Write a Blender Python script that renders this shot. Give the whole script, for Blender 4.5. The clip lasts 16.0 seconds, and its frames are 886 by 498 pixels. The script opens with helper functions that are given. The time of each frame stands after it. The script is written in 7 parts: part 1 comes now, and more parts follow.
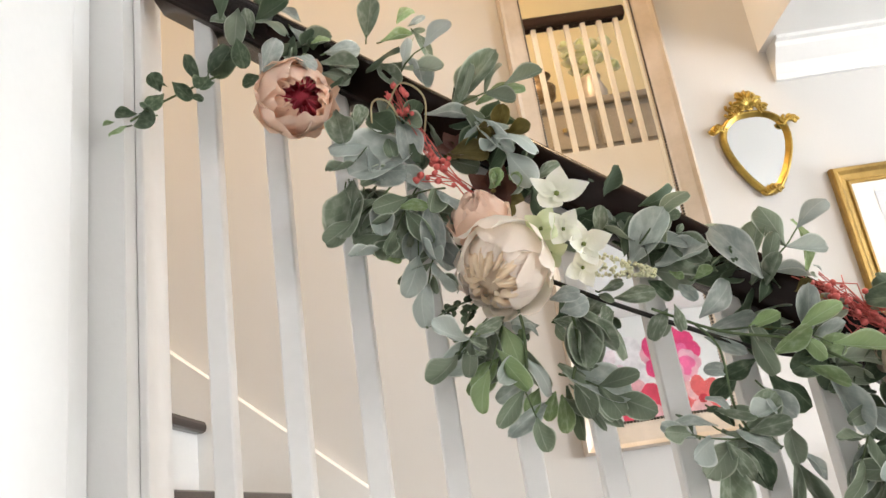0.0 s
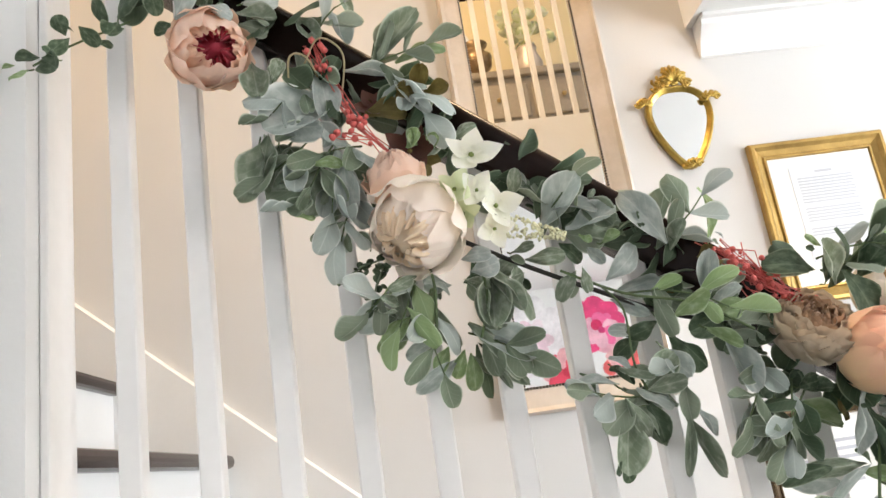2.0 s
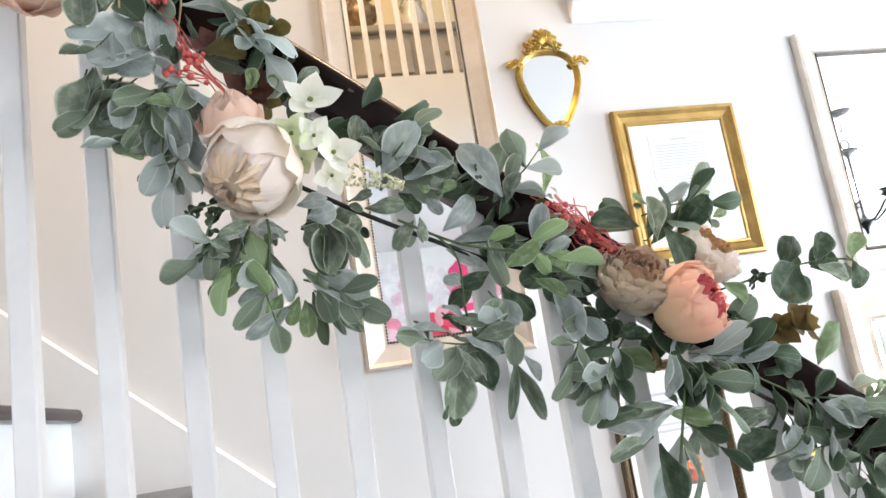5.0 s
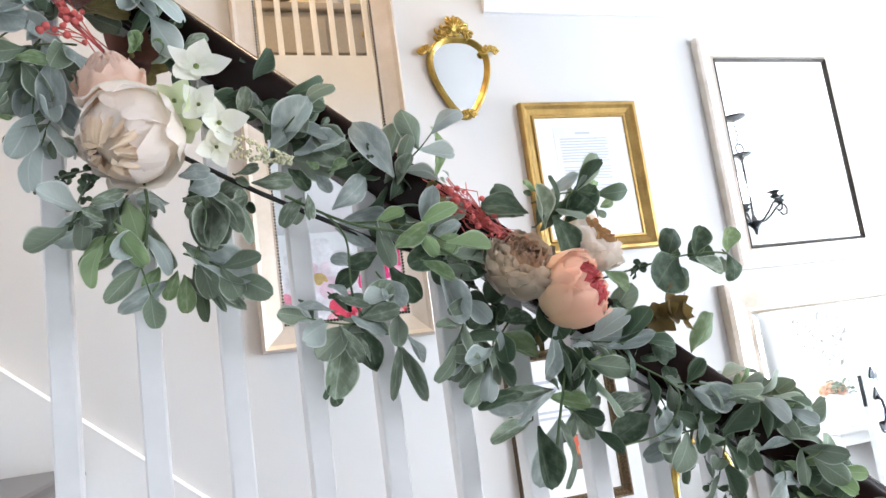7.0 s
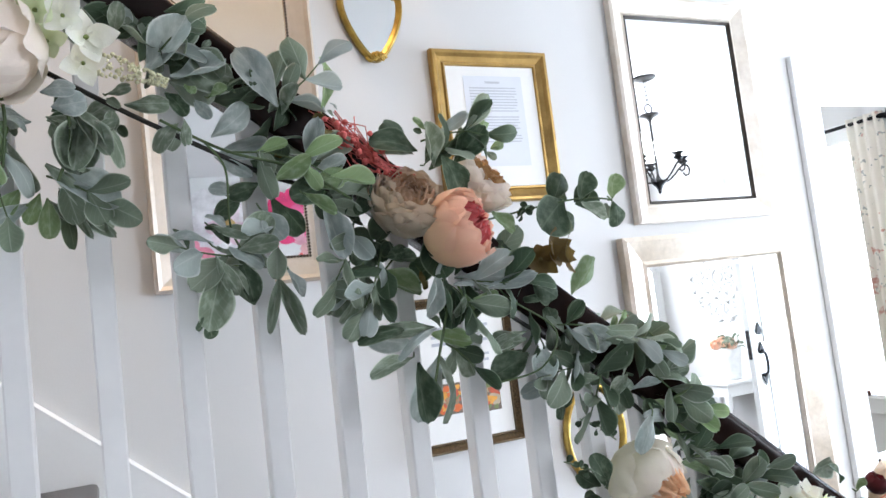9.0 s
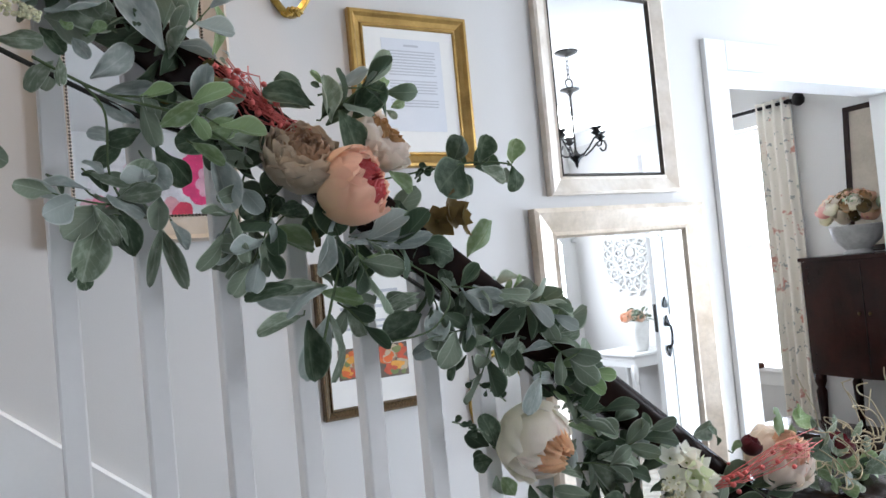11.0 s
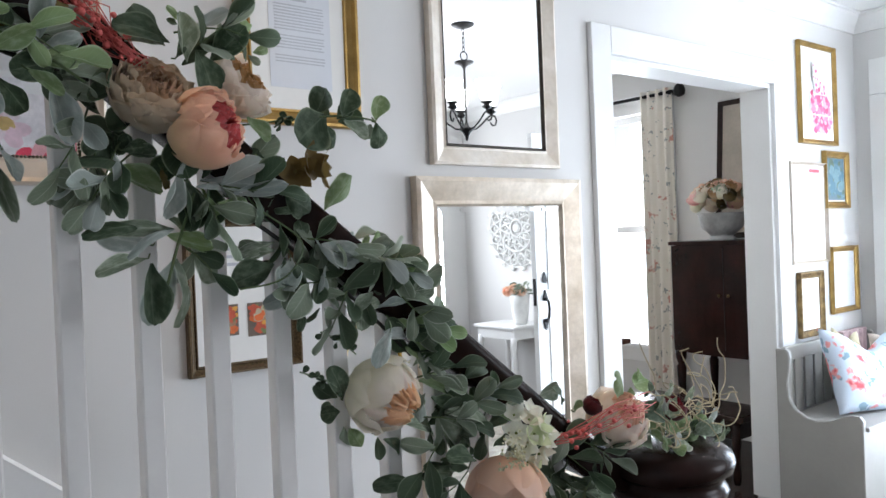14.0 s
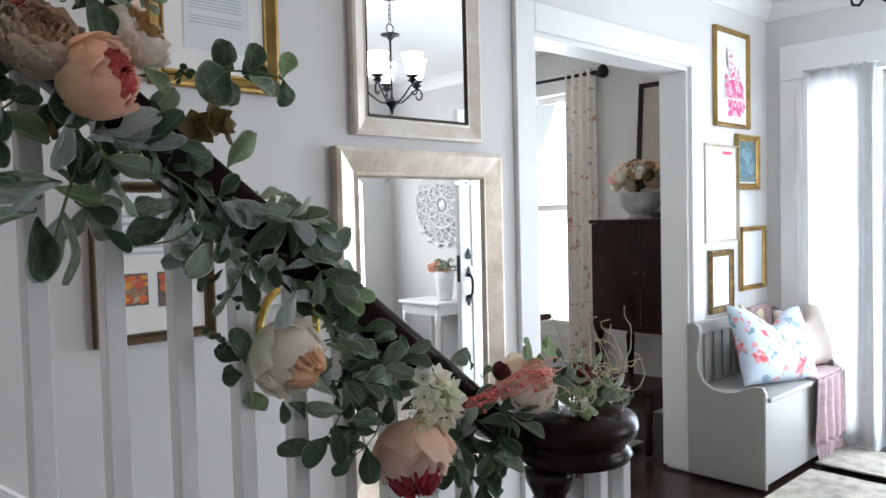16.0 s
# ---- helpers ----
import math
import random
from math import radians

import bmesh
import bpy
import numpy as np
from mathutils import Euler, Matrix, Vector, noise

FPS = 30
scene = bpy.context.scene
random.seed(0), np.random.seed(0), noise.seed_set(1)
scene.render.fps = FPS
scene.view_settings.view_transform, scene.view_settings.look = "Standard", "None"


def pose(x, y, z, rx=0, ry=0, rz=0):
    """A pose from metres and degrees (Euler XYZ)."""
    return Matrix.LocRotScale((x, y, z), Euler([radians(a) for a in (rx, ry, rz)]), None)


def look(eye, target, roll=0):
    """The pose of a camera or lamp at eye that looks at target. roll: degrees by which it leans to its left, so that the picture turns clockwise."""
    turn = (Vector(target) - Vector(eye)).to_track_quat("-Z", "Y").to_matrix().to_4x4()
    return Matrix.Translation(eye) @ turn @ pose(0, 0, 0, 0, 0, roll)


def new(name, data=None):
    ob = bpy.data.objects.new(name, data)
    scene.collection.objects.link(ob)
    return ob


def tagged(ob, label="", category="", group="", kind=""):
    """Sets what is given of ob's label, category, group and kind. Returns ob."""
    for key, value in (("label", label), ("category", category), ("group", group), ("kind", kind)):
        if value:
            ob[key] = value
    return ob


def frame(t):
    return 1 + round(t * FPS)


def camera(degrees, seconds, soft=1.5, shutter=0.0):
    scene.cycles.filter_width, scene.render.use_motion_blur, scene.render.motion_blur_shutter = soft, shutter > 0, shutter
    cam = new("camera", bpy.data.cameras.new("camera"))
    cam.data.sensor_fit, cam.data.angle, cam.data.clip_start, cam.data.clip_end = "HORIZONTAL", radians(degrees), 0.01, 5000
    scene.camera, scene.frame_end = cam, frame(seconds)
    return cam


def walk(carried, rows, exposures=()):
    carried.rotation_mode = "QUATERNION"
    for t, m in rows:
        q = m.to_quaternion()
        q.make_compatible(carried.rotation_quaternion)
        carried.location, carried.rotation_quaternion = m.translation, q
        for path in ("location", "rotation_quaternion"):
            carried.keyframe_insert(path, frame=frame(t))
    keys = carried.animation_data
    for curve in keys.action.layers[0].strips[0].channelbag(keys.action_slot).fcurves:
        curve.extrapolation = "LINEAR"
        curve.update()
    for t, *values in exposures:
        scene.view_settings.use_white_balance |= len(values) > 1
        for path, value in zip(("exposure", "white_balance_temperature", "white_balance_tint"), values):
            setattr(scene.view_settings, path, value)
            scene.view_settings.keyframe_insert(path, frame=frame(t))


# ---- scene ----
cam = camera(60.5, 16.0)
PATH = [
    (0, (-0.866, -1.883, 1.46), (-0.863, 0.015, 2.091), -8.6),
    (0.5, (-0.865, -1.88, 1.457), (-0.826, 0.026, 2.063), -8.5),
    (1, (-0.856, -1.881, 1.455), (-0.758, 0.027, 2.046), -8.7),
    (1.5, (-0.849, -1.884, 1.452), (-0.729, 0.03, 2.018), -8.7),
    (2, (-0.844, -1.882, 1.446), (-0.686, 0.04, 1.976), -8.6),
    (2.5, (-0.84, -1.878, 1.444), (-0.64, 0.046, 1.95), -8.6),
    (3, (-0.83, -1.878, 1.438), (-0.586, 0.047, 1.921), -8.6),
    (3.5, (-0.821, -1.878, 1.434), (-0.521, 0.048, 1.881), -8.6),
    (4, (-0.809, -1.881, 1.431), (-0.46, 0.044, 1.85), -8.7),
    (6.5, (-0.774, -1.889, 1.419), (-0.189, -0.007, 1.761), -8.3),
    (7, (-0.766, -1.888, 1.416), (-0.119, -0.023, 1.735), -7.9),
    (7.5, (-0.76, -1.884, 1.412), (-0.075, -0.026, 1.694), -7.9),
    (8, (-0.75, -1.886, 1.406), (-0.009, -0.044, 1.647), -7.5),
    (8.5, (-0.742, -1.893, 1.401), (0.038, -0.062, 1.605), -7.2),
    (9, (-0.731, -1.893, 1.394), (0.106, -0.085, 1.564), -6.8),
    (9.5, (-0.722, -1.896, 1.391), (0.161, -0.107, 1.533), -6.4),
    (10, (-0.711, -1.899, 1.386), (0.215, -0.13, 1.492), -6.2),
    (12.5, (-0.687, -1.904, 1.373), (0.43, -0.245, 1.416), -3.7),
    (13, (-0.68, -1.913, 1.368), (0.475, -0.281, 1.395), -3.5),
    (13.5, (-0.674, -1.927, 1.362), (0.528, -0.329, 1.369), -3.0),
    (14, (-0.666, -1.935, 1.357), (0.567, -0.361, 1.332), -2.3),
    (14.5, (-0.658, -1.944, 1.352), (0.606, -0.394, 1.321), -2.1),
    (15, (-0.647, -1.95, 1.346), (0.66, -0.437, 1.309), -1.9),
    (15.5, (-0.644, -1.947, 1.342), (0.697, -0.465, 1.287), -1.8),
    (16, (-0.643, -1.947, 1.335), (0.73, -0.496, 1.248), -1.4),
]
walk(cam, [(t, look(eye, target, roll)) for t, eye, target, roll in PATH],
     [(0, 0.52, 6650, 10), (4, 0.75, 6150, 10), (7, 0.63, 5780, 10), (8.5, 0.37, 5760, 10), (10, 0.04, 5740, 10), (12.5, -0.45, 5850, 10), (13, -0.47, 5870, 10), (14.5, -0.59, 5920, 10), (16, -0.85, 5970, 10)])

# ---- world, sun, lamps ----
world = bpy.data.worlds.new("sky")
scene.world = world
world.use_nodes = True
wn = world.node_tree.nodes
sky = wn.new("ShaderNodeTexSky")
sky.sky_type, sky.sun_disc = "NISHITA", False
sky.sun_elevation, sky.sun_rotation = radians(38), radians(60)
wn["Background"].inputs["Strength"].default_value = 0.15
world.node_tree.links.new(sky.outputs["Color"], wn["Background"].inputs["Color"])


def lamp(name, kind, m, energy, colour=(1, 1, 1), size=(1.0, 1.0), angle=0.01):
    d = bpy.data.lights.new(name, kind)
    d.energy, d.color = energy, colour
    if kind == "AREA":
        d.shape, d.size, d.size_y = "RECTANGLE", size[0], size[1]
    elif kind == "SUN":
        d.angle = angle
    else:
        d.shadow_soft_size = size[0]
    ob = new(name, d)
    ob.matrix_world = m
    return ob


lamp("sun", "SUN", look((8, -3, 6), (0, 0, 0)), 0.8, (1, 0.95, 0.88), angle=radians(0.6))
lamp("door_daylight", "AREA", look((3.93, -1.08, 1.1), (0, -1.3, 1.1)), 96, (0.86, 0.93, 1), (0.9, 2.0))
lamp("sidelight_daylight", "AREA", look((3.93, -0.38, 1.1), (0, -0.9, 1.1)), 26, (0.90, 0.95, 1), (0.22, 1.9))
# fill added from the back; the window it comes from is assumed
lamp("assumed_window_fill", "AREA", look((2.7, -3.52, 1.45), (2.5, 0, 1.6)), 72, (1, 0.98, 0.96), (1.4, 1.4))
lamp("dining_daylight", "AREA", look((3.93, 1.85, 1.35), (1, 1.5, 1.2)), 90, (0.95, 0.97, 1), (1.0, 1.7))
# unseen source added for the warm tone upstairs; its place is assumed
lamp("assumed_stair_lamp", "AREA", look((-1.0, -0.5, 4.93), (-1.0, -0.5, 0)), 46, (1, 0.70, 0.42), (0.4, 0.4))

# ---- materials ----
MATS = {}


def mat(name, base, rough=0.5, metal=0.0, var=0.06, scale=6.0, bump=0.0, bscale=60.0, second=None, sub=0.0, coat=0.0, spread=0.0, spec=0.5):
    """A surface with variation at two scales; second: the colour it drifts to; spread: change from piece to piece."""
    if name in MATS:
        return MATS[name]
    m = bpy.data.materials.new(name)
    m.use_nodes = True
    nt = m.node_tree
    b = nt.nodes["Principled BSDF"]
    tc = nt.nodes.new("ShaderNodeTexCoord")
    n1 = nt.nodes.new("ShaderNodeTexNoise")
    n1.inputs["Scale"].default_value, n1.inputs["Detail"].default_value = scale, 5
    nt.links.new(tc.outputs["Object"], n1.inputs["Vector"])
    n2 = nt.nodes.new("ShaderNodeTexNoise")
    n2.inputs["Scale"].default_value, n2.inputs["Detail"].default_value = bscale, 3
    nt.links.new(tc.outputs["Object"], n2.inputs["Vector"])
    mix = nt.nodes.new("ShaderNodeMix")
    mix.data_type = "RGBA"
    c2 = second or tuple(c * (1 - 2.2 * var) for c in base)
    mix.inputs["A"].default_value, mix.inputs["B"].default_value = (*base, 1), (*c2, 1)
    ramp = nt.nodes.new("ShaderNodeMapRange")
    ramp.inputs["From Min"].default_value, ramp.inputs["From Max"].default_value = 0.35, 0.68
    nt.links.new(n1.outputs["Fac"], ramp.inputs["Value"])
    nt.links.new(ramp.outputs["Result"], mix.inputs["Factor"])
    col = mix.outputs["Result"]
    hsv = nt.nodes.new("ShaderNodeHueSaturation")
    vmap = nt.nodes.new("ShaderNodeMapRange")
    vmap.inputs["To Min"].default_value, vmap.inputs["To Max"].default_value = 1 - var, 1 + var
    nt.links.new(n2.outputs["Fac"], vmap.inputs["Value"])
    nt.links.new(col, hsv.inputs["Color"])
    if spread:
        info = nt.nodes.new("ShaderNodeObjectInfo")
        m2 = nt.nodes.new("ShaderNodeMapRange")
        m2.inputs["To Min"].default_value, m2.inputs["To Max"].default_value = 1 - spread, 1 + spread
        nt.links.new(info.outputs["Random"], m2.inputs["Value"])
        mul = nt.nodes.new("ShaderNodeMath")
        mul.operation = "MULTIPLY"
        nt.links.new(m2.outputs["Result"], mul.inputs[0])
        nt.links.new(vmap.outputs["Result"], mul.inputs[1])
        nt.links.new(mul.outputs[0], hsv.inputs["Value"])
    else:
        nt.links.new(vmap.outputs["Result"], hsv.inputs["Value"])
    nt.links.new(hsv.outputs["Color"], b.inputs["Base Color"])
    b.inputs["Roughness"].default_value, b.inputs["Metallic"].default_value = rough, metal
    b.inputs["Specular IOR Level"].default_value = spec
    b.inputs["Coat Weight"].default_value = coat
    if bump:
        bp = nt.nodes.new("ShaderNodeBump")
        bp.inputs["Strength"].default_value, bp.inputs["Distance"].default_value = bump, 0.004
        nt.links.new(n2.outputs["Fac"], bp.inputs["Height"])
        nt.links.new(bp.outputs["Normal"], b.inputs["Normal"])
    if sub:
        tr = nt.nodes.new("ShaderNodeBsdfTranslucent")
        nt.links.new(hsv.outputs["Color"], tr.inputs["Color"])
        ms = nt.nodes.new("ShaderNodeMixShader")
        ms.inputs["Fac"].default_value = sub
        nt.links.new(b.outputs["BSDF"], ms.inputs[1])
        nt.links.new(tr.outputs["BSDF"], ms.inputs[2])
        nt.links.new(ms.outputs["Shader"], nt.nodes["Material Output"].inputs["Surface"])
    MATS[name] = m
    return m


def glow(name, colour, strength):
    m = bpy.data.materials.new(name)
    m.use_nodes = True
    b = m.node_tree.nodes["Principled BSDF"]
    b.inputs["Emission Color"].default_value, b.inputs["Emission Strength"].default_value = (*colour, 1), strength
    return m


def glassy(name, tint=(1, 1, 1), mirror=False):
    m = bpy.data.materials.new(name)
    m.use_nodes = True
    b = m.node_tree.nodes["Principled BSDF"]
    b.inputs["Base Color"].default_value = (*tint, 1)
    b.inputs["Roughness"].default_value = 0.015
    if mirror:
        b.inputs["Metallic"].default_value = 1
    else:
        b.inputs["Transmission Weight"].default_value, b.inputs["IOR"].default_value = 1, 1.45
    return m


WALL = mat("wall_paint", (0.70, 0.69, 0.675), 0.6, var=0.02, scale=1.3, bump=0.06, bscale=220)
CEIL = mat("ceiling_paint", (0.82, 0.82, 0.81), 0.7, var=0.015, scale=1.5, bump=0.05, bscale=160)
TRIM = mat("white_trim_paint", (0.83, 0.83, 0.82), 0.35, var=0.02, scale=4, bump=0.03, bscale=90)
BALU = mat("white_baluster_paint", (0.85, 0.84, 0.83), 0.4, var=0.03, scale=7, bump=0.05, bscale=70, spread=0.03)
DARK = mat("dark_stained_wood", (0.022, 0.011, 0.009), 0.22, var=0.25, scale=9, bump=0.05, bscale=50, second=(0.026, 0.012, 0.009), spec=0.28)
MAHOG = mat("mahogany", (0.012, 0.0045, 0.0035), 0.26, var=0.25, scale=5, bump=0.04, bscale=40, second=(0.026, 0.007, 0.005), spec=0.14)
FLOORM = mat("dark_floorboards", (0.018, 0.010, 0.008), 0.26, var=0.2, scale=5, bump=0.05, bscale=40, second=(0.028, 0.016, 0.012), spread=0.25, spec=0.3)
GOLD = mat("gilt_frame", (0.47, 0.31, 0.10), 0.36, 0.8, var=0.15, scale=14, bump=0.2, bscale=90, second=(0.30, 0.19, 0.06))
ANTIQ = mat("antique_gilt", (0.30, 0.20, 0.08), 0.42, 0.7, var=0.2, scale=30, bump=0.4, bscale=140, second=(0.10, 0.065, 0.03))
GOLDB = mat("bright_gilt", (0.54, 0.38, 0.09), 0.30, 0.85, var=0.2, scale=24, bump=0.3, bscale=120, second=(0.28, 0.18, 0.04))
CHAMP = mat("champagne_frame", (0.66, 0.585, 0.51), 0.40, 0.25, var=0.08, scale=9, bump=0.08, bscale=70, second=(0.54, 0.46, 0.36))
SILV = mat("silver_leaf_frame", (0.72, 0.64, 0.54), 0.38, 0.4, var=0.16, scale=10, bump=0.14, bscale=70, second=(0.50, 0.42, 0.32))
BEAD = mat("dark_bead", (0.08, 0.065, 0.05), 0.4, 0.4, var=0.2, scale=50, bump=0.5, bscale=400)
BLACKM = mat("black_iron", (0.015, 0.014, 0.014), 0.4, 0.6, var=0.2, scale=20, bump=0.2, bscale=90)
MIRROR = glassy("mirror_silver", (0.93, 0.94, 0.94), True)
PANE = glassy("window_glass")
PAPER = mat("paper", (0.86, 0.85, 0.82), 0.7, var=0.02, scale=5)
INK = mat("grey_ink", (0.55, 0.56, 0.60), 0.8, var=0.05)

# ---- mesh helpers ----


def mesh_from(name, bm, material, smooth=False):
    me = bpy.data.meshes.new(name)
    bm.normal_update()
    bm.to_mesh(me)
    bm.free()
    for m in (material if isinstance(material, (list, tuple)) else [material]):
        me.materials.append(m)
    if smooth:
        for p in me.polygons:
            p.use_smooth = True
    return me


def part(name, bm, material, parent=None, label="", smooth=False, m=None):
    ob = new(name, mesh_from(name, bm, material, smooth))
    if m is not None:
        ob.matrix_basis = m
    if parent is not None:
        ob.parent = parent
    if label:
        tagged(ob, label)
    return ob


def thing(name, label, category, group="", kind="", at=(0, 0, 0), m=None):
    ob = new(name)
    ob.empty_display_size = 0.05
    ob.matrix_basis = m if m is not None else pose(*at)
    return tagged(ob, label, category, group, kind)


def box(x0, y0, z0, x1, y1, z1, bev=0.0, bm=None, seg=2):
    own = bmesh.new()
    bmesh.ops.create_cube(own, size=1)
    sx, sy, sz = abs(x1 - x0), abs(y1 - y0), abs(z1 - z0)
    bmesh.ops.transform(own, verts=own.verts, matrix=Matrix.Translation(((x0 + x1) / 2, (y0 + y1) / 2, (z0 + z1) / 2)) @ Matrix.Diagonal((sx, sy, sz, 1)))
    if bev:
        bmesh.ops.bevel(own, geom=own.edges[:], offset=min(bev, 0.45 * min(sx, sy, sz)), segments=seg, affect="EDGES", profile=0.5)
    return own if bm is None else merge(bm, own)


def merge(bm, other):
    me = bpy.data.meshes.new("tmp")
    other.to_mesh(me)
    other.free()
    bm.from_mesh(me)
    bpy.data.meshes.remove(me)
    return bm


def lathe(profile, steps=24, centre=(0, 0, 0), bm=None):
    """A turned form: profile of (radius, height)."""
    own = bmesh.new()
    rings = []
    for r, z in profile:
        rings.append([own.verts.new((centre[0] + r * math.cos(2 * math.pi * k / steps), centre[1] + r * math.sin(2 * math.pi * k / steps), centre[2] + z)) for k in range(steps)])
    for a, b in zip(rings, rings[1:]):
        for k in range(steps):
            own.faces.new((a[k], a[(k + 1) % steps], b[(k + 1) % steps], b[k]))
    own.faces.new(rings[0][::-1])
    own.faces.new(rings[-1])
    return own if bm is None else merge(bm, own)


def tube(points, radius, sides=8, bm=None, taper=1.0):
    """A round bar along points."""
    own = bmesh.new()
    pts = [Vector(p) for p in points]
    rings = []
    for i, p in enumerate(pts):
        d = (pts[min(i + 1, len(pts) - 1)] - pts[max(i - 1, 0)]).normalized()
        u = d.orthogonal().normalized() if i == 0 else (u - d * u.dot(d)).normalized()
        v = d.cross(u)
        r = radius * (1 + (taper - 1) * i / max(1, len(pts) - 1))
        rings.append([own.verts.new(p + r * (math.cos(2 * math.pi * k / sides) * u + math.sin(2 * math.pi * k / sides) * v)) for k in range(sides)])
    for a, b in zip(rings, rings[1:]):
        for k in range(sides):
            own.faces.new((a[k], a[(k + 1) % sides], b[(k + 1) % sides], b[k]))
    own.faces.new(rings[0][::-1])
    own.faces.new(rings[-1])
    return own if bm is None else merge(bm, own)


def sweep(profile, path, closed=False, up=(0, 0, 1)):
    """A moulding: a closed profile of (out, height) carried along path."""
    bm = bmesh.new()
    pts = [Vector(p) for p in path]
    n = len(pts)
    rings = []
    for i, p in enumerate(pts):
        a = pts[i - 1] if (i or closed) else None
        b = pts[(i + 1) % n] if (i < n - 1 or closed) else None
        d1 = (p - a).normalized() if a is not None else (b - p).normalized()
        d2 = (b - p).normalized() if b is not None else d1
        s1, s2 = d1.cross(Vector(up)).normalized(), d2.cross(Vector(up)).normalized()
        s = (s1 + s2)
        s = s * (2 / max(0.2, s.dot(s)))
        rings.append([bm.verts.new(p + s * o + Vector(up) * h) for o, h in profile])
    m = len(profile)
    for i in range(n if closed else n - 1):
        a, b = rings[i], rings[(i + 1) % n]
        for k in range(m):
            bm.faces.new((a[k], b[k], b[(k + 1) % m], a[(k + 1) % m]))
    if not closed:
        bm.faces.new(rings[0])
        bm.faces.new(rings[-1][::-1])
    bmesh.ops.recalc_face_normals(bm, faces=bm.faces[:])
    return bm


def structure(name, bm, material, label, category):
    return tagged(part(name, bm, material), label, category, kind="structure")


def boards(name, label, category, rows):
    """A casing or lining of single boards: (x0, y0, z0, x1, y1, z1, bevel)."""
    ob = thing(name, label, category, kind="structure")
    for *q, bev in rows:
        part("board", box(*q, bev), TRIM, ob)
    return ob


# ---- the large structure ----
TOP, EDGE, FRONT, BACK, UP, LAND = 2.52, 0.09, 3.85, -3.5, 5.2, 2.75
RAIL_Y = -1.05
DOOR_L, DOOR_R, HEAD = 1.705, 2.93, 2.055

bm = box(-3.0, 0, -0.1, EDGE, 0.14, UP)
box(EDGE, 0, -0.1, DOOR_L, 0.14, LAND, bm=bm)
box(DOOR_R, 0, -0.1, FRONT, 0.14, LAND, bm=bm)
box(DOOR_L, 0, HEAD, DOOR_R, 0.14, LAND, bm=bm)
structure("wall_stair", bm, WALL, "warm greige painted plaster wall hung with frames", "wall")

bm = box(FRONT, 0.0, -0.1, FRONT + 0.15, -0.26, LAND)
box(FRONT, -0.26, 2.06, FRONT + 0.15, -1.62, LAND, bm=bm)
box(FRONT, -0.26, -0.1, FRONT + 0.15, -0.50, 0.10, bm=bm)
box(FRONT, -1.62, -0.1, FRONT + 0.15, BACK, LAND, bm=bm)
box(FRONT, 0.0, -0.1, FRONT + 0.15, 1.30, LAND, bm=bm)
box(FRONT, 1.30, -0.1, FRONT + 0.15, 2.40, 0.55, bm=bm)
box(FRONT, 1.30, 2.2, FRONT + 0.15, 2.40, LAND, bm=bm)
box(FRONT, 2.40, -0.1, FRONT + 0.15, 3.6, LAND, bm=bm)
structure("wall_front", bm, WALL, "greige plaster front wall with door and windows", "wall")
# opening at x 2.0 to 3.4 is an assumed window for the fill
bm = box(-3.0, BACK, -0.1, 2.0, BACK - 0.15, UP)
box(3.4, BACK, -0.1, FRONT + 0.15, BACK - 0.15, UP, bm=bm)
box(2.0, BACK, -0.1, 3.4, BACK - 0.15, 0.75, bm=bm)
box(2.0, BACK, 2.2, 3.4, BACK - 0.15, UP, bm=bm)
structure("wall_back", bm, WALL, "greige plaster wall opposite the stairs", "wall")
structure("wall_west", box(-3.15, BACK - 0.15, -0.1, -3.0, 0.14, UP), WALL, "greige plaster end wall", "wall")
structure("wall_east_upper", box(FRONT, BACK - 0.15, LAND, FRONT + 0.15, 0.14, UP), WALL, "plaster wall of the upper floor", "wall")
structure("wall_well_end", box(EDGE, -1.02, LAND, EDGE + 0.14, 0.0, UP), WALL, "plaster end wall of the stairwell", "wall")
structure("wall_stair_lower", box(-3.0, RAIL_Y - 0.05, 0, -1.213, RAIL_Y + 0.05, TOP), CEIL, "white wall closing the upper stair", "wall")
structure("wall_side", box(-1.40, BACK, 0, -1.264, RAIL_Y - 0.05, TOP), WALL, "white side wall beside the stairs", "wall")
structure("wall_dining", box(1.0, 3.6, -0.1, FRONT + 0.15, 3.75, LAND), mat("dining_paint", (0.66, 0.62, 0.55), 0.6, var=0.02, scale=1.5, bump=0.05, bscale=200), "beige dining room wall", "wall")
structure("wall_dining_west", box(0.85, 0.14, -0.1, 1.0, 3.75, LAND), MATS["dining_paint"], "beige dining room side wall", "wall")
structure("ceiling_hall", box(EDGE, BACK, TOP, FRONT, 0.0, LAND), CEIL, "white painted ceiling", "ceiling")
structure("ceiling_dining", box(1.0, 0.14, TOP, FRONT, 3.6, LAND), CEIL, "white dining room ceiling", "ceiling")
structure("ceiling_gallery", box(-3.0, BACK, TOP, EDGE, RAIL_Y - 0.02, LAND), CEIL, "white ceiling under the upper landing", "ceiling")
structure("ceiling_upper", box(-3.0, BACK, UP, FRONT, 0.0, UP + 0.1), CEIL, "white ceiling of the upper floor", "ceiling")
structure("floor", box(-3.0, BACK, -0.1, FRONT + 0.15, 3.6, -0.02), FLOORM, "dark stained floor", "floor")
structure("ground", box(-60, -60, -0.5, 90, 60, -0.3), mat("lawn", (0.07, 0.11, 0.04), 0.9, var=0.2, scale=2, bump=0.5, bscale=20), "grass outside the house", "ground")

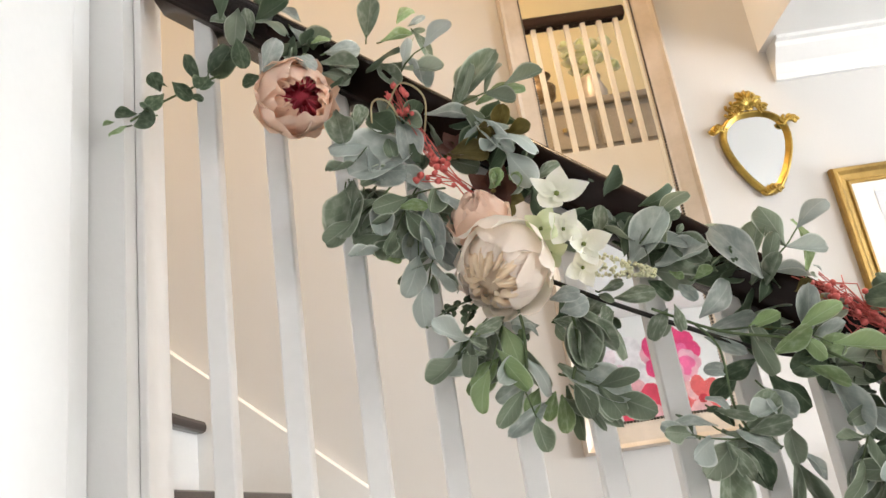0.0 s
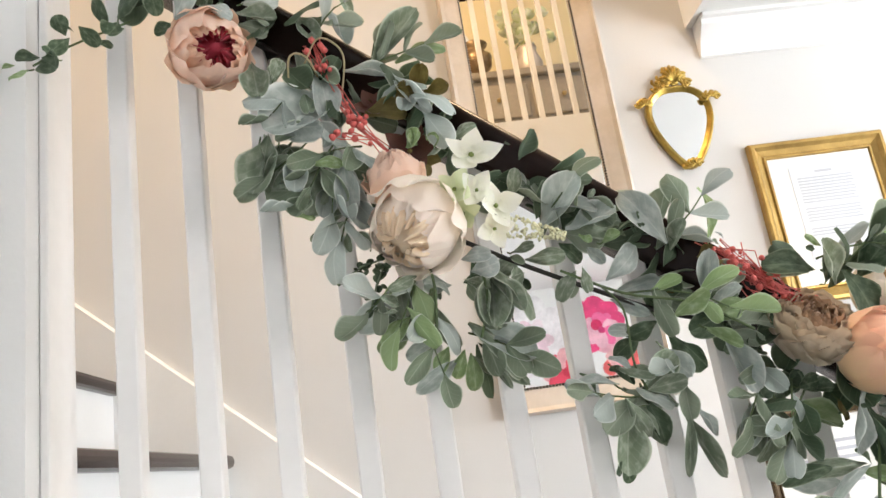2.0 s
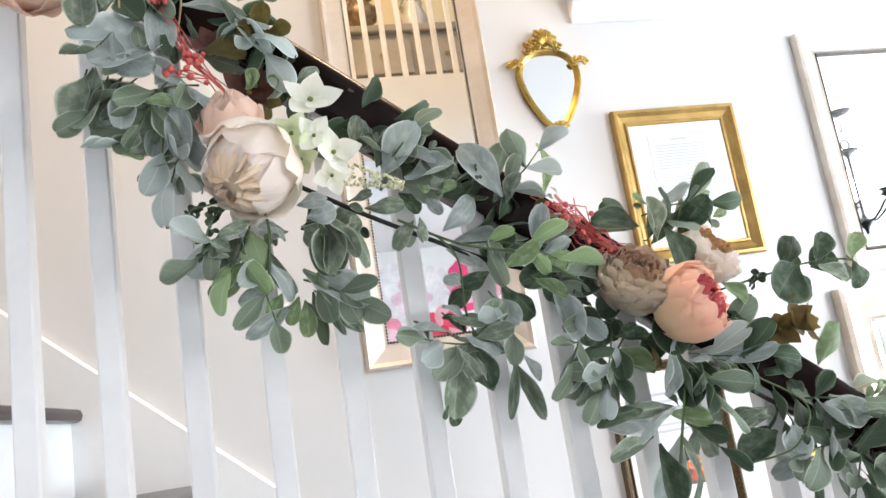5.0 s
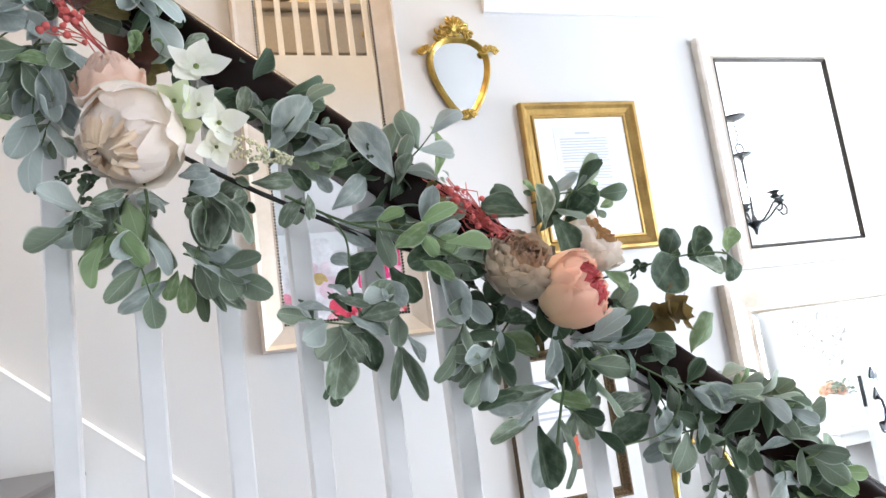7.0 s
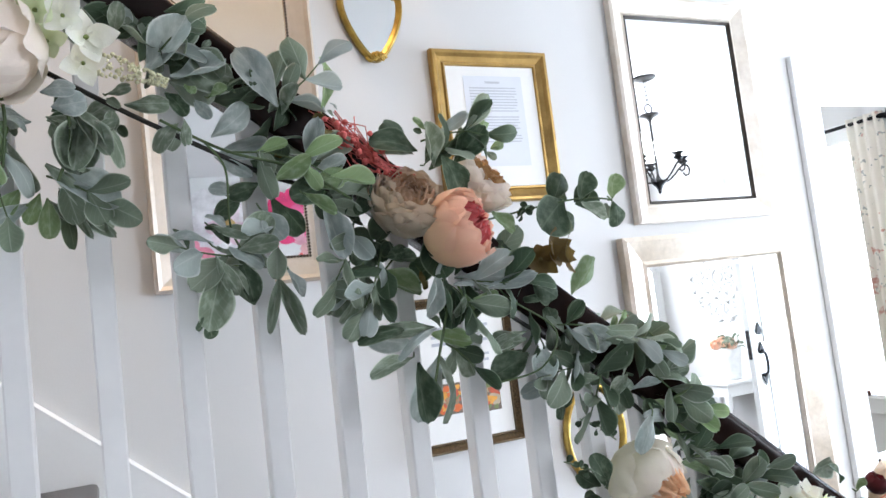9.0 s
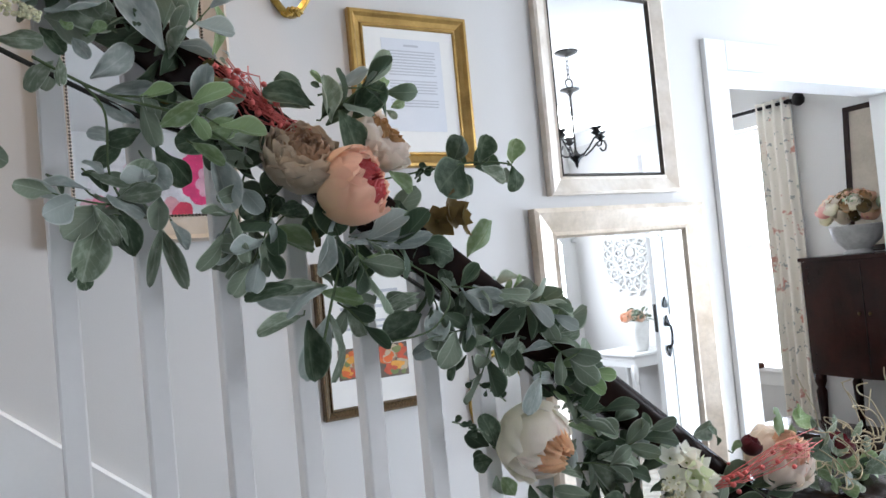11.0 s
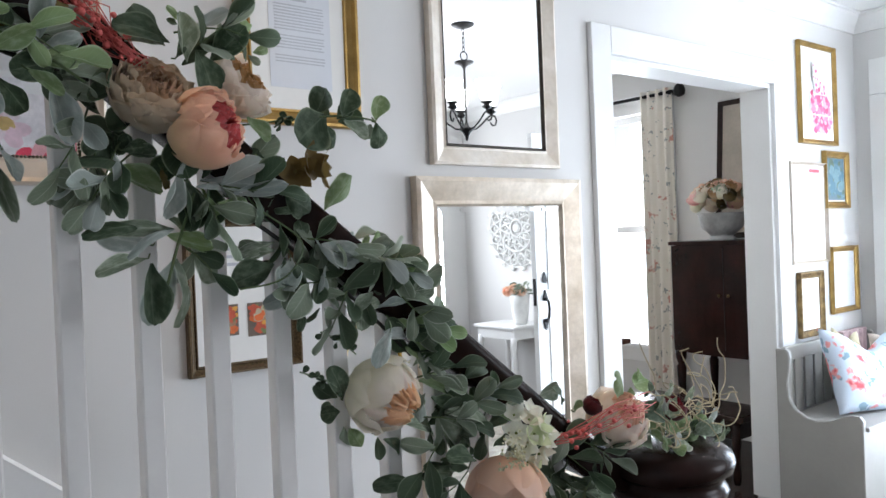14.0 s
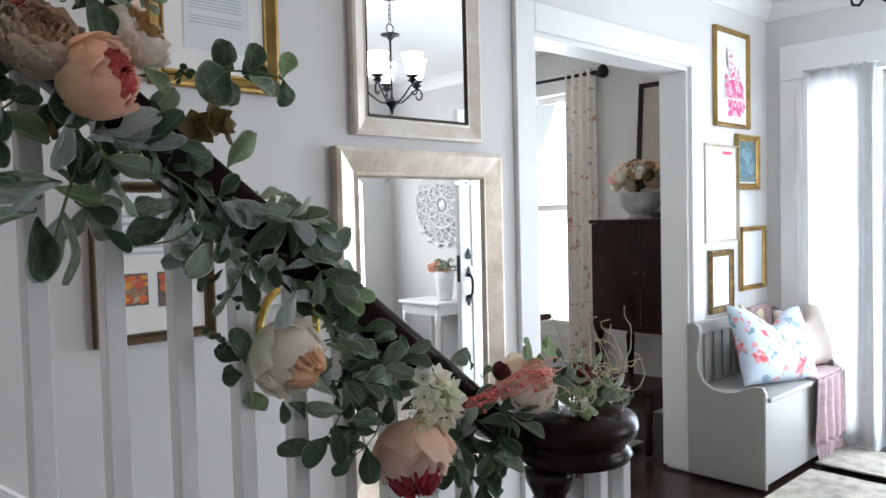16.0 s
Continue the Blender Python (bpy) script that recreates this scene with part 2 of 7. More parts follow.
# crown moulding
CROWN = [(0, 0), (0, -0.10), (0.012, -0.10), (0.016, -0.085), (0.03, -0.06), (0.06, -0.025), (0.064, -0.012), (0.08, -0.01), (0.08, 0)]
structure("crown_stair", sweep(CROWN, [(EDGE + 0.02, 0, TOP), (FRONT, 0, TOP), (FRONT, BACK, TOP)]), TRIM, "white crown moulding", "moulding")

# doorway casing
boards("door_casing", "white painted doorway casing", "casing", [
    (DOOR_L - 0.115, -0.022, 0, DOOR_L, 0, HEAD + 0.11, 0.004),
    (DOOR_R, -0.022, 0, DOOR_R + 0.115, 0, HEAD + 0.11, 0.004),
    (DOOR_L + 0.001, -0.022, HEAD, DOOR_R - 0.001, 0, HEAD + 0.11, 0.004),
])
boards("door_lining", "white painted doorway lining", "casing", [
    (DOOR_L, 0.0, 0, DOOR_L + 0.02, 0.15, HEAD, 0.0),
    (DOOR_R - 0.02, 0.0, 0, DOOR_R, 0.15, HEAD, 0.0),
    (DOOR_L + 0.02, 0.0, HEAD - 0.02, DOOR_R - 0.02, 0.15, HEAD, 0.0),
])

# ---- stairs ----
NOSE = [(-0.754 - 0.246 * k, 1.12 + 0.204 * k) for k in range(9)]
LOW = [(-0.754 + 0.246 * k, 1.12 - 0.187 * k) for k in range(1, 6)]
stairs = thing("staircase", "white staircase with dark stained treads", "staircase", kind="structure")
for x, z in LOW[::-1] + NOSE:
    part("tread", box(x - 0.275, RAIL_Y - 0.02, z - 0.03, x, -0.022, z, 0.012), DARK, stairs, "dark stained tread")
    part("riser", box(x - 0.045, RAIL_Y - 0.01, z - 0.187, x - 0.028, -0.022, z - 0.03), TRIM, stairs, "white painted riser")


def slope_board(y0, y1, low, high, x0, x1, name, label, slope=-0.83, ref=(-0.754, 1.12)):
    own = bmesh.new()
    f = lambda x: ref[1] + slope * (x - ref[0])
    q = [(x0, f(x0) + low), (x1, f(x1) + low), (x1, f(x1) + high), (x0, f(x0) + high)]
    a = [own.verts.new((x, y0, z)) for x, z in q]
    b = [own.verts.new((x, y1, z)) for x, z in q]
    own.faces.new(a), own.faces.new(b[::-1])
    for k in range(4):
        own.faces.new((a[k], b[k], b[(k + 1) % 4], a[(k + 1) % 4]))
    bmesh.ops.recalc_face_normals(own, faces=own.faces[:])
    return part(name, own, TRIM, stairs, label)


slope_board(-0.022, -0.001, -0.30, 0.083, -2.95, 0.55, "wall_string", "white skirting board along the stairs", -0.857)
cap = bmesh.new()
rings = []
for x in (-2.95, 0.55):
    z = 1.12 - 0.857 * (x + 0.754) + 0.083
    rings.append([cap.verts.new((x, y, z + h)) for y, h in ((-0.001, -0.001), (-0.012, -0.001), (-0.0222, -0.001), (-0.0225, 0.002), (-0.019, 0.006), (-0.012, 0.009), (-0.001, 0.010))])
for k in range(7):
    cap.faces.new((rings[0][k], rings[1][k], rings[1][(k + 1) % 7], rings[0][(k + 1) % 7]))
cap.faces.new(rings[0])
cap.faces.new(rings[1][::-1])
bmesh.ops.recalc_face_normals(cap, faces=cap.faces[:])
part("skirting_cap", cap, TRIM, stairs, "rounded white cap of the skirting board")
slope_board(RAIL_Y - 0.03, RAIL_Y + 0.03, -0.32, -0.05, -1.235, 0.50, "outer_string", "white outer string board")

# ---- railing ----
RS, RX, RZ = -0.795, -0.93, 2.0


def rail_top(x):
    return RZ + RS * (x - RX)


railing = thing("stair_railing", "stair railing with dark handrail and white balusters", "railing")
prof = [(-0.026, -0.074), (0.026, -0.074), (0.031, -0.068), (0.030, -0.058), (0.033, -0.046), (0.036, -0.034), (0.037, -0.022), (0.034, -0.012), (0.026, -0.005), (0.013, -0.001), (0.0, 0.0), (-0.013, -0.001), (-0.026, -0.005), (-0.034, -0.012), (-0.037, -0.022), (-0.036, -0.034), (-0.033, -0.046), (-0.030, -0.058), (-0.031, -0.068)]
rows = [(-1.19, RAIL_Y, rail_top(-1.19)), (0.30, RAIL_Y, rail_top(0.30)), (0.37, RAIL_Y - 0.008, rail_top(0.35)), (0.46, RAIL_Y - 0.03, rail_top(0.385))]
part("handrail", sweep(prof, rows), mat("dark_satin_wood", (0.014, 0.008, 0.007), 0.26, var=0.25, scale=9, bump=0.08, bscale=50, second=(0.024, 0.012, 0.010), spec=0.14), railing, "dark stained moulded handrail", smooth=True)
cap = lathe([(0.0, 0.100), (0.06, 0.099), (0.098, 0.094), (0.116, 0.082), (0.121, 0.067), (0.117, 0.053), (0.104, 0.044), (0.099, 0.034), (0.104, 0.026), (0.109, 0.017), (0.105, 0.007), (0.09, 0.001), (0.05, 0.0), (0.0, 0.0)][::-1], 48, (0.482, -1.095, 0.880))
part("volute", cap, MATS["dark_satin_wood"], railing, "dark stained round handrail end", smooth=True)
post = lathe([(0.03, 0), (0.035, 0.1), (0.03, 0.3), (0.026, 0.44), (0.034, 0.47), (0.024, 0.49), (0.038, 0.54), (0.042, 0.58), (0.03, 0.60), (0.045, 0.63), (0.05, 0.66)], 20, (0.457, -1.06, 0.207))
part("newel", post, DARK, railing, "turned dark newel post", smooth=True)
XS = [-1.127 + 0.0805 * k for k in range(18)]
for x in XS:
    zb, zt = 1.12 - 0.83 * (x + 0.754) - 0.052, rail_top(x) - 0.06
    part("baluster", box(x - 0.012, RAIL_Y - 0.0125, zb, x + 0.012, RAIL_Y + 0.0125, zt, 0.002, seg=1), BALU, railing)
part("end_post", box(-1.2125, RAIL_Y - 0.022, 0.9, -1.2025, RAIL_Y + 0.046, 2.51, 0.002), BALU, railing, "half post against the wall")
for k, a in enumerate((20, -25, -70, -120)):
    x, y = 0.50 + 0.075 * math.cos(radians(a)), -1.10 + 0.075 * math.sin(radians(a))
    part("baluster", box(x - 0.0125, y - 0.0125, 0.187, x + 0.0125, y + 0.0125, 0.882, 0.002, seg=1), BALU, railing)

# ---- frames and mirrors on the stair wall ----


def rect_path(x0, z0, x1, z1, y=0.0):
    return [(x0, y, z0), (x1, y, z0), (x1, y, z1), (x0, y, z1)]


WIDE = [(0, 0.006), (0.04, 0.010), (0.10, 0.016), (0.2, 0.016), (0.75, 0.026), (0.9, 0.034), (1, 0.030), (1, 0), (0, 0)]
GILT = [(0, 0.008), (0.06, 0.013), (0.16, 0.013), (0.24, 0.009), (0.55, 0.016), (0.75, 0.024), (0.92, 0.024), (1, 0.018), (1, 0), (0, 0)]
FLAT = [(0, 0.008), (0.08, 0.016), (0.2, 0.013), (0.85, 0.030), (1, 0.026), (1, 0), (0, 0)]


def framed(name, label, category, x0, z0, x1, z1, width, profile, material, filling, y=-0.002, group="frames on the wall", depth=1.0):
    """A frame against the wall round a mirror glass or a sheet."""
    ob = thing(name, label, category, group, at=((x0 + x1) / 2, y, z0))
    cx = (x0 + x1) / 2
    a, b, h = x0 - cx, x1 - cx, z1 - z0
    part("frame", sweep([(o * width, d * depth) for o, d in profile], rect_path(a + width, width, b - width, h - width), True, (0, -1, 0)), material, ob)
    part("mirror_glass" if filling is MIRROR else "sheet", box(a + width - 0.004, -0.008, width - 0.004, b - width + 0.004, -0.004, h - width + 0.004), filling, ob)
    return ob


def bars(parent, x0, x1, z_top, n, pitch, material, y=-0.0092, ragged=0.25, high=0.4):
    """Rows of writing too small to read."""
    for k in range(n):
        w = (x1 - x0) * (1 - ragged * random.random() * (1 if k % 4 == 3 else 0.15))
        part("text_bar", box(x0, y, z_top - pitch * k - pitch * high, x0 + w, y - 0.0006, z_top - pitch * k), material, parent)


big = framed("tall_mirror", "tall wall mirror in a champagne frame with beaded inner edge", "mirror", -0.605, 1.517, -0.170, 2.96, 0.066, WIDE, CHAMP, MIRROR)
bead = bmesh.new()
for a, b in ((-0.157, 0.064), (0.157, 0.064)):
    for k in range(165):
        bmesh.ops.create_icosphere(bead, subdivisions=1, radius=0.0042, matrix=Matrix.Translation((a, -0.0135, b + 0.008 * k)))
for k in range(40):
    bmesh.ops.create_icosphere(bead, subdivisions=1, radius=0.0042, matrix=Matrix.Translation((-0.157 + 0.00805 * k, -0.0135, 0.064)))
tagged(part("bead_edge", bead, BEAD, big, "dark beaded inner edge", smooth=True), kind="stuff")
framed("square_mirror", "wall mirror in a pale champagne frame with dark inner edge", "mirror", 0.808, 1.598, 1.384, 2.34, 0.064, FLAT, mat("pale_silver_frame", (0.82, 0.76, 0.68), 0.36, 0.25, var=0.10, scale=12, bump=0.12, bscale=60, second=(0.68, 0.60, 0.50)), MIRROR)
o = framed("large_mirror", "large mirror in a wide silver leaf frame", "mirror", 0.728, 0.42, 1.482, 1.558, 0.095, FLAT, SILV, MIRROR, depth=1.25)
part("bevel_edge", sweep([(0, 0.0095), (0.012, 0.0085), (0.012, 0.006), (0, 0.006)], rect_path(-0.264, 0.113, 0.264, 1.025), True, (0, -1, 0)), MIRROR, o, "bevelled glass edge")
part("inner_edge", sweep([(0, 0.0088), (0.008, 0.018), (0.012, 0.012), (0.012, 0.006), (0, 0.006)], rect_path(-0.283, 0.093, 0.283, 1.045), True, (0, -1, 0)), CHAMP, o, "bronze inner edge")
part("inner_edge", sweep([(0, 0.0088), (0.008, 0.018), (0.010, 0.012), (0.010, 0.006), (0, 0.006)], rect_path(-0.217, 0.071, 0.217, 0.669), True, (0, -1, 0)), BEAD, bpy.data.objects["square_mirror"], "dark inner edge")

doc = framed("framed_letter", "printed letter in a gilt frame with white mat", "picture", 0.167, 1.692, 0.548, 2.138, 0.046, GILT, GOLD, PAPER)
part("letter", box(-0.092, -0.0085, 0.105, 0.100, -0.0092, 0.372), mat("bluish_paper", (0.74, 0.76, 0.80), 0.7, var=0.02), doc, "bluish sheet of paper")
part("text_bar", box(-0.022, -0.0092, 0.350, 0.026, -0.0098, 0.356), INK, doc)
for top, n in ((0.338, 9), (0.252, 5), (0.196, 3)):
    bars(doc, -0.075, 0.082, top, n, 0.0085, INK)

# shield-shaped gilt mirror with carved scrolls
shield = thing("gilt_mirror", "small shield shaped mirror in a carved bright gilt frame", "mirror", "frames on the wall", at=(0.008, -0.004, 2.10))


def shield_edge(k, n, grow=0.0):
    a = 2 * math.pi * k / n
    c, s = math.cos(a), math.sin(a)
    w = 0.077 * (1 - 0.10 * s * s if s > 0 else 1 - 0.42 * abs(s) ** 1.5)
    bow = c / (abs(c) ** 2.6 + abs(s) ** 2.6) ** (1 / 2.6) if s > 0 else c
    rise = s / (abs(c) ** 2.6 + abs(s) ** 2.6) ** (1 / 2.6) if s > 0 else s
    return (bow * (w + grow), 0.158 + rise * (0.066 if s > 0 else 0.145) + grow * rise)


bm = bmesh.new()
bm.faces.new([bm.verts.new((x, -0.006, z)) for x, z in (shield_edge(k, 56) for k in range(56))])
part("mirror_glass", bm, MIRROR, shield)
part("frame", sweep([(0, 0.004), (0.004, 0.011), (0.008, 0.012), (0.011, 0.018), (0.016, 0.018), (0.020, 0.010), (0.021, 0), (0, 0)], [(x, 0, z) for x, z in (shield_edge(k, 56, -0.003) for k in range(56))], True, (0, -1, 0)), GOLDB, shield, smooth=True)


def scrolls(parent, cx, cz, n, spread, size, name, seed):
    rnd = random.Random(seed)
    bm = bmesh.new()
    for k in range(n):
        a = math.pi * (k + 0.5) / n
        d = spread * (0.5 + 0.6 * rnd.random())
        px, pz = cx + 1.5 * d * math.cos(a), cz + d * math.sin(a)
        pts = [(px + size * (1 - i / 14) * math.cos(a + 0.55 * i), -0.012 - 0.006 * math.sin(i / 3), pz + size * (1 - i / 14) * math.sin(a + 0.55 * i)) for i in range(12)]
        tube(pts, 0.0048, 6, bm, 0.5)
        bmesh.ops.create_icosphere(bm, subdivisions=1, radius=size * 0.55, matrix=Matrix.Translation((px, -0.014, pz)))
    part(name, bm, GOLDB, parent, "carved gilt scrolls", smooth=True)


scrolls(shield, 0.0, 0.232, 13, 0.034, 0.014, "crest", 3)
scrolls(shield, 0.0, 0.252, 8, 0.022, 0.013, "crest", 8)
scrolls(shield, 0.0, 0.276, 5, 0.014, 0.011, "crest", 9)
scrolls(shield, -0.094, 0.190, 6, 0.013, 0.011, "scroll", 4)
scrolls(shield, 0.096, 0.188, 6, 0.013, 0.011, "scroll", 5)
scrolls(shield, 0.0, 0.0, 6, 0.013, 0.011, "scroll", 6)
own = bmesh.new()
for k in range(7):
    a = math.pi * (k + 0.5) / 7
    tube([(0.004 * math.cos(a), -0.016, 0.250 + 0.004 * math.sin(a)), (0.022 * math.cos(a), -0.022, 0.258 + 0.026 * math.sin(a)), (0.034 * math.cos(a), -0.014, 0.258 + 0.042 * math.sin(a))], 0.0065, 6, own, 0.6)
part("crest_shell", own, GOLDB, shield, "carved gilt shell", smooth=True)

# print of fruit in an ornate gilt frame
pic = framed("framed_print", "framed recipe print with food photographs", "picture", 0.004, 1.028, 0.322, 1.440, 0.027, GILT, mat("dark_beaded_gilt", (0.17, 0.115, 0.055), 0.42, 0.6, var=0.3, scale=260, bump=0.5, bscale=300, second=(0.035, 0.022, 0.012)), PAPER)


def patches(parent, x0, z0, x1, z1, colours, n, seed, name="photograph", back=(0.16, 0.12, 0.09), y=-0.0086):
    """A small picture made of flat dabs of colour."""
    rnd = random.Random(seed)
    bm = box(x0, y, z0, x1, y - 0.0006, z1)
    mats = [mat("dab_%02x%02x%02x" % tuple(int(255 * c) for c in back), back, 0.6, var=0.1, scale=40)] + [mat("dab_%02x%02x%02x" % tuple(int(255 * c) for c in col), col, 0.6, var=0.12, scale=60) for col in colours]
    for k in range(n):
        r = (0.08 + 0.12 * rnd.random()) * min(x1 - x0, z1 - z0)
        cx, cz = rnd.uniform(x0 + r, x1 - r), rnd.uniform(z0 + r, z1 - r)
        steps, i = 11, 1 + rnd.randrange(len(colours))
        ph = rnd.random() * 6
        f = bm.faces.new([bm.verts.new((cx + r * (1 + 0.22 * math.sin(3 * a + ph)) * math.cos(a), y - 0.0007 - 0.00004 * k, cz + 0.8 * r * (1 + 0.22 * math.cos(2 * a + ph)) * math.sin(a))) for a in [2 * math.pi * j / steps for j in range(steps)][::-1]])
        f.material_index = i
    return part(name, bm, mats, parent)


FRUIT = [(0.75, 0.16, 0.03), (0.80, 0.38, 0.05), (0.55, 0.45, 0.30), (0.20, 0.24, 0.08), (0.60, 0.10, 0.04), (0.35, 0.22, 0.12)]
patches(pic, -0.108, 0.098, -0.020, 0.180, FRUIT, 40, 2)
patches(pic, 0.006, 0.090, 0.098, 0.180, FRUIT, 40, 3)
bars(pic, -0.09, 0.09, 0.330, 3, 0.020, INK)
bars(pic, -0.08, 0.08, 0.250, 2, 0.016, INK)

# small oval gilt mirror low on the wall
ov = thing("oval_mirror", "oval mirror in a scrolled gilt frame", "mirror", "frames on the wall", at=(0.555, -0.004, 0.86))
ring = [(0.085 * math.cos(2 * math.pi * k / 40), 0, 0.14 + 0.125 * math.sin(2 * math.pi * k / 40)) for k in range(40)]
part("frame", sweep([(0, 0.004), (0.006, 0.016), (0.016, 0.020), (0.022, 0.010), (0.022, 0), (0, 0)], ring, True, (0, -1, 0)), GOLDB, ov, smooth=True)
bm = bmesh.new()
bm.faces.new([bm.verts.new((x, -0.006, z)) for x, y, z in ring])
part("mirror_glass", bm, MIRROR, ov)

# ---- frames beside the bench ----
PINKS = [(0.85, 0.30, 0.45), (0.80, 0.12, 0.28), (0.90, 0.55, 0.62), (0.75, 0.20, 0.40)]
o = framed("flower_picture", "pink peony picture in a thin gilt frame", "picture", 3.188, 1.778, 3.585, 2.306, 0.026, GILT, GOLD, PAPER)
for k, (x0, z0, x1, z1, n) in enumerate(((-0.05, 0.05, 0.16, 0.20, 60), (-0.09, 0.15, 0.14, 0.29, 60), (-0.04, 0.26, 0.08, 0.34, 16), (-0.06, 0.32, 0.0, 0.42, 8))):
    patches(o, x0, z0, x1, z1, PINKS, n, 5 + k, "painted_flower", (0.86, 0.85, 0.82), y=-0.0086 - 0.003 * k)
o = framed("garden_picture", "small garden painting in a gilt frame", "picture", 3.430, 1.440, 3.705, 1.748, 0.038, GILT, GOLD, PAPER)
patches(o, -0.095, 0.045, 0.095, 0.28, [(0.10, 0.22, 0.28), (0.20, 0.33, 0.38), (0.35, 0.42, 0.45), (0.12, 0.18, 0.12)], 60, 7, "painting", (0.14, 0.22, 0.26))
o = framed("certificate", "white certificate with a red heading in a thin gilt frame", "picture", 3.060, 1.158, 3.442, 1.680, 0.016, GILT, CHAMP, PAPER)
part("ribbon", box(0.02, -0.0086, 0.470, 0.13, -0.0094, 0.488), mat("red_print", (0.65, 0.10, 0.14), 0.6), o, "red printed heading")
framed("blank_frame", "pale picture in a gilt frame", "picture", 3.472, 0.872, 3.780, 1.234, 0.030, GILT, GOLD, mat("pale_print", (0.72, 0.74, 0.77), 0.5, var=0.03))
o = framed("small_frame", "small framed note in a gilt frame", "picture", 3.118, 0.780, 3.372, 1.116, 0.036, GILT, ANTIQ, PAPER)
bars(o, -0.05, 0.05, 0.20, 6, 0.015, INK)

# ---- front door, sidelight ----
boards("entry_casing", "white casing round the front door and sidelight", "casing", [
    (FRONT - 0.022, -0.085, 0, FRONT, -0.26, 2.06, 0.004),
    (FRONT - 0.022, -0.085, 2.062, FRONT, -1.79, 2.26, 0.004),
    (FRONT - 0.022, -1.62, 0, FRONT, -1.79, 2.06, 0.004),
    (FRONT - 0.03, -0.49, 0, FRONT + 0.12, -0.60, 2.06, 0.004),
    (FRONT - 0.034, -0.18, 0.0, FRONT - 0.022, -0.21, 2.06, 0.004),
])
side = tagged(thing("window_1", "tall glazed sidelight with white bars", "window", at=(FRONT + 0.06, -0.375, 0.10)), kind="structure")
for z in (0.0, 0.62, 1.24, 1.90):
    part("window_bar", box(-0.02, -0.115, z, 0.02, 0.115, z + 0.05, 0.004), TRIM, side)
part("pane", box(-0.003, -0.115, 0.0, 0.003, 0.115, 1.95), PANE, side).visible_shadow = False
sheer = mat("sheer_curtain", (0.86, 0.86, 0.86), 0.9, var=0.03, scale=20, sub=0.85)


def cloth(x, y0, y1, z0, z1, folds, deep, material, name, parent=None, along="y", nz=14):
    """A hanging cloth with folds."""
    bm = bmesh.new()
    n = folds * 8
    grid = []
    for j in range(nz + 1):
        v = j / nz
        row = []
        for i in range(n + 1):
            u = i / n
            f = deep * (0.65 + 0.35 * v) * math.sin(2 * math.pi * folds * u + 0.5 * math.sin(7 * u + 2 * v)) + 0.25 * deep * noise.noise((6 * u, 3 * v, 1))
            p = y0 + (y1 - y0) * (u + 0.012 * math.sin(4 * v + 9 * u))
            row.append(bm.verts.new((x + f, p, z1 + (z0 - z1) * v) if along == "y" else (p, x + f, z1 + (z0 - z1) * v)))
        grid.append(row)
    for a, b in zip(grid, grid[1:]):
        for i in range(n):
            bm.faces.new((a[i], a[i + 1], b[i + 1], b[i]))
    ob = part(name, bm, material, parent, smooth=True)
    ob.modifiers.new("thick", "SOLIDIFY").thickness = 0.002
    return ob


voile = thing("sheer_curtain", "white sheer curtain hanging over the glazed sidelight", "curtain")
cloth(FRONT - 0.055, -0.60, -0.25, 0.03, 2.10, 5, 0.014, sheer, "cloth_panel", voile)
part("rod", tube([(FRONT - 0.055, -0.62, 2.095), (FRONT - 0.055, -0.23, 2.095)], 0.006, 8), TRIM, voile, "white curtain rod", smooth=True)

door = thing("front_door", "white panelled front door standing open with black handle", "door", at=(FRONT - 0.03, -1.66, 0.01), m=pose(FRONT - 0.03, -1.66, 0.01, 0, 0, 2))
bm = box(-0.90, -0.022, 0, 0, 0.022, 2.03, 0.003)
part("leaf_panel", bm, TRIM, door)
for x0, x1 in ((-0.78, -0.50), (-0.40, -0.12)):
    for z0, z1 in ((0.2, 0.8), (1.0, 1.85)):
        part("moulding", sweep([(0, 0), (0.004, 0.008), (0.016, 0.010), (0.022, 0)], [(x0, 0.0215, z0), (x0, 0.0215, z1), (x1, 0.0215, z1), (x1, 0.0215, z0)], True, (0, 1, 0)), TRIM, door)
bm = tube([(-0.835, 0.03, 0.93), (-0.835, 0.06, 0.91), (-0.835, 0.068, 0.86), (-0.835, 0.06, 0.80), (-0.835, 0.03, 0.77)], 0.009, 8)
for z, f in ((0.93, 1), (0.77, -1), (1.05, 1)):
    q = [(0.0, 0.055 * f), (0.022, 0.0), (0.018, -0.016 * f), (0, -0.022 * f), (-0.018, -0.016 * f), (-0.022, 0.0)]
    own = bmesh.new()
    fc = own.faces.new([own.verts.new((-0.835 + x, 0.024, z + h)) for x, h in q])
    r = bmesh.ops.extrude_face_region(own, geom=[fc])
    bmesh.ops.translate(own, verts=[v for v in r["geom"] if isinstance(v, bmesh.types.BMVert)], vec=(0, 0.010, 0))
    bmesh.ops.recalc_face_normals(own, faces=own.faces[:])
    merge(bm, own)
part("handle", bm, BLACKM, door, "black iron thumb latch handle")
part("latch_plate", box(-0.904, -0.013, 0.88, -0.9, 0.013, 1.06), BLACKM, door, "black latch plate")

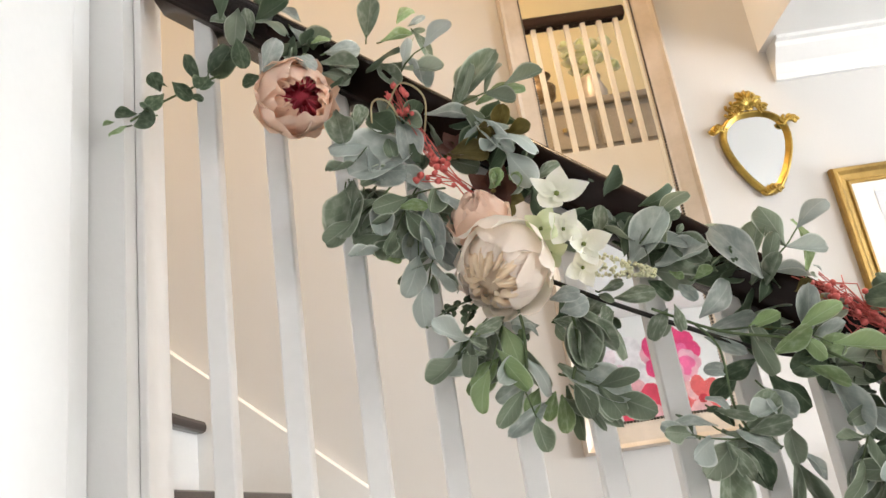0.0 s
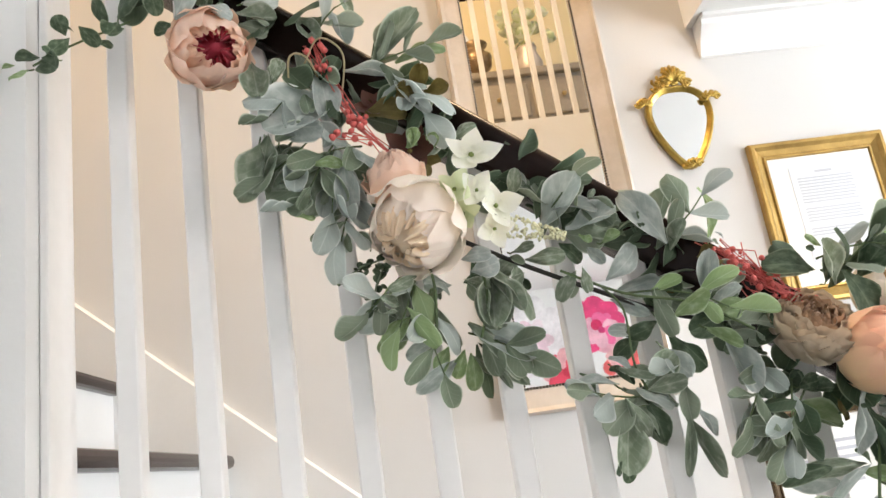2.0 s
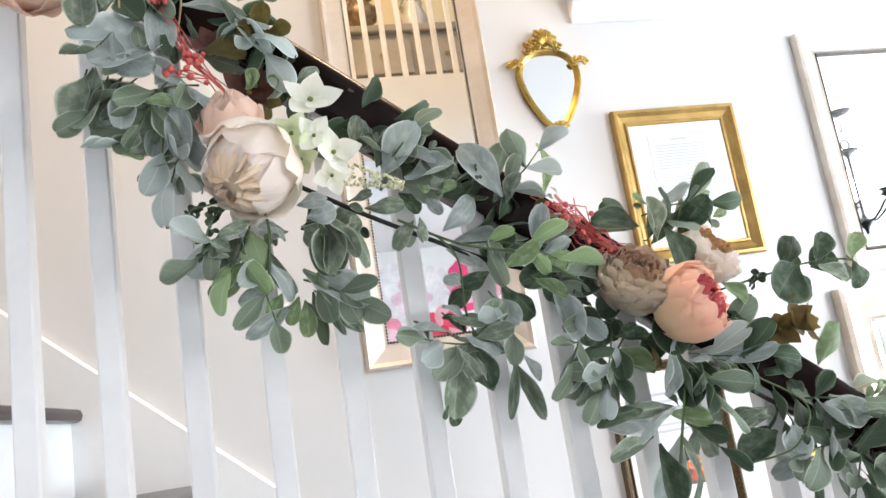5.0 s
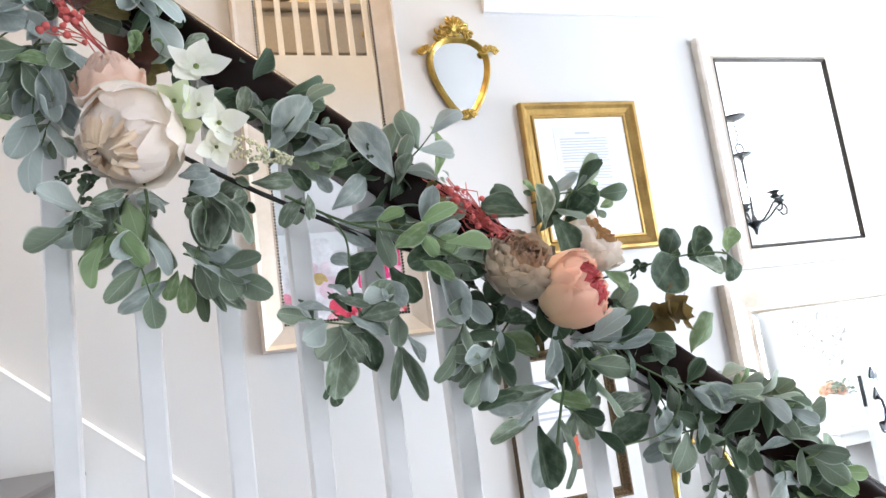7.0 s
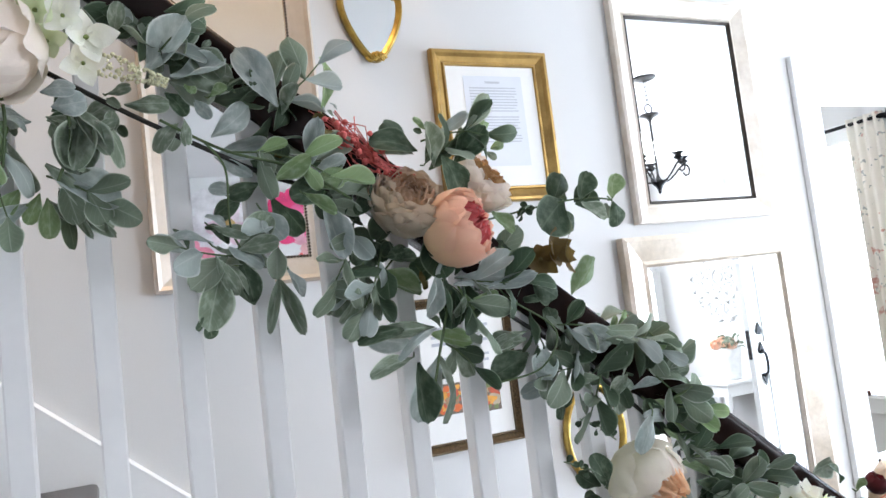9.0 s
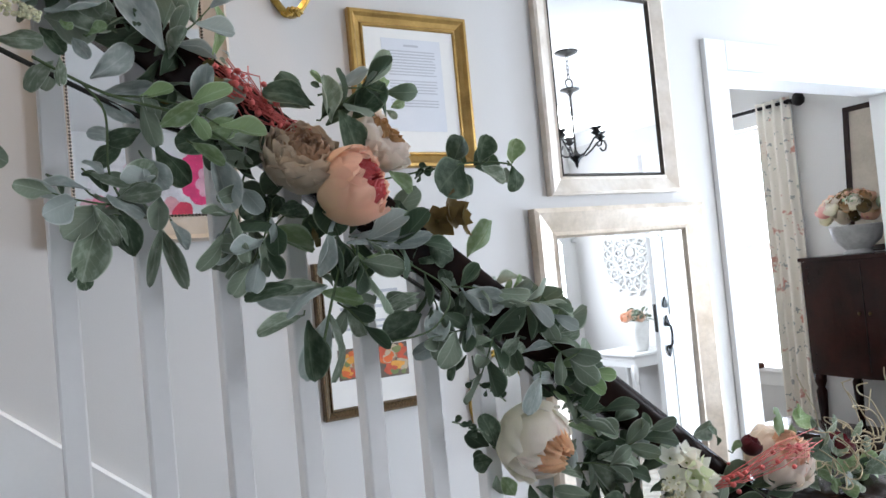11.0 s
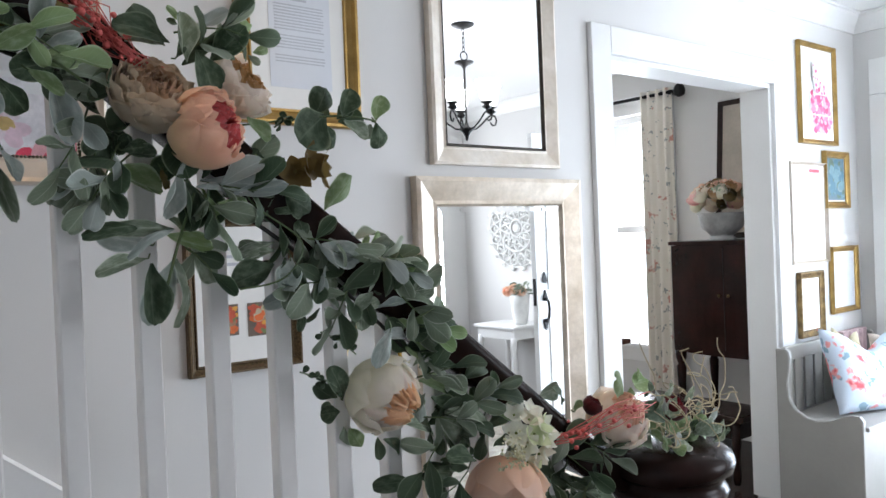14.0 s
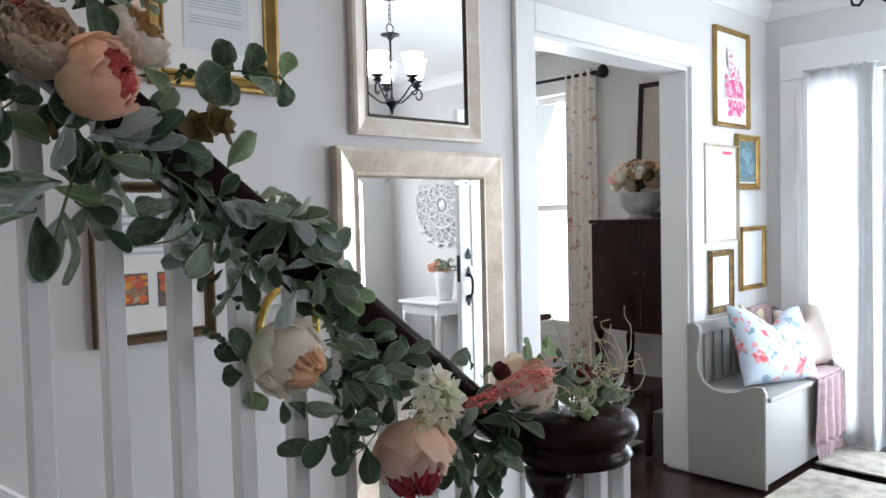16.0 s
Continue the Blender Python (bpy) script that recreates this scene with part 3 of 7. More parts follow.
# carved medallion and console table behind the door
med = thing("carved_medallion", "round white carved wooden wall medallion", "wall art", at=(FRONT - 0.004, -2.80, 1.43))
white = mat("carved_white", (0.82, 0.82, 0.80), 0.6, var=0.06, scale=20, bump=0.1, bscale=60)
bm = bmesh.new()
for r, w in ((0.20, 0.012), (0.075, 0.010), (0.335, 0.008)):
    tube([(-0.014, r * math.cos(a), r * math.sin(a)) for a in [2 * math.pi * k / 48 for k in range(49)]], w, 6, bm)
for ring_n, r0, r1 in ((12, 0.085, 0.19), (18, 0.215, 0.33)):
    for k in range(ring_n):
        a = 2 * math.pi * k / ring_n
        for sgn in (-1, 1):
            pts = []
            for i in range(11):
                v = i / 10
                rr = r0 + (r1 - r0) * v
                aa = a + sgn * (math.pi / ring_n) * 0.85 * math.sin(math.pi * v)
                pts.append((-0.014, rr * math.cos(aa), rr * math.sin(aa)))
            tube(pts, 0.0085, 5, bm)
        bmesh.ops.create_icosphere(bm, subdivisions=1, radius=0.015, matrix=Matrix.Translation((-0.014, (r0 + r1) / 2 * math.cos(a), (r0 + r1) / 2 * math.sin(a))))
        if r1 > 0.3:
            bmesh.ops.create_icosphere(bm, subdivisions=1, radius=0.032, matrix=Matrix.Translation((-0.012, 0.345 * math.cos(a), 0.345 * math.sin(a))) @ Matrix.Diagonal((0.4, 1, 1, 1)))
bmesh.ops.create_icosphere(bm, subdivisions=2, radius=0.045, matrix=Matrix.Translation((-0.012, 0, 0)) @ Matrix.Diagonal((0.4, 1, 1, 1)))
part("carving", bm, white, med, smooth=True)
tab = thing("console_table", "small white console table with turned legs", "table", at=(FRONT - 0.21, -2.72, 0))
part("tabletop", box(-0.19, -0.25, 0.615, 0.19, 0.25, 0.64, 0.006), TRIM, tab)
part("apron", box(-0.165, -0.22, 0.53, 0.165, 0.22, 0.615, 0.003), TRIM, tab)
for x in (-0.15, 0.15):
    for y in (-0.20, 0.20):
        part("leg", lathe([(0.012, 0), (0.016, 0.05), (0.012, 0.1), (0.02, 0.2), (0.024, 0.35), (0.015, 0.42), (0.024, 0.46), (0.024, 0.55)], 12, (x, y, 0)), TRIM, tab, smooth=True)
vase = thing("white_vase", "white vase with roses and greenery on the console table", "vase", at=(FRONT - 0.2, -2.60, 0.64))
part("pot", lathe([(0.05, 0), (0.06, 0.02), (0.075, 0.15), (0.085, 0.24), (0.078, 0.24), (0.06, 0.1), (0.0, 0.06)], 20), white, vase, smooth=True)

# ---- chandelier ----
ch = thing("chandelier", "black iron chandelier with curled arms and lit frosted shades", "chandelier", at=(2.01, -1.25, TOP))
part("canopy", lathe([(0.0, -0.022), (0.03, -0.020), (0.06, -0.008), (0.065, 0.0)], 24), BLACKM, ch, smooth=True)
bm = bmesh.new()
for k in range(5):
    c, q = -0.038 - 0.024 * k, k % 2
    tube([(0.008 * math.cos(a) * (1 - q), 0.008 * math.cos(a) * q, c + 0.017 * math.sin(a)) for a in [2 * math.pi * j / 10 for j in range(11)]], 0.002, 5, bm)
part("chain", bm, BLACKM, ch, smooth=True)
part("ring", tube([(0.024 * math.cos(a), 0, -0.172 + 0.024 * math.sin(a)) for a in [2 * math.pi * j / 20 for j in range(21)]], 0.0035, 6), BLACKM, ch, smooth=True)
part("stem", lathe([(0.0, -0.635), (0.008, -0.625), (0.010, -0.61), (0.018, -0.595), (0.04, -0.57), (0.016, -0.555), (0.006, -0.53), (0.006, -0.24), (0.02, -0.222), (0.052, -0.210), (0.052, -0.203), (0.01, -0.196)], 16), BLACKM, ch, smooth=True)
SHADE = glow("lit_frosted_glass", (1.0, 0.95, 0.88), 11.0)
for k in range(5):
    a = radians(72 * k + 12)
    c, s = math.cos(a), math.sin(a)
    arm = part("arm", tube([(r * c, r * s, z) for r, z in ((0.015, -0.57), (0.06, -0.565), (0.10, -0.535), (0.135, -0.50), (0.16, -0.485), (0.18, -0.492), (0.19, -0.515), (0.182, -0.54), (0.162, -0.545), (0.150, -0.528))], 0.005, 6), BLACKM, ch, smooth=True)
    part("cup", lathe([(0.008, -0.485), (0.028, -0.47), (0.014, -0.458), (0.034, -0.444), (0.03, -0.441), (0.012, -0.444)], 14, (0.156 * c, 0.156 * s, 0)), BLACKM, arm, smooth=True)
    part("shade", lathe([(0.018, -0.443), (0.036, -0.42), (0.042, -0.385), (0.052, -0.345), (0.060, -0.33), (0.056, -0.33), (0.038, -0.385), (0.014, -0.435)], 18, (0.156 * c, 0.156 * s, 0)), SHADE, arm, "lit frosted glass shade", smooth=True)

# ---- bench with cushions and throw ----
GREY = mat("grey_bench_paint", (0.36, 0.35, 0.325), 0.42, var=0.04, scale=5, bump=0.05, bscale=50)
bench = thing("bench", "grey painted wooden storage bench with slatted back", "bench", at=(2.87, 0, 0))


def bench_end(x):
    bm = bmesh.new()
    q = [(-0.012, 0), (-0.41, 0), (-0.41, 0.465), (-0.395, 0.485), (-0.36, 0.488), (-0.32, 0.475), (-0.27, 0.447), (-0.21, 0.435), (-0.15, 0.445), (-0.10, 0.475), (-0.07, 0.53), (-0.065, 0.60), (-0.075, 0.66), (-0.082, 0.72), (-0.075, 0.75), (-0.06, 0.76), (-0.012, 0.76)]
    f = bm.faces.new([bm.verts.new((x, y, z)) for y, z in q])
    r = bmesh.ops.extrude_face_region(bm, geom=[f])
    bmesh.ops.translate(bm, verts=[v for v in r["geom"] if isinstance(v, bmesh.types.BMVert)], vec=(0.028, 0, 0))
    bmesh.ops.recalc_face_normals(bm, faces=bm.faces[:])
    bmesh.ops.bevel(bm, geom=[e for e in bm.edges if abs(e.verts[0].co.x - e.verts[1].co.x) < 1e-4], offset=0.004, segments=2, affect="EDGES")
    return bm


part("end_panel", bench_end(0.0), GREY, bench)
part("end_panel", bench_end(0.92), GREY, bench)
part("seat", box(0.028, -0.425, 0.415, 0.92, -0.045, 0.437, 0.006), GREY, bench)
part("front_panel", box(0.028, -0.400, 0.012, 0.92, -0.382, 0.415, 0.003), GREY, bench)
part("top_rail", box(0.028, -0.048, 0.695, 0.92, -0.022, 0.765, 0.006), GREY, bench)
for k in range(9):
    part("slat", box(0.04 + 0.098 * k, -0.040, 0.437, 0.115 + 0.098 * k, -0.028, 0.695, 0.003), GREY, bench)


def cushion(name, label, at, m, w, h, t, material):
    bm = bmesh.new()
    n = 16
    layers = []
    for sgn in (1, -1):
        g = []
        for j in range(n + 1):
            row = []
            for i in range(n + 1):
                u, v = 2 * i / n - 1, 2 * j / n - 1
                puff = max(0.0, (1 - u ** 4) * (1 - v ** 4)) ** 0.6
                pin = 1 - 0.07 * (1 - u * u) * abs(v) - 0.0
                pin2 = 1 - 0.07 * (1 - v * v) * abs(u)
                dent = 0.25 * max(0, v) * math.exp(-(u * 2.2) ** 2)
                crease = 0.012 * noise.noise((3 * u, 3 * v, 4 * sgn))
                row.append(bm.verts.new((u * w / 2 * pin2, -sgn * (t / 2 * puff * (1 - dent) + crease * puff), v * h / 2 * pin - 0.30 * h * max(0, v) ** 2 * math.exp(-(u * 2.5) ** 2))))
            g.append(row)
        for a, b in zip(g, g[1:]):
            for i in range(n):
                f = (a[i], a[i + 1], b[i + 1], b[i])
                bm.faces.new(f if sgn > 0 else f[::-1])
    bmesh.ops.remove_doubles(bm, verts=bm.verts[:], dist=0.0006)
    ob = part(name, bm, material, smooth=True, m=m)
    return tagged(ob, label, "cushion", "cushions on the bench")


def floral(name, ground, blooms, leaves, scale, dense=1.0):
    """Printed cotton: scattered blooms and sprays."""
    m = bpy.data.materials.new(name)
    m.use_nodes = True
    nt = m.node_tree
    b = nt.nodes["Principled BSDF"]
    b.inputs["Roughness"].default_value = 0.85
    tc = nt.nodes.new("ShaderNodeTexCoord")
    wob = nt.nodes.new("ShaderNodeTexNoise")
    wob.inputs["Scale"].default_value = scale * 2.2
    nt.links.new(tc.outputs["Object"], wob.inputs["Vector"])
    add = nt.nodes.new("ShaderNodeMixRGB")
    add.blend_type = "LINEAR_LIGHT"
    add.inputs["Fac"].default_value = 0.10
    nt.links.new(tc.outputs["Object"], add.inputs[1])
    nt.links.new(wob.outputs["Color"], add.inputs[2])
    cur = None
    for sc, lim, col, seed in ((scale * 1.6, 0.30 * dense, leaves, 3.0), (scale, 0.30 * dense, blooms[0], 0.0), (scale, 0.16 * dense, blooms[1], 0.0)):
        mp = nt.nodes.new("ShaderNodeMapping")
        mp.inputs["Location"].default_value = (seed, seed * 1.7, seed * 0.6)
        nt.links.new(add.outputs["Color"], mp.inputs["Vector"])
        vor = nt.nodes.new("ShaderNodeTexVoronoi")
        vor.inputs["Scale"].default_value = sc
        nt.links.new(mp.outputs["Vector"], vor.inputs["Vector"])
        n2 = nt.nodes.new("ShaderNodeTexNoise")
        n2.inputs["Scale"].default_value = sc * 4
        nt.links.new(tc.outputs["Object"], n2.inputs["Vector"])
        sm = nt.nodes.new("ShaderNodeMath")
        sm.operation = "MULTIPLY_ADD"
        sm.inputs[1].default_value, sm.inputs[2].default_value = 0.5, -0.25
        nt.links.new(n2.outputs["Fac"], sm.inputs[0])
        ad = nt.nodes.new("ShaderNodeMath")
        ad.operation = "ADD"
        nt.links.new(vor.outputs["Distance"], ad.inputs[0])
        nt.links.new(sm.outputs[0], ad.inputs[1])
        lt = nt.nodes.new("ShaderNodeMapRange")
        lt.inputs["From Min"].default_value, lt.inputs["From Max"].default_value = lim + 0.03, lim - 0.03
        nt.links.new(ad.outputs[0], lt.inputs["Value"])
        mx = nt.nodes.new("ShaderNodeMix")
        mx.data_type = "RGBA"
        nt.links.new(lt.outputs["Result"], mx.inputs["Factor"])
        if cur is None:
            mx.inputs["A"].default_value = (*ground, 1)
        else:
            nt.links.new(cur, mx.inputs["A"])
        mx.inputs["B"].default_value = (*col, 1)
        cur = mx.outputs["Result"]
    nt.links.new(cur, b.inputs["Base Color"])
    return m


FLORAL = floral("floral_cotton", (0.62, 0.70, 0.80), ((0.80, 0.34, 0.34), (0.70, 0.12, 0.14)), (0.26, 0.38, 0.48), 7.0, 0.92)
cushion("floral_cushion", "pale blue cushion printed with red flowers", None, pose(3.30, -0.265, 0.625, -20, 5, -15), 0.58, 0.42, 0.14, FLORAL)
cushion("cream_cushion", "cream cushion behind the floral one", None, pose(3.69, -0.27, 0.62, -16, -6, -20), 0.34, 0.36, 0.12, mat("cream_linen", (0.76, 0.66, 0.58), 0.9, var=0.05, scale=9, bump=0.3, bscale=250))
cushion("yellow_cushion", "soft yellow cushion against the bench back", None, pose(3.45, -0.095, 0.64, -10, 10, 0), 0.30, 0.32, 0.07, mat("yellow_linen", (0.78, 0.70, 0.50), 0.9, var=0.05, scale=9, bump=0.3, bscale=250))
PINKW = mat("pink_wool", (0.58, 0.43, 0.44), 0.95, var=0.10, scale=30, bump=0.6, bscale=180)
throw = thing("pink_throw", "dusty pink woven throw with fringe hanging over the bench", "blanket", at=(0, 0, 0))
for i, (x0, x1) in enumerate(((3.42, 3.78),)):
    cloth(-0.446, x0, x1, 0.10, 0.445, 4, 0.020, PINKW, "hanging_end", throw, "x")
    part("seat_fold", box(x0, -0.44, 0.439, x1, -0.10, 0.455, 0.006), PINKW, throw)
    fr = bmesh.new()
    for k in range(34):
        x = x0 + (x1 - x0) * k / 33
        tube([(x, -0.436 + 0.010 * math.sin(k * 0.75), 0.105), (x + random.uniform(-0.006, 0.006), -0.44, 0.06), (x + random.uniform(-0.012, 0.012), -0.445, 0.015)], 0.004, 5, fr, 0.6)
    tagged(part("fringe", fr, PINKW, throw), kind="stuff")
cloth(-0.052, 3.50, 3.78, 0.56, 0.775, 5, 0.006, PINKW, "back_fold", throw, "x", 8)
part("rail_fold", box(3.50, -0.055, 0.766, 3.78, -0.015, 0.778, 0.005), PINKW, throw)

# ---- rugs ----
RUG = mat("beige_rug", (0.44, 0.40, 0.33), 0.95, var=0.22, scale=11, bump=0.8, bscale=90, second=(0.23, 0.21, 0.18))


def rug(name, label, x0, y0, x1, y1, z=0.0):
    bm = bmesh.new()
    nx, ny = 40, 30
    g = [[bm.verts.new((x0 + (x1 - x0) * i / nx, y0 + (y1 - y0) * j / ny, z + 0.010 + 0.0015 * noise.noise((i * 0.6, j * 0.6, 0)))) for i in range(nx + 1)] for j in range(ny + 1)]
    for a, b in zip(g, g[1:]):
        for i in range(nx):
            bm.faces.new((a[i], a[i + 1], b[i + 1], b[i]))
    ob = part(name, bm, RUG)
    ob.modifiers.new("thick", "SOLIDIFY").thickness = 0.009
    return tagged(ob, label, "rug")


rug("hall_rug", "beige patterned rug on the dark hall floor", 1.15, -2.3, 3.30, -0.45)
rug("door_rug", "beige runner inside the front door", 3.42, -1.5, 3.82, -0.43)
rug("dining_rug", "beige rug under the dining table", 1.4, 0.42, 3.15, 3.2)

# ---- dining room ----
CURT = floral("floral_curtain", (0.86, 0.81, 0.72), ((0.68, 0.46, 0.38), (0.60, 0.30, 0.24)), (0.42, 0.43, 0.40), 8.0, 0.72)
cur = thing("curtain", "cream floral curtain gathered at the window", "curtain")
cloth(FRONT - 0.09, 1.145, 1.40, 0.04, 2.33, 4, 0.036, CURT, "cloth_panel", cur)
rod = thing("curtain_rod", "black curtain rod with round finial", "curtain rod", at=(FRONT - 0.09, 1.10, 2.295))
part("pole", tube([(0, 0.0, 0), (0, 1.5, 0)], 0.012, 10), BLACKM, rod, smooth=True)
part("finial", lathe([(0.012, -0.045), (0.035, -0.03), (0.04, 0.0), (0.03, 0.03), (0.01, 0.045)], 14, (0, -0.02, 0)), BLACKM, rod, smooth=True)
part("bracket", box(0, 0.05, -0.015, 0.09, 0.07, 0.015), BLACKM, rod)
win = tagged(thing("window_2", "white sash window of the dining room", "window", at=(FRONT, 1.85, 0.55)), kind="structure")
bm = box(-0.022, -0.66, -0.12, 0, -0.55, 1.78, 0.003)
box(-0.022, 0.55, -0.12, 0, 0.66, 1.78, 0.003, bm=bm)
box(-0.022, -0.548, 1.652, 0, 0.548, 1.78, 0.003, bm=bm)
box(-0.06, -0.68, -0.03, 0.10, 0.68, 0.0, 0.004, bm=bm)
box(-0.02, -0.62, -0.13, 0, 0.62, -0.032, 0.003, bm=bm)
part("window_frame", bm, TRIM, win)
bm = box(0.05, -0.548, 0.80, 0.09, 0.548, 0.85, 0.003)
for y in (-0.548, 0.508):
    box(0.05, y, 0.0, 0.09, y + 0.04, 1.65, 0.003, bm=bm)
box(0.05, -0.50, 1.60, 0.09, 0.50, 1.648, 0.003, bm=bm)
part("sash", bm, TRIM, win)
part("pane", box(0.068, -0.51, 0.0, 0.073, 0.51, 1.62), PANE, win).visible_shadow = False

cab = thing("cabinet", "dark mahogany cabinet with bowed doors on slender legs", "cabinet", at=(3.56, 0.55, 0))
own = bmesh.new()
q = [(0.26, -0.40), (0.26, 0.40)] + [(-0.14 - 0.07 * math.cos(math.pi * (k / 12 - 0.5)), 0.40 - 0.8 * k / 12) for k in range(13)]
lo = [own.verts.new((x, y, 0.60)) for x, y in q]
hi = [own.verts.new((x, y, 1.26)) for x, y in q]
own.faces.new(lo), own.faces.new(hi[::-1])
for k in range(len(q)):
    own.faces.new((lo[k], hi[k], hi[(k + 1) % len(q)], lo[(k + 1) % len(q)]))
bmesh.ops.recalc_face_normals(own, faces=own.faces[:])
part("body", own, MAHOG, cab, smooth=False)
own = bmesh.new()
lo = [own.verts.new((x * 1.05, y * 1.04, 1.262)) for x, y in q]
hi = [own.verts.new((x * 1.05, y * 1.04, 1.285)) for x, y in q]
own.faces.new(lo), own.faces.new(hi[::-1])
for k in range(len(q)):
    own.faces.new((lo[k], hi[k], hi[(k + 1) % len(q)], lo[(k + 1) % len(q)]))
bmesh.ops.recalc_face_normals(own, faces=own.faces[:])
part("top", own, MAHOG, cab)
for y in (-0.36, 0.36):
    for x in (-0.13, 0.23):
        part("leg", lathe([(0.014, 0), (0.018, 0.05), (0.02, 0.3), (0.03, 0.50), (0.02, 0.52), (0.034, 0.56), (0.034, 0.60)], 12, (x, y, 0)), MAHOG, cab, smooth=True)
BRASS = mat("brass", (0.50, 0.36, 0.16), 0.3, 1.0, var=0.1)
part("door_gap", box(-0.214, -0.002, 0.64, -0.209, 0.002, 1.24), mat("gap_dark", (0.01, 0.005, 0.004), 0.6), cab)
for y in (-0.03, 0.03):
    part("knob", lathe([(0.004, 0), (0.010, 0.01), (0.006, 0.02)], 10, (-0.215, y, 0.95)), ANTIQ, cab, smooth=True)
bowl = thing("flower_bowl", "grey footed bowl of silk roses on the cabinet", "flower bowl", at=(3.47, 0.62, 1.285))
part("bowl", lathe([(0.075, 0), (0.08, 0.012), (0.06, 0.025), (0.07, 0.035), (0.12, 0.08), (0.14, 0.16), (0.145, 0.165), (0.13, 0.16), (0.10, 0.08), (0.0, 0.06)], 28), mat("stone_bowl", (0.45, 0.45, 0.44), 0.5, var=0.12, scale=25, bump=0.3, bscale=60), bowl, smooth=True)
lean = thing("leaning_picture", "tall dark framed picture leaning on the cabinet", "picture", m=pose(FRONT - 0.10, 0.60, 1.287, 0, 5, 0))
bm = sweep([(0, 0.010), (0.03, 0.02), (0.035, 0), (0, 0)], [(0, 0.2, 0.04), (0, -0.2, 0.04), (0, -0.2, 0.86), (0, 0.2, 0.86)], True, (-1, 0, 0))
part("frame", bm, DARK, lean)
part("sheet", box(-0.004, -0.2, 0.04, 0.0, 0.2, 0.86), mat("faded_print", (0.50, 0.44, 0.36), 0.7, var=0.1, scale=6), lean)
tb = thing("dining_table", "dark walnut dining table", "table", at=(2.42, 1.35, 0))
WALNUT = mat("worn_walnut", (0.085, 0.038, 0.019), 0.6, var=0.15, scale=6, bump=0.05, bscale=50, second=(0.06, 0.026, 0.014), spec=0.15)
part("tabletop", box(-0.45, -0.50, 0.715, 0.45, 0.50, 0.745, 0.008), WALNUT, tb)
part("apron", box(-0.40, -0.45, 0.62, 0.40, 0.45, 0.715, 0.003), WALNUT, tb)
for x in (-0.37, 0.37):
    for y in (-0.42, 0.42):
        part("leg", lathe([(0.02, 0), (0.026, 0.1), (0.02, 0.3), (0.034, 0.5), (0.036, 0.715)], 12, (x, y, 0)), WALNUT, tb, smooth=True)

low = thing("low_bench", "low dark stained wooden bench beside the cabinet", "bench", at=(3.10, 0.62, 0))
part("seat", box(-0.16, -0.40, 0.335, 0.16, 0.40, 0.37, 0.008), DARK, low)
part("apron", box(-0.13, -0.36, 0.24, 0.13, 0.36, 0.335, 0.003), DARK, low)
for x in (-0.12, 0.12):
    for y in (-0.34, 0.34):
        part("leg", lathe([(0.016, 0), (0.022, 0.04), (0.018, 0.14), (0.026, 0.22), (0.026, 0.335)], 12, (x, y, 0.0)), DARK, low, smooth=True)

# ---- opposite wall: flower canvas; its window is assumed ----
cv = thing("flower_canvas", "large canvas of pink and white flowers on the back wall", "painting", m=pose(0.33, BACK + 0.005, 1.75, 0, 0, 180))
part("canvas", box(-0.60, -0.03, 0, 0.60, 0, 0.80, 0.003), mat("canvas_white", (0.80, 0.80, 0.79), 0.8, var=0.03), cv)


def bloom(cx, cz, r, petals, col, heart, seed, k0):
    rnd = random.Random(seed)
    bm = bmesh.new()
    mats = [mat("paint_%02x%02x%02x" % tuple(int(255 * c) for c in col), col, 0.7, var=0.12, scale=14), mat("paint_%02x%02x%02x" % tuple(int(255 * c) for c in heart), heart, 0.7, var=0.15, scale=30)]
    soft = tuple(0.55 * c + 0.4 for c in col)
    mats.append(mat("paint_%02x%02x%02x" % tuple(int(255 * c) for c in soft), soft, 0.7, var=0.12, scale=14))
    for k in range(petals):
        a = 2 * math.pi * k / petals + rnd.uniform(-0.2, 0.2)
        w = r * rnd.uniform(0.30, 0.42)
        pts = []
        for j in range(12):
            b = 2 * math.pi * j / 12
            u, v = r * 0.55 + r * 0.48 * math.cos(b), w * math.sin(b) * (1 + 0.12 * rnd.uniform(-1, 1))
            pts.append((cx + u * math.cos(a) - v * math.sin(a), -0.031 - 0.0004 * k0 - 0.00003 * k, cz + u * math.sin(a) + v * math.cos(a)))
        bm.faces.new([bm.verts.new(p) for p in pts])
    for f in bm.faces:
        f.material_index = 2 if rnd.random() < 0.45 else 0
    f = bm.faces.new([bm.verts.new((cx + r * 0.2 * math.cos(b), -0.0315 - 0.0004 * k0, cz + r * 0.2 * math.sin(b))) for b in [2 * math.pi * j / 10 for j in range(10)]])
    f.material_index = 1
    part("painted_flower", bm, mats, cv)


bloom(0.20, 0.42, 0.31, 7, (0.86, 0.82, 0.84), (0.60, 0.42, 0.15), 1, 1)
bloom(0.20, 0.42, 0.15, 6, (0.84, 0.62, 0.70), (0.60, 0.42, 0.15), 9, 2)
bloom(-0.27, 0.46, 0.21, 11, (0.85, 0.06, 0.22), (0.70, 0.02, 0.12), 2, 3)
bloom(-0.30, 0.42, 0.13, 9, (0.88, 0.16, 0.36), (0.75, 0.04, 0.2), 3, 4)
bloom(0.0, 0.16, 0.17, 8, (0.78, 0.06, 0.12), (0.6, 0.02, 0.06), 4, 5)
bloom(-0.42, 0.14, 0.16, 8, (0.82, 0.14, 0.14), (0.6, 0.03, 0.05), 5, 6)
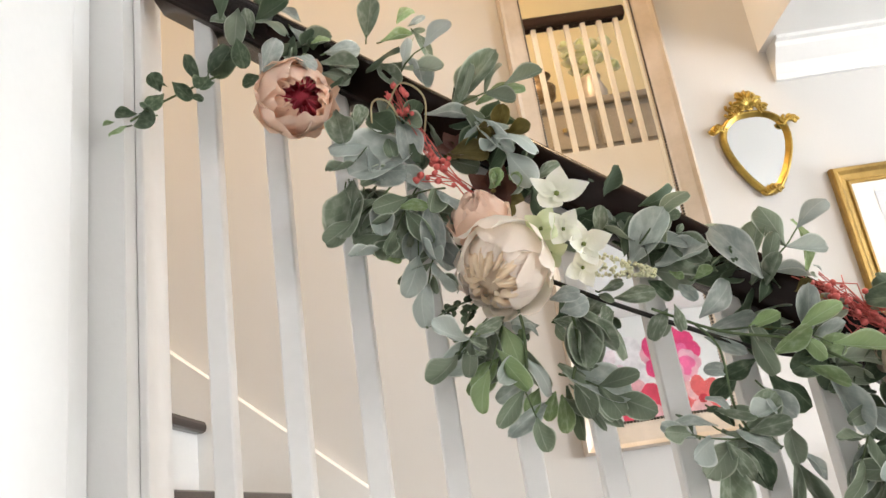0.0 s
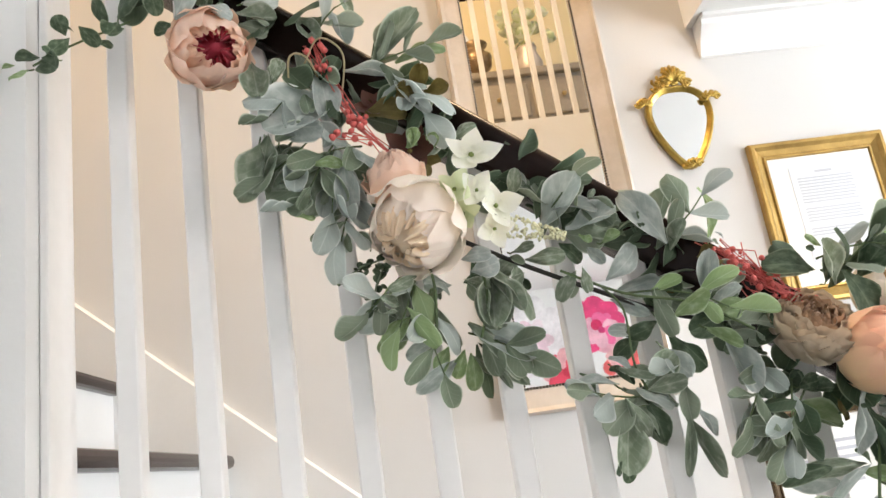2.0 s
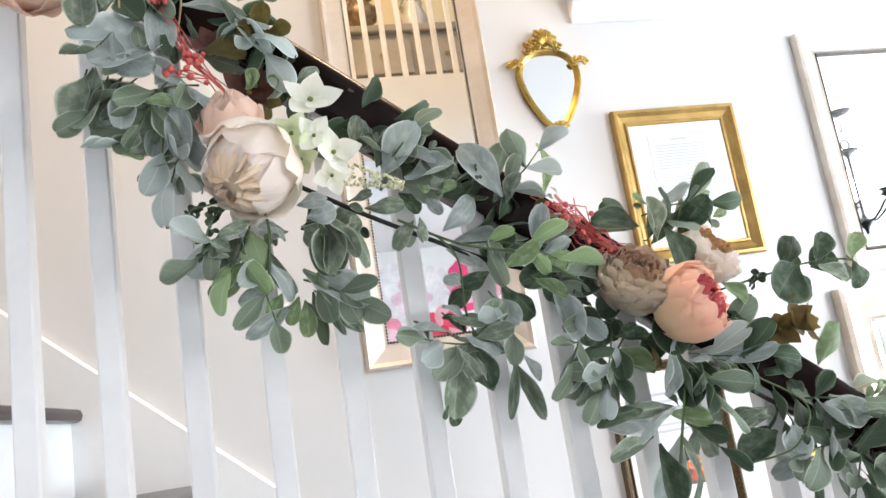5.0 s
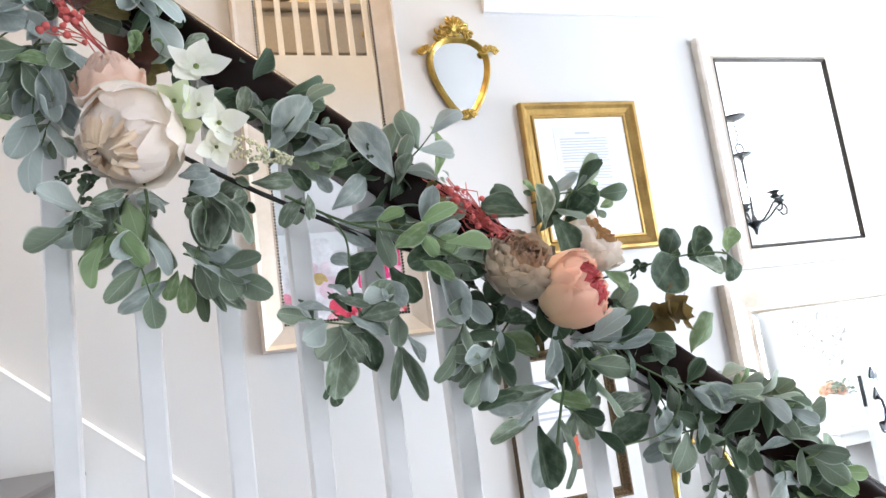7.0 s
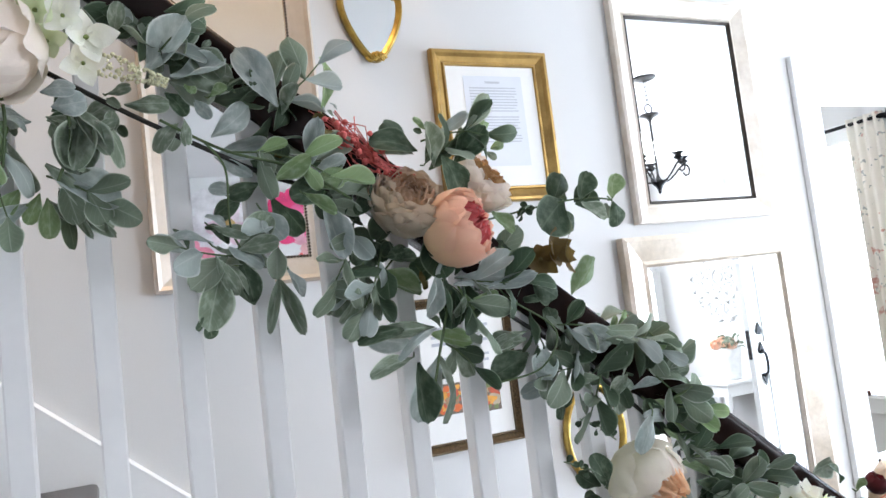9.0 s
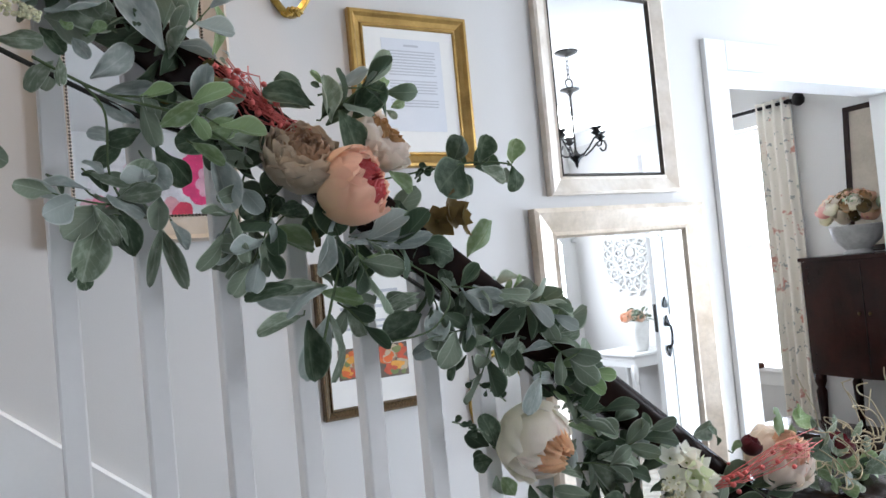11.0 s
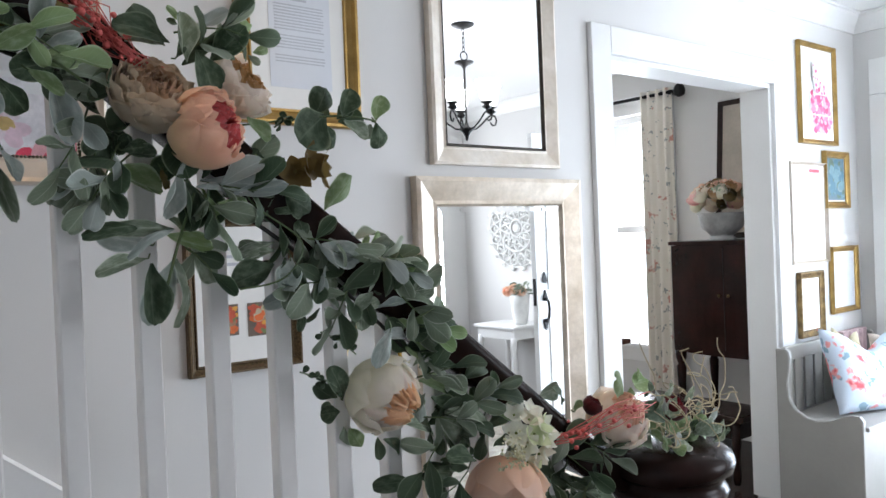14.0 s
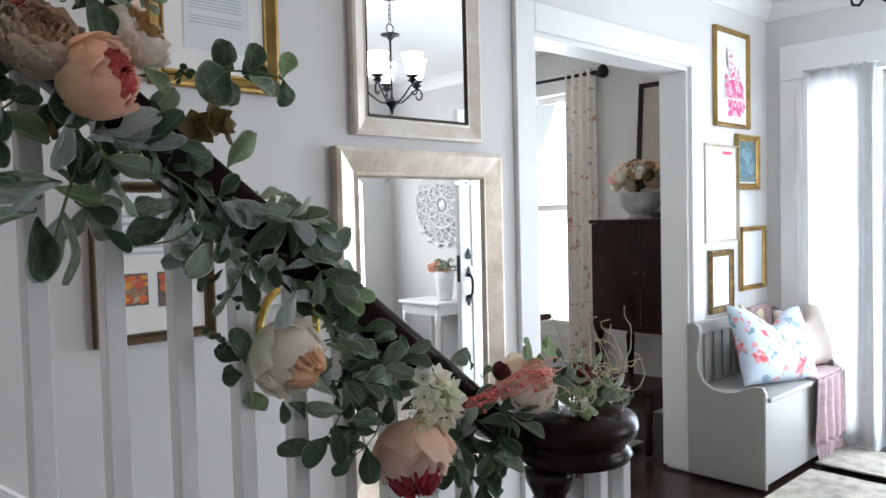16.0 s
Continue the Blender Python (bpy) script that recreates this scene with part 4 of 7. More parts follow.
bloom(0.45, 0.20, 0.15, 7, (0.85, 0.30, 0.40), (0.7, 0.1, 0.2), 6, 7)

# ---- upper landing, seen in the tall mirror ----
land = thing("landing_railing", "upper landing railing with dark handrail", "railing")
structure("landing_edge", box(-3.0, RAIL_Y - 0.019, TOP - 0.12, EDGE - 0.001, RAIL_Y + 0.03, LAND), TRIM, "white fascia of the upper landing", "trim")
part("handrail", box(-2.9, RAIL_Y - 0.035, 3.375, EDGE, RAIL_Y + 0.025, 3.43, 0.012), DARK, land)
for k in range(40):
    x = 0.045 - 0.0735 * k
    part("baluster", box(x - 0.011, RAIL_Y - 0.016, LAND, x + 0.011, RAIL_Y + 0.006, 3.376, 0.002, seg=1), BALU, land)
DRIFT = mat("weathered_dresser", (0.33, 0.28, 0.21), 0.6, var=0.12, scale=6, bump=0.1, bscale=60)
dr = thing("dresser", "weathered wooden dresser on the upper landing", "dresser", at=(-0.30, -2.05, LAND))
part("body", box(-0.75, -0.22, 0.34, 0.75, 0.22, 0.62, 0.006), DRIFT, dr)
part("top", box(-0.80, -0.25, 0.62, 0.80, 0.25, 0.66, 0.008), DRIFT, dr)
# solid dark box stands in for legs and the shade under the dresser
part("plinth", box(-0.72, -0.20, 0.0, 0.72, 0.215, 0.34), mat("dark_legs_shade", (0.05, 0.026, 0.014), 0.5, var=0.2, scale=8, bump=0.05, bscale=50), dr, "dark box for brown legs and the shade between them")
for k in range(4):
    d = part("drawer", box(-0.70 + 0.355 * k, 0.221, 0.38, -0.37 + 0.355 * k, 0.236, 0.58, 0.006), DRIFT, dr)
    part("knob", lathe([(0.006, 0), (0.014, 0.01), (0.012, 0.02)], 10, (-0.535 + 0.355 * k, 0.25, 0.47)), BRASS, d, smooth=True)
arch = thing("arched_mirror", "arched white mirror above the dresser", "mirror", at=(-0.45, -2.26, LAND + 0.66))
path = [(-0.30, 0, 0), (0.30, 0, 0)] + [(0.30 * math.cos(math.pi * k / 16), 0, 0.42 + 0.22 * math.sin(math.pi * k / 16)) for k in range(17)]
part("frame", sweep([(0, 0.01), (0.03, 0.02), (0.05, 0.0), (0, 0)], path, True, (0, 1, 0)), TRIM, arch)
bm = bmesh.new()
bm.faces.new([bm.verts.new((x, 0.006, z)) for x, y, z in path])
part("mirror_glass", bm, MIRROR, arch)
urn = thing("carved_urn", "bronze carved urn on the dresser", "urn", at=(-0.18, -2.0, LAND + 0.66))
part("bowl", lathe([(0.05, 0), (0.055, 0.02), (0.03, 0.05), (0.035, 0.08), (0.085, 0.13), (0.095, 0.19), (0.06, 0.22), (0.05, 0.25), (0.08, 0.27), (0.06, 0.275), (0.0, 0.24)], 20), mat("bronze_urn", (0.30, 0.20, 0.10), 0.4, 0.5, var=0.25, scale=30, bump=0.5, bscale=80), urn, smooth=True)
structure("wall_landing", box(-3.0, -2.42, LAND, EDGE + 1.5, -2.30, UP), mat("yellow_paint", (0.78, 0.66, 0.40), 0.6, var=0.02, scale=1.5, bump=0.05, bscale=200), "soft yellow wall of the upper landing", "wall")
LV = thing("landing_vase", "cream vase of white blossoms on the landing dresser", "vase", at=(0.12, -2.0, LAND + 0.66))
part("pot", lathe([(0.05, 0), (0.07, 0.04), (0.08, 0.12), (0.05, 0.20), (0.06, 0.22), (0.05, 0.22), (0.0, 0.1)], 18), CHAMP, LV, smooth=True)
# fixture out of view, added to carry the warm light upstairs
fix = thing("assumed_ceiling_light", "assumed round frosted ceiling light over the stairwell, out of view", "ceiling light", at=(-1.0, -0.5, UP))
part("base", lathe([(0.16, -0.03), (0.17, 0.0)], 28), BRASS, fix, smooth=True)
part("dome", lathe([(0.0, -0.11), (0.08, -0.10), (0.14, -0.06), (0.15, -0.03)], 28), glow("lit_dome", (1.0, 0.82, 0.6), 3.0), fix, smooth=True)

# baseboards, door trim on the stair wall
bm = box(DOOR_R + 0.118, -0.016, 0, FRONT, 0, 0.16, 0.004)
box(0.60, -0.016, 0, DOOR_L - 0.118, 0, 0.16, 0.004, bm=bm)
structure("baseboard", bm, TRIM, "white baseboard", "baseboard")
bm = box(-1.264, -1.146, 0, -1.252, -1.103, 2.2, 0.003)
box(-1.264, -1.30, 0, -1.244, -1.158, 2.2, 0.004, bm=bm)
box(-1.264, -1.157, 0, -1.259, -1.147, 2.2, bm=bm)
structure("closet_casing", bm, TRIM, "white door casing beside the stairs", "casing")
# sill of the assumed window in the back wall
bm = box(1.95, BACK + 0.022, 0.65, 3.45, BACK, 0.75, 0.003)
structure("back_window_sill", bm, TRIM, "white sill of the assumed window", "sill")

# ---- garland on the handrail ----


def leaf_material(name, face, rim, spread=0.25):
    m = bpy.data.materials.new(name)
    m.use_nodes = True
    nt = m.node_tree
    b = nt.nodes["Principled BSDF"]
    b.inputs["Roughness"].default_value = 0.72
    tc = nt.nodes.new("ShaderNodeTexCoord")
    sp = nt.nodes.new("ShaderNodeSeparateXYZ")
    nt.links.new(tc.outputs["UV"], sp.inputs[0])
    mid = nt.nodes.new("ShaderNodeMath")
    mid.operation = "SUBTRACT"
    mid.inputs[1].default_value = 0.5
    nt.links.new(sp.outputs["Y"], mid.inputs[0])
    ab = nt.nodes.new("ShaderNodeMath")
    ab.operation = "ABSOLUTE"
    nt.links.new(mid.outputs[0], ab.inputs[0])
    rib = nt.nodes.new("ShaderNodeMapRange")
    rib.inputs["From Min"].default_value, rib.inputs["From Max"].default_value, rib.inputs["To Max"].default_value = 0.035, 0.008, 0.38
    nt.links.new(ab.outputs[0], rib.inputs["Value"])
    edge = nt.nodes.new("ShaderNodeMapRange")
    edge.inputs["From Min"].default_value, edge.inputs["From Max"].default_value = 0.44, 0.485
    nt.links.new(ab.outputs[0], edge.inputs["Value"])
    # side veins
    vein = nt.nodes.new("ShaderNodeMath")
    vein.operation = "MULTIPLY_ADD"
    vein.inputs[1].default_value = -0.7
    nt.links.new(ab.outputs[0], vein.inputs[0])
    nt.links.new(sp.outputs["X"], vein.inputs[2])
    sn = nt.nodes.new("ShaderNodeMath")
    sn.operation = "MULTIPLY"
    sn.inputs[1].default_value = 44.0
    nt.links.new(vein.outputs[0], sn.inputs[0])
    si = nt.nodes.new("ShaderNodeMath")
    si.operation = "SINE"
    nt.links.new(sn.outputs[0], si.inputs[0])
    sv = nt.nodes.new("ShaderNodeMapRange")
    sv.inputs["From Min"].default_value, sv.inputs["From Max"].default_value, sv.inputs["To Max"].default_value = 0.85, 1.0, 0.14
    nt.links.new(si.outputs[0], sv.inputs["Value"])
    mx1 = nt.nodes.new("ShaderNodeMath")
    mx1.operation = "MAXIMUM"
    nt.links.new(rib.outputs["Result"], mx1.inputs[0])
    nt.links.new(edge.outputs["Result"], mx1.inputs[1])
    mx2 = nt.nodes.new("ShaderNodeMath")
    mx2.operation = "MAXIMUM"
    nt.links.new(mx1.outputs[0], mx2.inputs[0])
    nt.links.new(sv.outputs["Result"], mx2.inputs[1])
    ns = nt.nodes.new("ShaderNodeTexNoise")
    ns.inputs["Scale"].default_value, ns.inputs["Detail"].default_value = 5.0, 6
    info = nt.nodes.new("ShaderNodeObjectInfo")
    off = nt.nodes.new("ShaderNodeVectorMath")
    nt.links.new(tc.outputs["Object"], off.inputs[0])
    nt.links.new(info.outputs["Location"], off.inputs[1])
    nt.links.new(off.outputs[0], ns.inputs["Vector"])
    sc = nt.nodes.new("ShaderNodeMath")
    sc.operation = "MULTIPLY"
    sc.inputs[1].default_value = 0.85
    nt.links.new(mx2.outputs[0], sc.inputs[0])
    mix = nt.nodes.new("ShaderNodeMix")
    mix.data_type = "RGBA"
    mix.inputs["A"].default_value, mix.inputs["B"].default_value = (*face, 1), (*rim, 1)
    nt.links.new(sc.outputs[0], mix.inputs["Factor"])
    fuzz = nt.nodes.new("ShaderNodeMix")
    fuzz.data_type = "RGBA"
    fm = nt.nodes.new("ShaderNodeMapRange")
    fm.inputs["From Min"].default_value, fm.inputs["From Max"].default_value, fm.inputs["To Max"].default_value = 0.45, 0.75, 0.55
    nt.links.new(ns.outputs["Fac"], fm.inputs["Value"])
    nt.links.new(fm.outputs["Result"], fuzz.inputs["Factor"])
    nt.links.new(mix.outputs["Result"], fuzz.inputs["A"])
    fuzz.inputs["B"].default_value = (*rim, 1)
    hsv = nt.nodes.new("ShaderNodeHueSaturation")
    vm = nt.nodes.new("ShaderNodeMapRange")
    vm.inputs["To Min"].default_value, vm.inputs["To Max"].default_value = 1 - spread, 1 + spread
    geo = nt.nodes.new("ShaderNodeNewGeometry")
    both = nt.nodes.new("ShaderNodeMath")
    nt.links.new(info.outputs["Random"], both.inputs[0])
    nt.links.new(geo.outputs["Random Per Island"], both.inputs[1])
    part_of = nt.nodes.new("ShaderNodeMath")
    part_of.operation = "FRACT"
    nt.links.new(both.outputs[0], part_of.inputs[0])
    nt.links.new(part_of.outputs[0], vm.inputs["Value"])
    nt.links.new(vm.outputs["Result"], hsv.inputs["Value"])
    nt.links.new(fuzz.outputs["Result"], hsv.inputs["Color"])
    nt.links.new(hsv.outputs["Color"], b.inputs["Base Color"])
    bp = nt.nodes.new("ShaderNodeBump")
    bp.inputs["Strength"].default_value, bp.inputs["Distance"].default_value = 0.35, 0.001
    nt.links.new(mx2.outputs[0], bp.inputs["Height"])
    nt.links.new(bp.outputs["Normal"], b.inputs["Normal"])
    tr = nt.nodes.new("ShaderNodeBsdfTranslucent")
    nt.links.new(hsv.outputs["Color"], tr.inputs["Color"])
    ms = nt.nodes.new("ShaderNodeMixShader")
    ms.inputs["Fac"].default_value = 0.22
    nt.links.new(b.outputs["BSDF"], ms.inputs[1])
    nt.links.new(tr.outputs["BSDF"], ms.inputs[2])
    nt.links.new(ms.outputs["Shader"], nt.nodes["Material Output"].inputs["Surface"])
    return m


def leaf_mesh(name, bend, fold, blunt, material, wave):
    """A leaf one unit long and one wide, along x, face towards z."""
    bm = bmesh.new()
    nu, nv = 11, 6
    rows = []
    for i in range(nu + 1):
        u = 1 - (1 - i / nu) ** 1.35
        peak = 0.52 + 0.12 * blunt
        if u < peak:
            w = 0.07 + 0.93 * math.sin(math.pi / 2 * u / peak) ** 1.25
        else:
            w = max(0.16, math.sqrt(max(0.0, 1 - ((u - peak) / (1 - peak)) ** 2)))
        row = []
        for j in range(nv + 1):
            v = 2 * j / nv - 1
            y = 0.5 * w * v
            z = bend * (u - 1.7 * u * u) + fold * v * v * w * (1 - 0.5 * u) + wave * math.sin(8 * u + 3 * v) * abs(v)
            row.append(bm.verts.new((u - 0.03 * v * v * (i == nu), y, z)))
        rows.append(row)
    for a, b in zip(rows, rows[1:]):
        for j in range(nv):
            bm.faces.new((a[j], b[j], b[j + 1], a[j + 1]))
    uv = bm.loops.layers.uv.new("UVMap")
    place = {}
    for i, row in enumerate(rows):
        for j, v in enumerate(row):
            place[v] = (i / nu, j / nv - 0.5)
    for f in bm.faces:
        for lp in f.loops:
            lp[uv].uv = (place[lp.vert][0], place[lp.vert][1] + 0.5)
    return mesh_from(name, bm, material, True)


SAGE = ("sage", leaf_material("sage_leaf", (0.190, 0.240, 0.165), (0.58, 0.63, 0.53)))
DUSTY = ("dusty", leaf_material("dusty_leaf", (0.36, 0.415, 0.385), (0.70, 0.735, 0.70)))
FRESH = ("fresh", leaf_material("fresh_leaf", (0.24, 0.34, 0.15), (0.54, 0.64, 0.45)))
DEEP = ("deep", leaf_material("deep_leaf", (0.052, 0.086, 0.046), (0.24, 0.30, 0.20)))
BRONZE = ("bronze", leaf_material("bronze_leaf", (0.11, 0.085, 0.018), (0.22, 0.17, 0.05)))
LEAVES = {}
for kind, material in (SAGE, DUSTY, FRESH, DEEP, BRONZE):
    LEAVES[kind] = [leaf_mesh("leaf", b, f, bl, material, wv) for b, f, bl, wv in ((0.26, 0.12, 1.0, 0.04), (-0.20, 0.26, 0.5, 0.06), (0.46, -0.12, 1.2, 0.05), (-0.12, 0.34, 0.7, 0.04), (0.14, -0.20, 0.9, 0.06))]

STEM = mat("green_stem", (0.10, 0.15, 0.06), 0.7, var=0.15, scale=30)
garland = thing("garland", "silk flower garland of sage leaves, peonies and berries on the handrail", "garland", at=(-0.3, RAIL_Y, 1.5))
ORIGIN = Vector((-0.3, RAIL_Y, 1.5))
TWIGS = []
MORE = []
rnd = random.Random(11)
extra = random.Random(12)


def leaf_pose(base, tip, width, tilt):
    """Lies from base to tip with its face turned to the open side of the stair."""
    b, t = Vector(base), Vector(tip)
    d = t - b
    length = d.length
    x = d.normalized()
    out = Vector((0.12, -1, 0.25))
    z = (out - x * out.dot(x)).normalized()
    y = z.cross(x)
    rot = Matrix((x, y, z)).transposed().to_4x4() @ Matrix.Rotation(radians(tilt), 4, "X")
    return Matrix.Translation(b) @ rot @ Matrix.Diagonal((length, length * width * 1.04, length, 1))


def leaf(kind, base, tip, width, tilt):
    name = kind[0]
    # lower end swaps to deeper greens, partly putting its shade into the colour
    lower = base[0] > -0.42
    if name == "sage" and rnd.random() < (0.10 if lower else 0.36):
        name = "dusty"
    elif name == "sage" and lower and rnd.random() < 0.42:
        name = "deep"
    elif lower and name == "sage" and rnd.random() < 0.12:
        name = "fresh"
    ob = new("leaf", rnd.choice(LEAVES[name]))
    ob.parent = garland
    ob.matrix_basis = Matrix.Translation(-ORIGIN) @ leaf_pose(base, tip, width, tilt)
    b, t = Vector(base), Vector(tip)
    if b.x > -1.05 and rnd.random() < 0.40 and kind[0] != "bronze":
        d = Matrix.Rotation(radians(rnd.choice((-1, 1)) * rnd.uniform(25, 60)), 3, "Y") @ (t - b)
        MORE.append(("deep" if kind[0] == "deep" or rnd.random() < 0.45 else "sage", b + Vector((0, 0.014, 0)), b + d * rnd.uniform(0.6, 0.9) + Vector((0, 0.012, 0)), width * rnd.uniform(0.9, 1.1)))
    tail = t.z - rail_top(t.x)
    if -0.85 < b.x < 0.02 and tail < -0.06 and kind[0] in ("sage", "deep") and extra.random() < 0.35:
        d = Matrix.Rotation(radians(extra.choice((-1, 1)) * extra.uniform(18, 48)), 3, "Y") @ (t - b)
        twin = new("leaf", extra.choice(LEAVES[extra.choice(("sage", "sage", "dusty", kind[0]))]))
        twin.parent = garland
        foot = b + Vector((extra.uniform(-0.006, 0.006), -0.010, extra.uniform(-0.004, 0.008)))
        twin.matrix_basis = Matrix.Translation(-ORIGIN) @ leaf_pose(foot, foot + d * extra.uniform(0.75, 1.05) + Vector((0, -0.006, 0)), width * extra.uniform(0.65, 0.85), extra.uniform(-40, 40))
    if rnd.random() < 0.3:
        TWIGS.append([b + (t - b) * 0.08, b - (t - b) * 0.06 + Vector((0, 0.002, 0)), b - (t - b) * 0.13 + Vector((0, 0.008, 0.004))])


leaf(DEEP, (-1.184, -1.130, 1.924), (-1.206, -1.139, 1.918), 0.80, 5)
leaf(DEEP, (-1.182, -1.130, 1.923), (-1.157, -1.145, 1.897), 0.70, 27)
leaf(FRESH, (-1.197, -1.130, 1.911), (-1.224, -1.119, 1.914), 0.60, 19)
leaf(DEEP, (-1.161, -1.120, 1.955), (-1.166, -1.134, 1.973), 0.80, -9)
leaf(DEEP, (-1.157, -1.120, 1.952), (-1.173, -1.130, 1.932), 0.70, -20)
leaf(DEEP, (-1.151, -1.110, 1.972), (-1.132, -1.102, 1.951), 0.60, 20)
leaf(DEEP, (-1.167, -1.130, 1.921), (-1.176, -1.148, 1.923), 0.70, 8)
leaf(DEEP, (-1.152, -1.120, 1.959), (-1.163, -1.126, 1.964), 0.60, 33)
leaf(FRESH, (-1.210, -1.130, 1.918), (-1.225, -1.126, 1.918), 0.40, -13)
leaf(DEEP, (-1.142, -1.085, 1.970), (-1.124, -1.079, 1.963), 0.50, 9)
leaf(DEEP, (-1.130, -1.079, 1.985), (-1.142, -1.094, 2.020), 0.40, -23)
leaf(DEEP, (-1.114, -1.090, 1.991), (-1.095, -1.094, 2.029), 0.70, -24)
leaf(DEEP, (-1.112, -1.075, 2.005), (-1.082, -1.093, 2.016), 0.80, -14)
leaf(DEEP, (-1.113, -1.094, 1.983), (-1.119, -1.115, 1.949), 0.60, -19)
leaf(SAGE, (-1.083, -1.097, 2.052), (-1.109, -1.095, 2.075), 0.50, -15)
leaf(SAGE, (-1.058, -1.088, 2.037), (-1.063, -1.100, 2.069), 0.50, -14)
leaf(SAGE, (-1.041, -1.080, 2.045), (-1.024, -1.100, 2.069), 0.50, -15)
leaf(SAGE, (-1.036, -1.140, 1.947), (-1.015, -1.161, 1.975), 0.60, 9)
leaf(DUSTY, (-1.000, -1.140, 1.961), (-0.975, -1.138, 1.950), 0.70, 6)
leaf(FRESH, (-0.982, -1.120, 1.989), (-0.962, -1.122, 1.998), 0.90, -22)
leaf(SAGE, (-0.974, -1.120, 1.961), (-0.929, -1.117, 1.949), 0.50, 2)
leaf(SAGE, (-0.969, -1.110, 1.980), (-0.926, -1.108, 1.984), 0.50, 37)
leaf(SAGE, (-0.996, -1.090, 2.042), (-1.016, -1.098, 2.064), 0.50, 3)
leaf(SAGE, (-0.920, -1.077, 2.015), (-0.907, -1.077, 2.069), 0.50, -1)
leaf(SAGE, (-0.912, -1.087, 1.972), (-0.884, -1.086, 1.936), 0.50, 21)
leaf(FRESH, (-0.902, -1.087, 2.000), (-0.862, -1.081, 2.005), 0.40, -8)
leaf(FRESH, (-0.880, -1.099, 2.014), (-0.855, -1.088, 2.051), 0.40, 5)
leaf(SAGE, (-0.861, -1.096, 2.002), (-0.843, -1.085, 1.969), 0.35, 13)
leaf(DUSTY, (-0.876, -1.084, 1.981), (-0.858, -1.092, 1.920), 0.40, -39)
leaf(SAGE, (-0.867, -1.086, 2.016), (-0.847, -1.098, 2.020), 0.40, 39)
leaf(DEEP, (-1.046, -1.099, 1.969), (-1.071, -1.094, 1.961), 0.70, -9)
leaf(SAGE, (-0.965, -1.098, 1.909), (-0.956, -1.118, 1.848), 0.50, 4)
leaf(SAGE, (-0.947, -1.088, 1.882), (-0.931, -1.106, 1.904), 0.60, -8)
leaf(DEEP, (-1.076, -1.094, 2.030), (-1.071, -1.086, 1.994), 0.60, 7)
leaf(SAGE, (-1.009, -1.096, 2.034), (-0.995, -1.086, 2.006), 0.50, -29)
leaf(SAGE, (-0.986, -1.080, 2.019), (-1.012, -1.086, 2.036), 0.50, 6)
leaf(SAGE, (-0.964, -1.098, 1.808), (-0.973, -1.098, 1.744), 0.55, 29)
leaf(SAGE, (-0.960, -1.077, 1.821), (-0.946, -1.089, 1.757), 0.50, -1)
leaf(DUSTY, (-0.897, -1.079, 1.875), (-0.950, -1.070, 1.861), 0.40, -21)
leaf(DUSTY, (-0.941, -1.110, 1.816), (-0.893, -1.123, 1.812), 0.75, -1)
leaf(DUSTY, (-0.905, -1.100, 1.878), (-0.882, -1.093, 1.841), 0.50, -34)
leaf(DUSTY, (-0.894, -1.110, 1.790), (-0.878, -1.101, 1.816), 0.60, 36)
leaf(SAGE, (-0.904, -1.088, 1.792), (-0.931, -1.090, 1.779), 0.50, -10)
leaf(FRESH, (-0.909, -1.110, 1.772), (-0.877, -1.123, 1.770), 0.45, 4)
leaf(SAGE, (-0.886, -1.096, 1.747), (-0.925, -1.099, 1.750), 0.80, 13)
leaf(SAGE, (-0.924, -1.079, 1.758), (-0.941, -1.100, 1.737), 0.50, -36)
leaf(SAGE, (-0.874, -1.110, 1.771), (-0.873, -1.125, 1.707), 0.40, 2)
leaf(DUSTY, (-0.862, -1.110, 1.785), (-0.830, -1.127, 1.755), 0.40, -24)
leaf(FRESH, (-0.938, -1.100, 1.725), (-0.910, -1.107, 1.715), 0.35, -24)
leaf(SAGE, (-0.905, -1.091, 1.704), (-0.874, -1.106, 1.714), 0.40, -27)
leaf(SAGE, (-0.903, -1.079, 1.704), (-0.884, -1.080, 1.675), 0.60, -33)
leaf(SAGE, (-0.860, -1.096, 1.712), (-0.868, -1.094, 1.745), 0.50, 18)
leaf(SAGE, (-0.880, -1.098, 1.698), (-0.857, -1.107, 1.670), 0.40, -19)
leaf(SAGE, (-0.943, -1.099, 1.883), (-0.931, -1.103, 1.910), 0.60, 22)
leaf(SAGE, (-0.863, -1.092, 1.890), (-0.806, -1.091, 1.875), 0.25, -5)
leaf(DEEP, (-0.857, -1.082, 1.748), (-0.841, -1.084, 1.725), 0.60, -22)
leaf(SAGE, (-0.930, -1.078, 1.816), (-0.953, -1.094, 1.780), 0.50, 28)
leaf(SAGE, (-0.913, -1.099, 1.726), (-0.931, -1.108, 1.748), 0.50, 23)
leaf(SAGE, (-0.896, -1.097, 1.748), (-0.872, -1.091, 1.771), 0.40, 22)
leaf(SAGE, (-0.689, -1.082, 1.717), (-0.683, -1.096, 1.741), 0.50, 24)
leaf(SAGE, (-0.651, -1.084, 1.696), (-0.617, -1.099, 1.728), 0.60, 5)
leaf(SAGE, (-0.647, -1.110, 1.663), (-0.591, -1.122, 1.671), 0.75, -36)
leaf(SAGE, (-0.612, -1.094, 1.699), (-0.602, -1.094, 1.711), 0.50, -5)
leaf(FRESH, (-0.611, -1.110, 1.643), (-0.593, -1.126, 1.647), 0.60, -7)
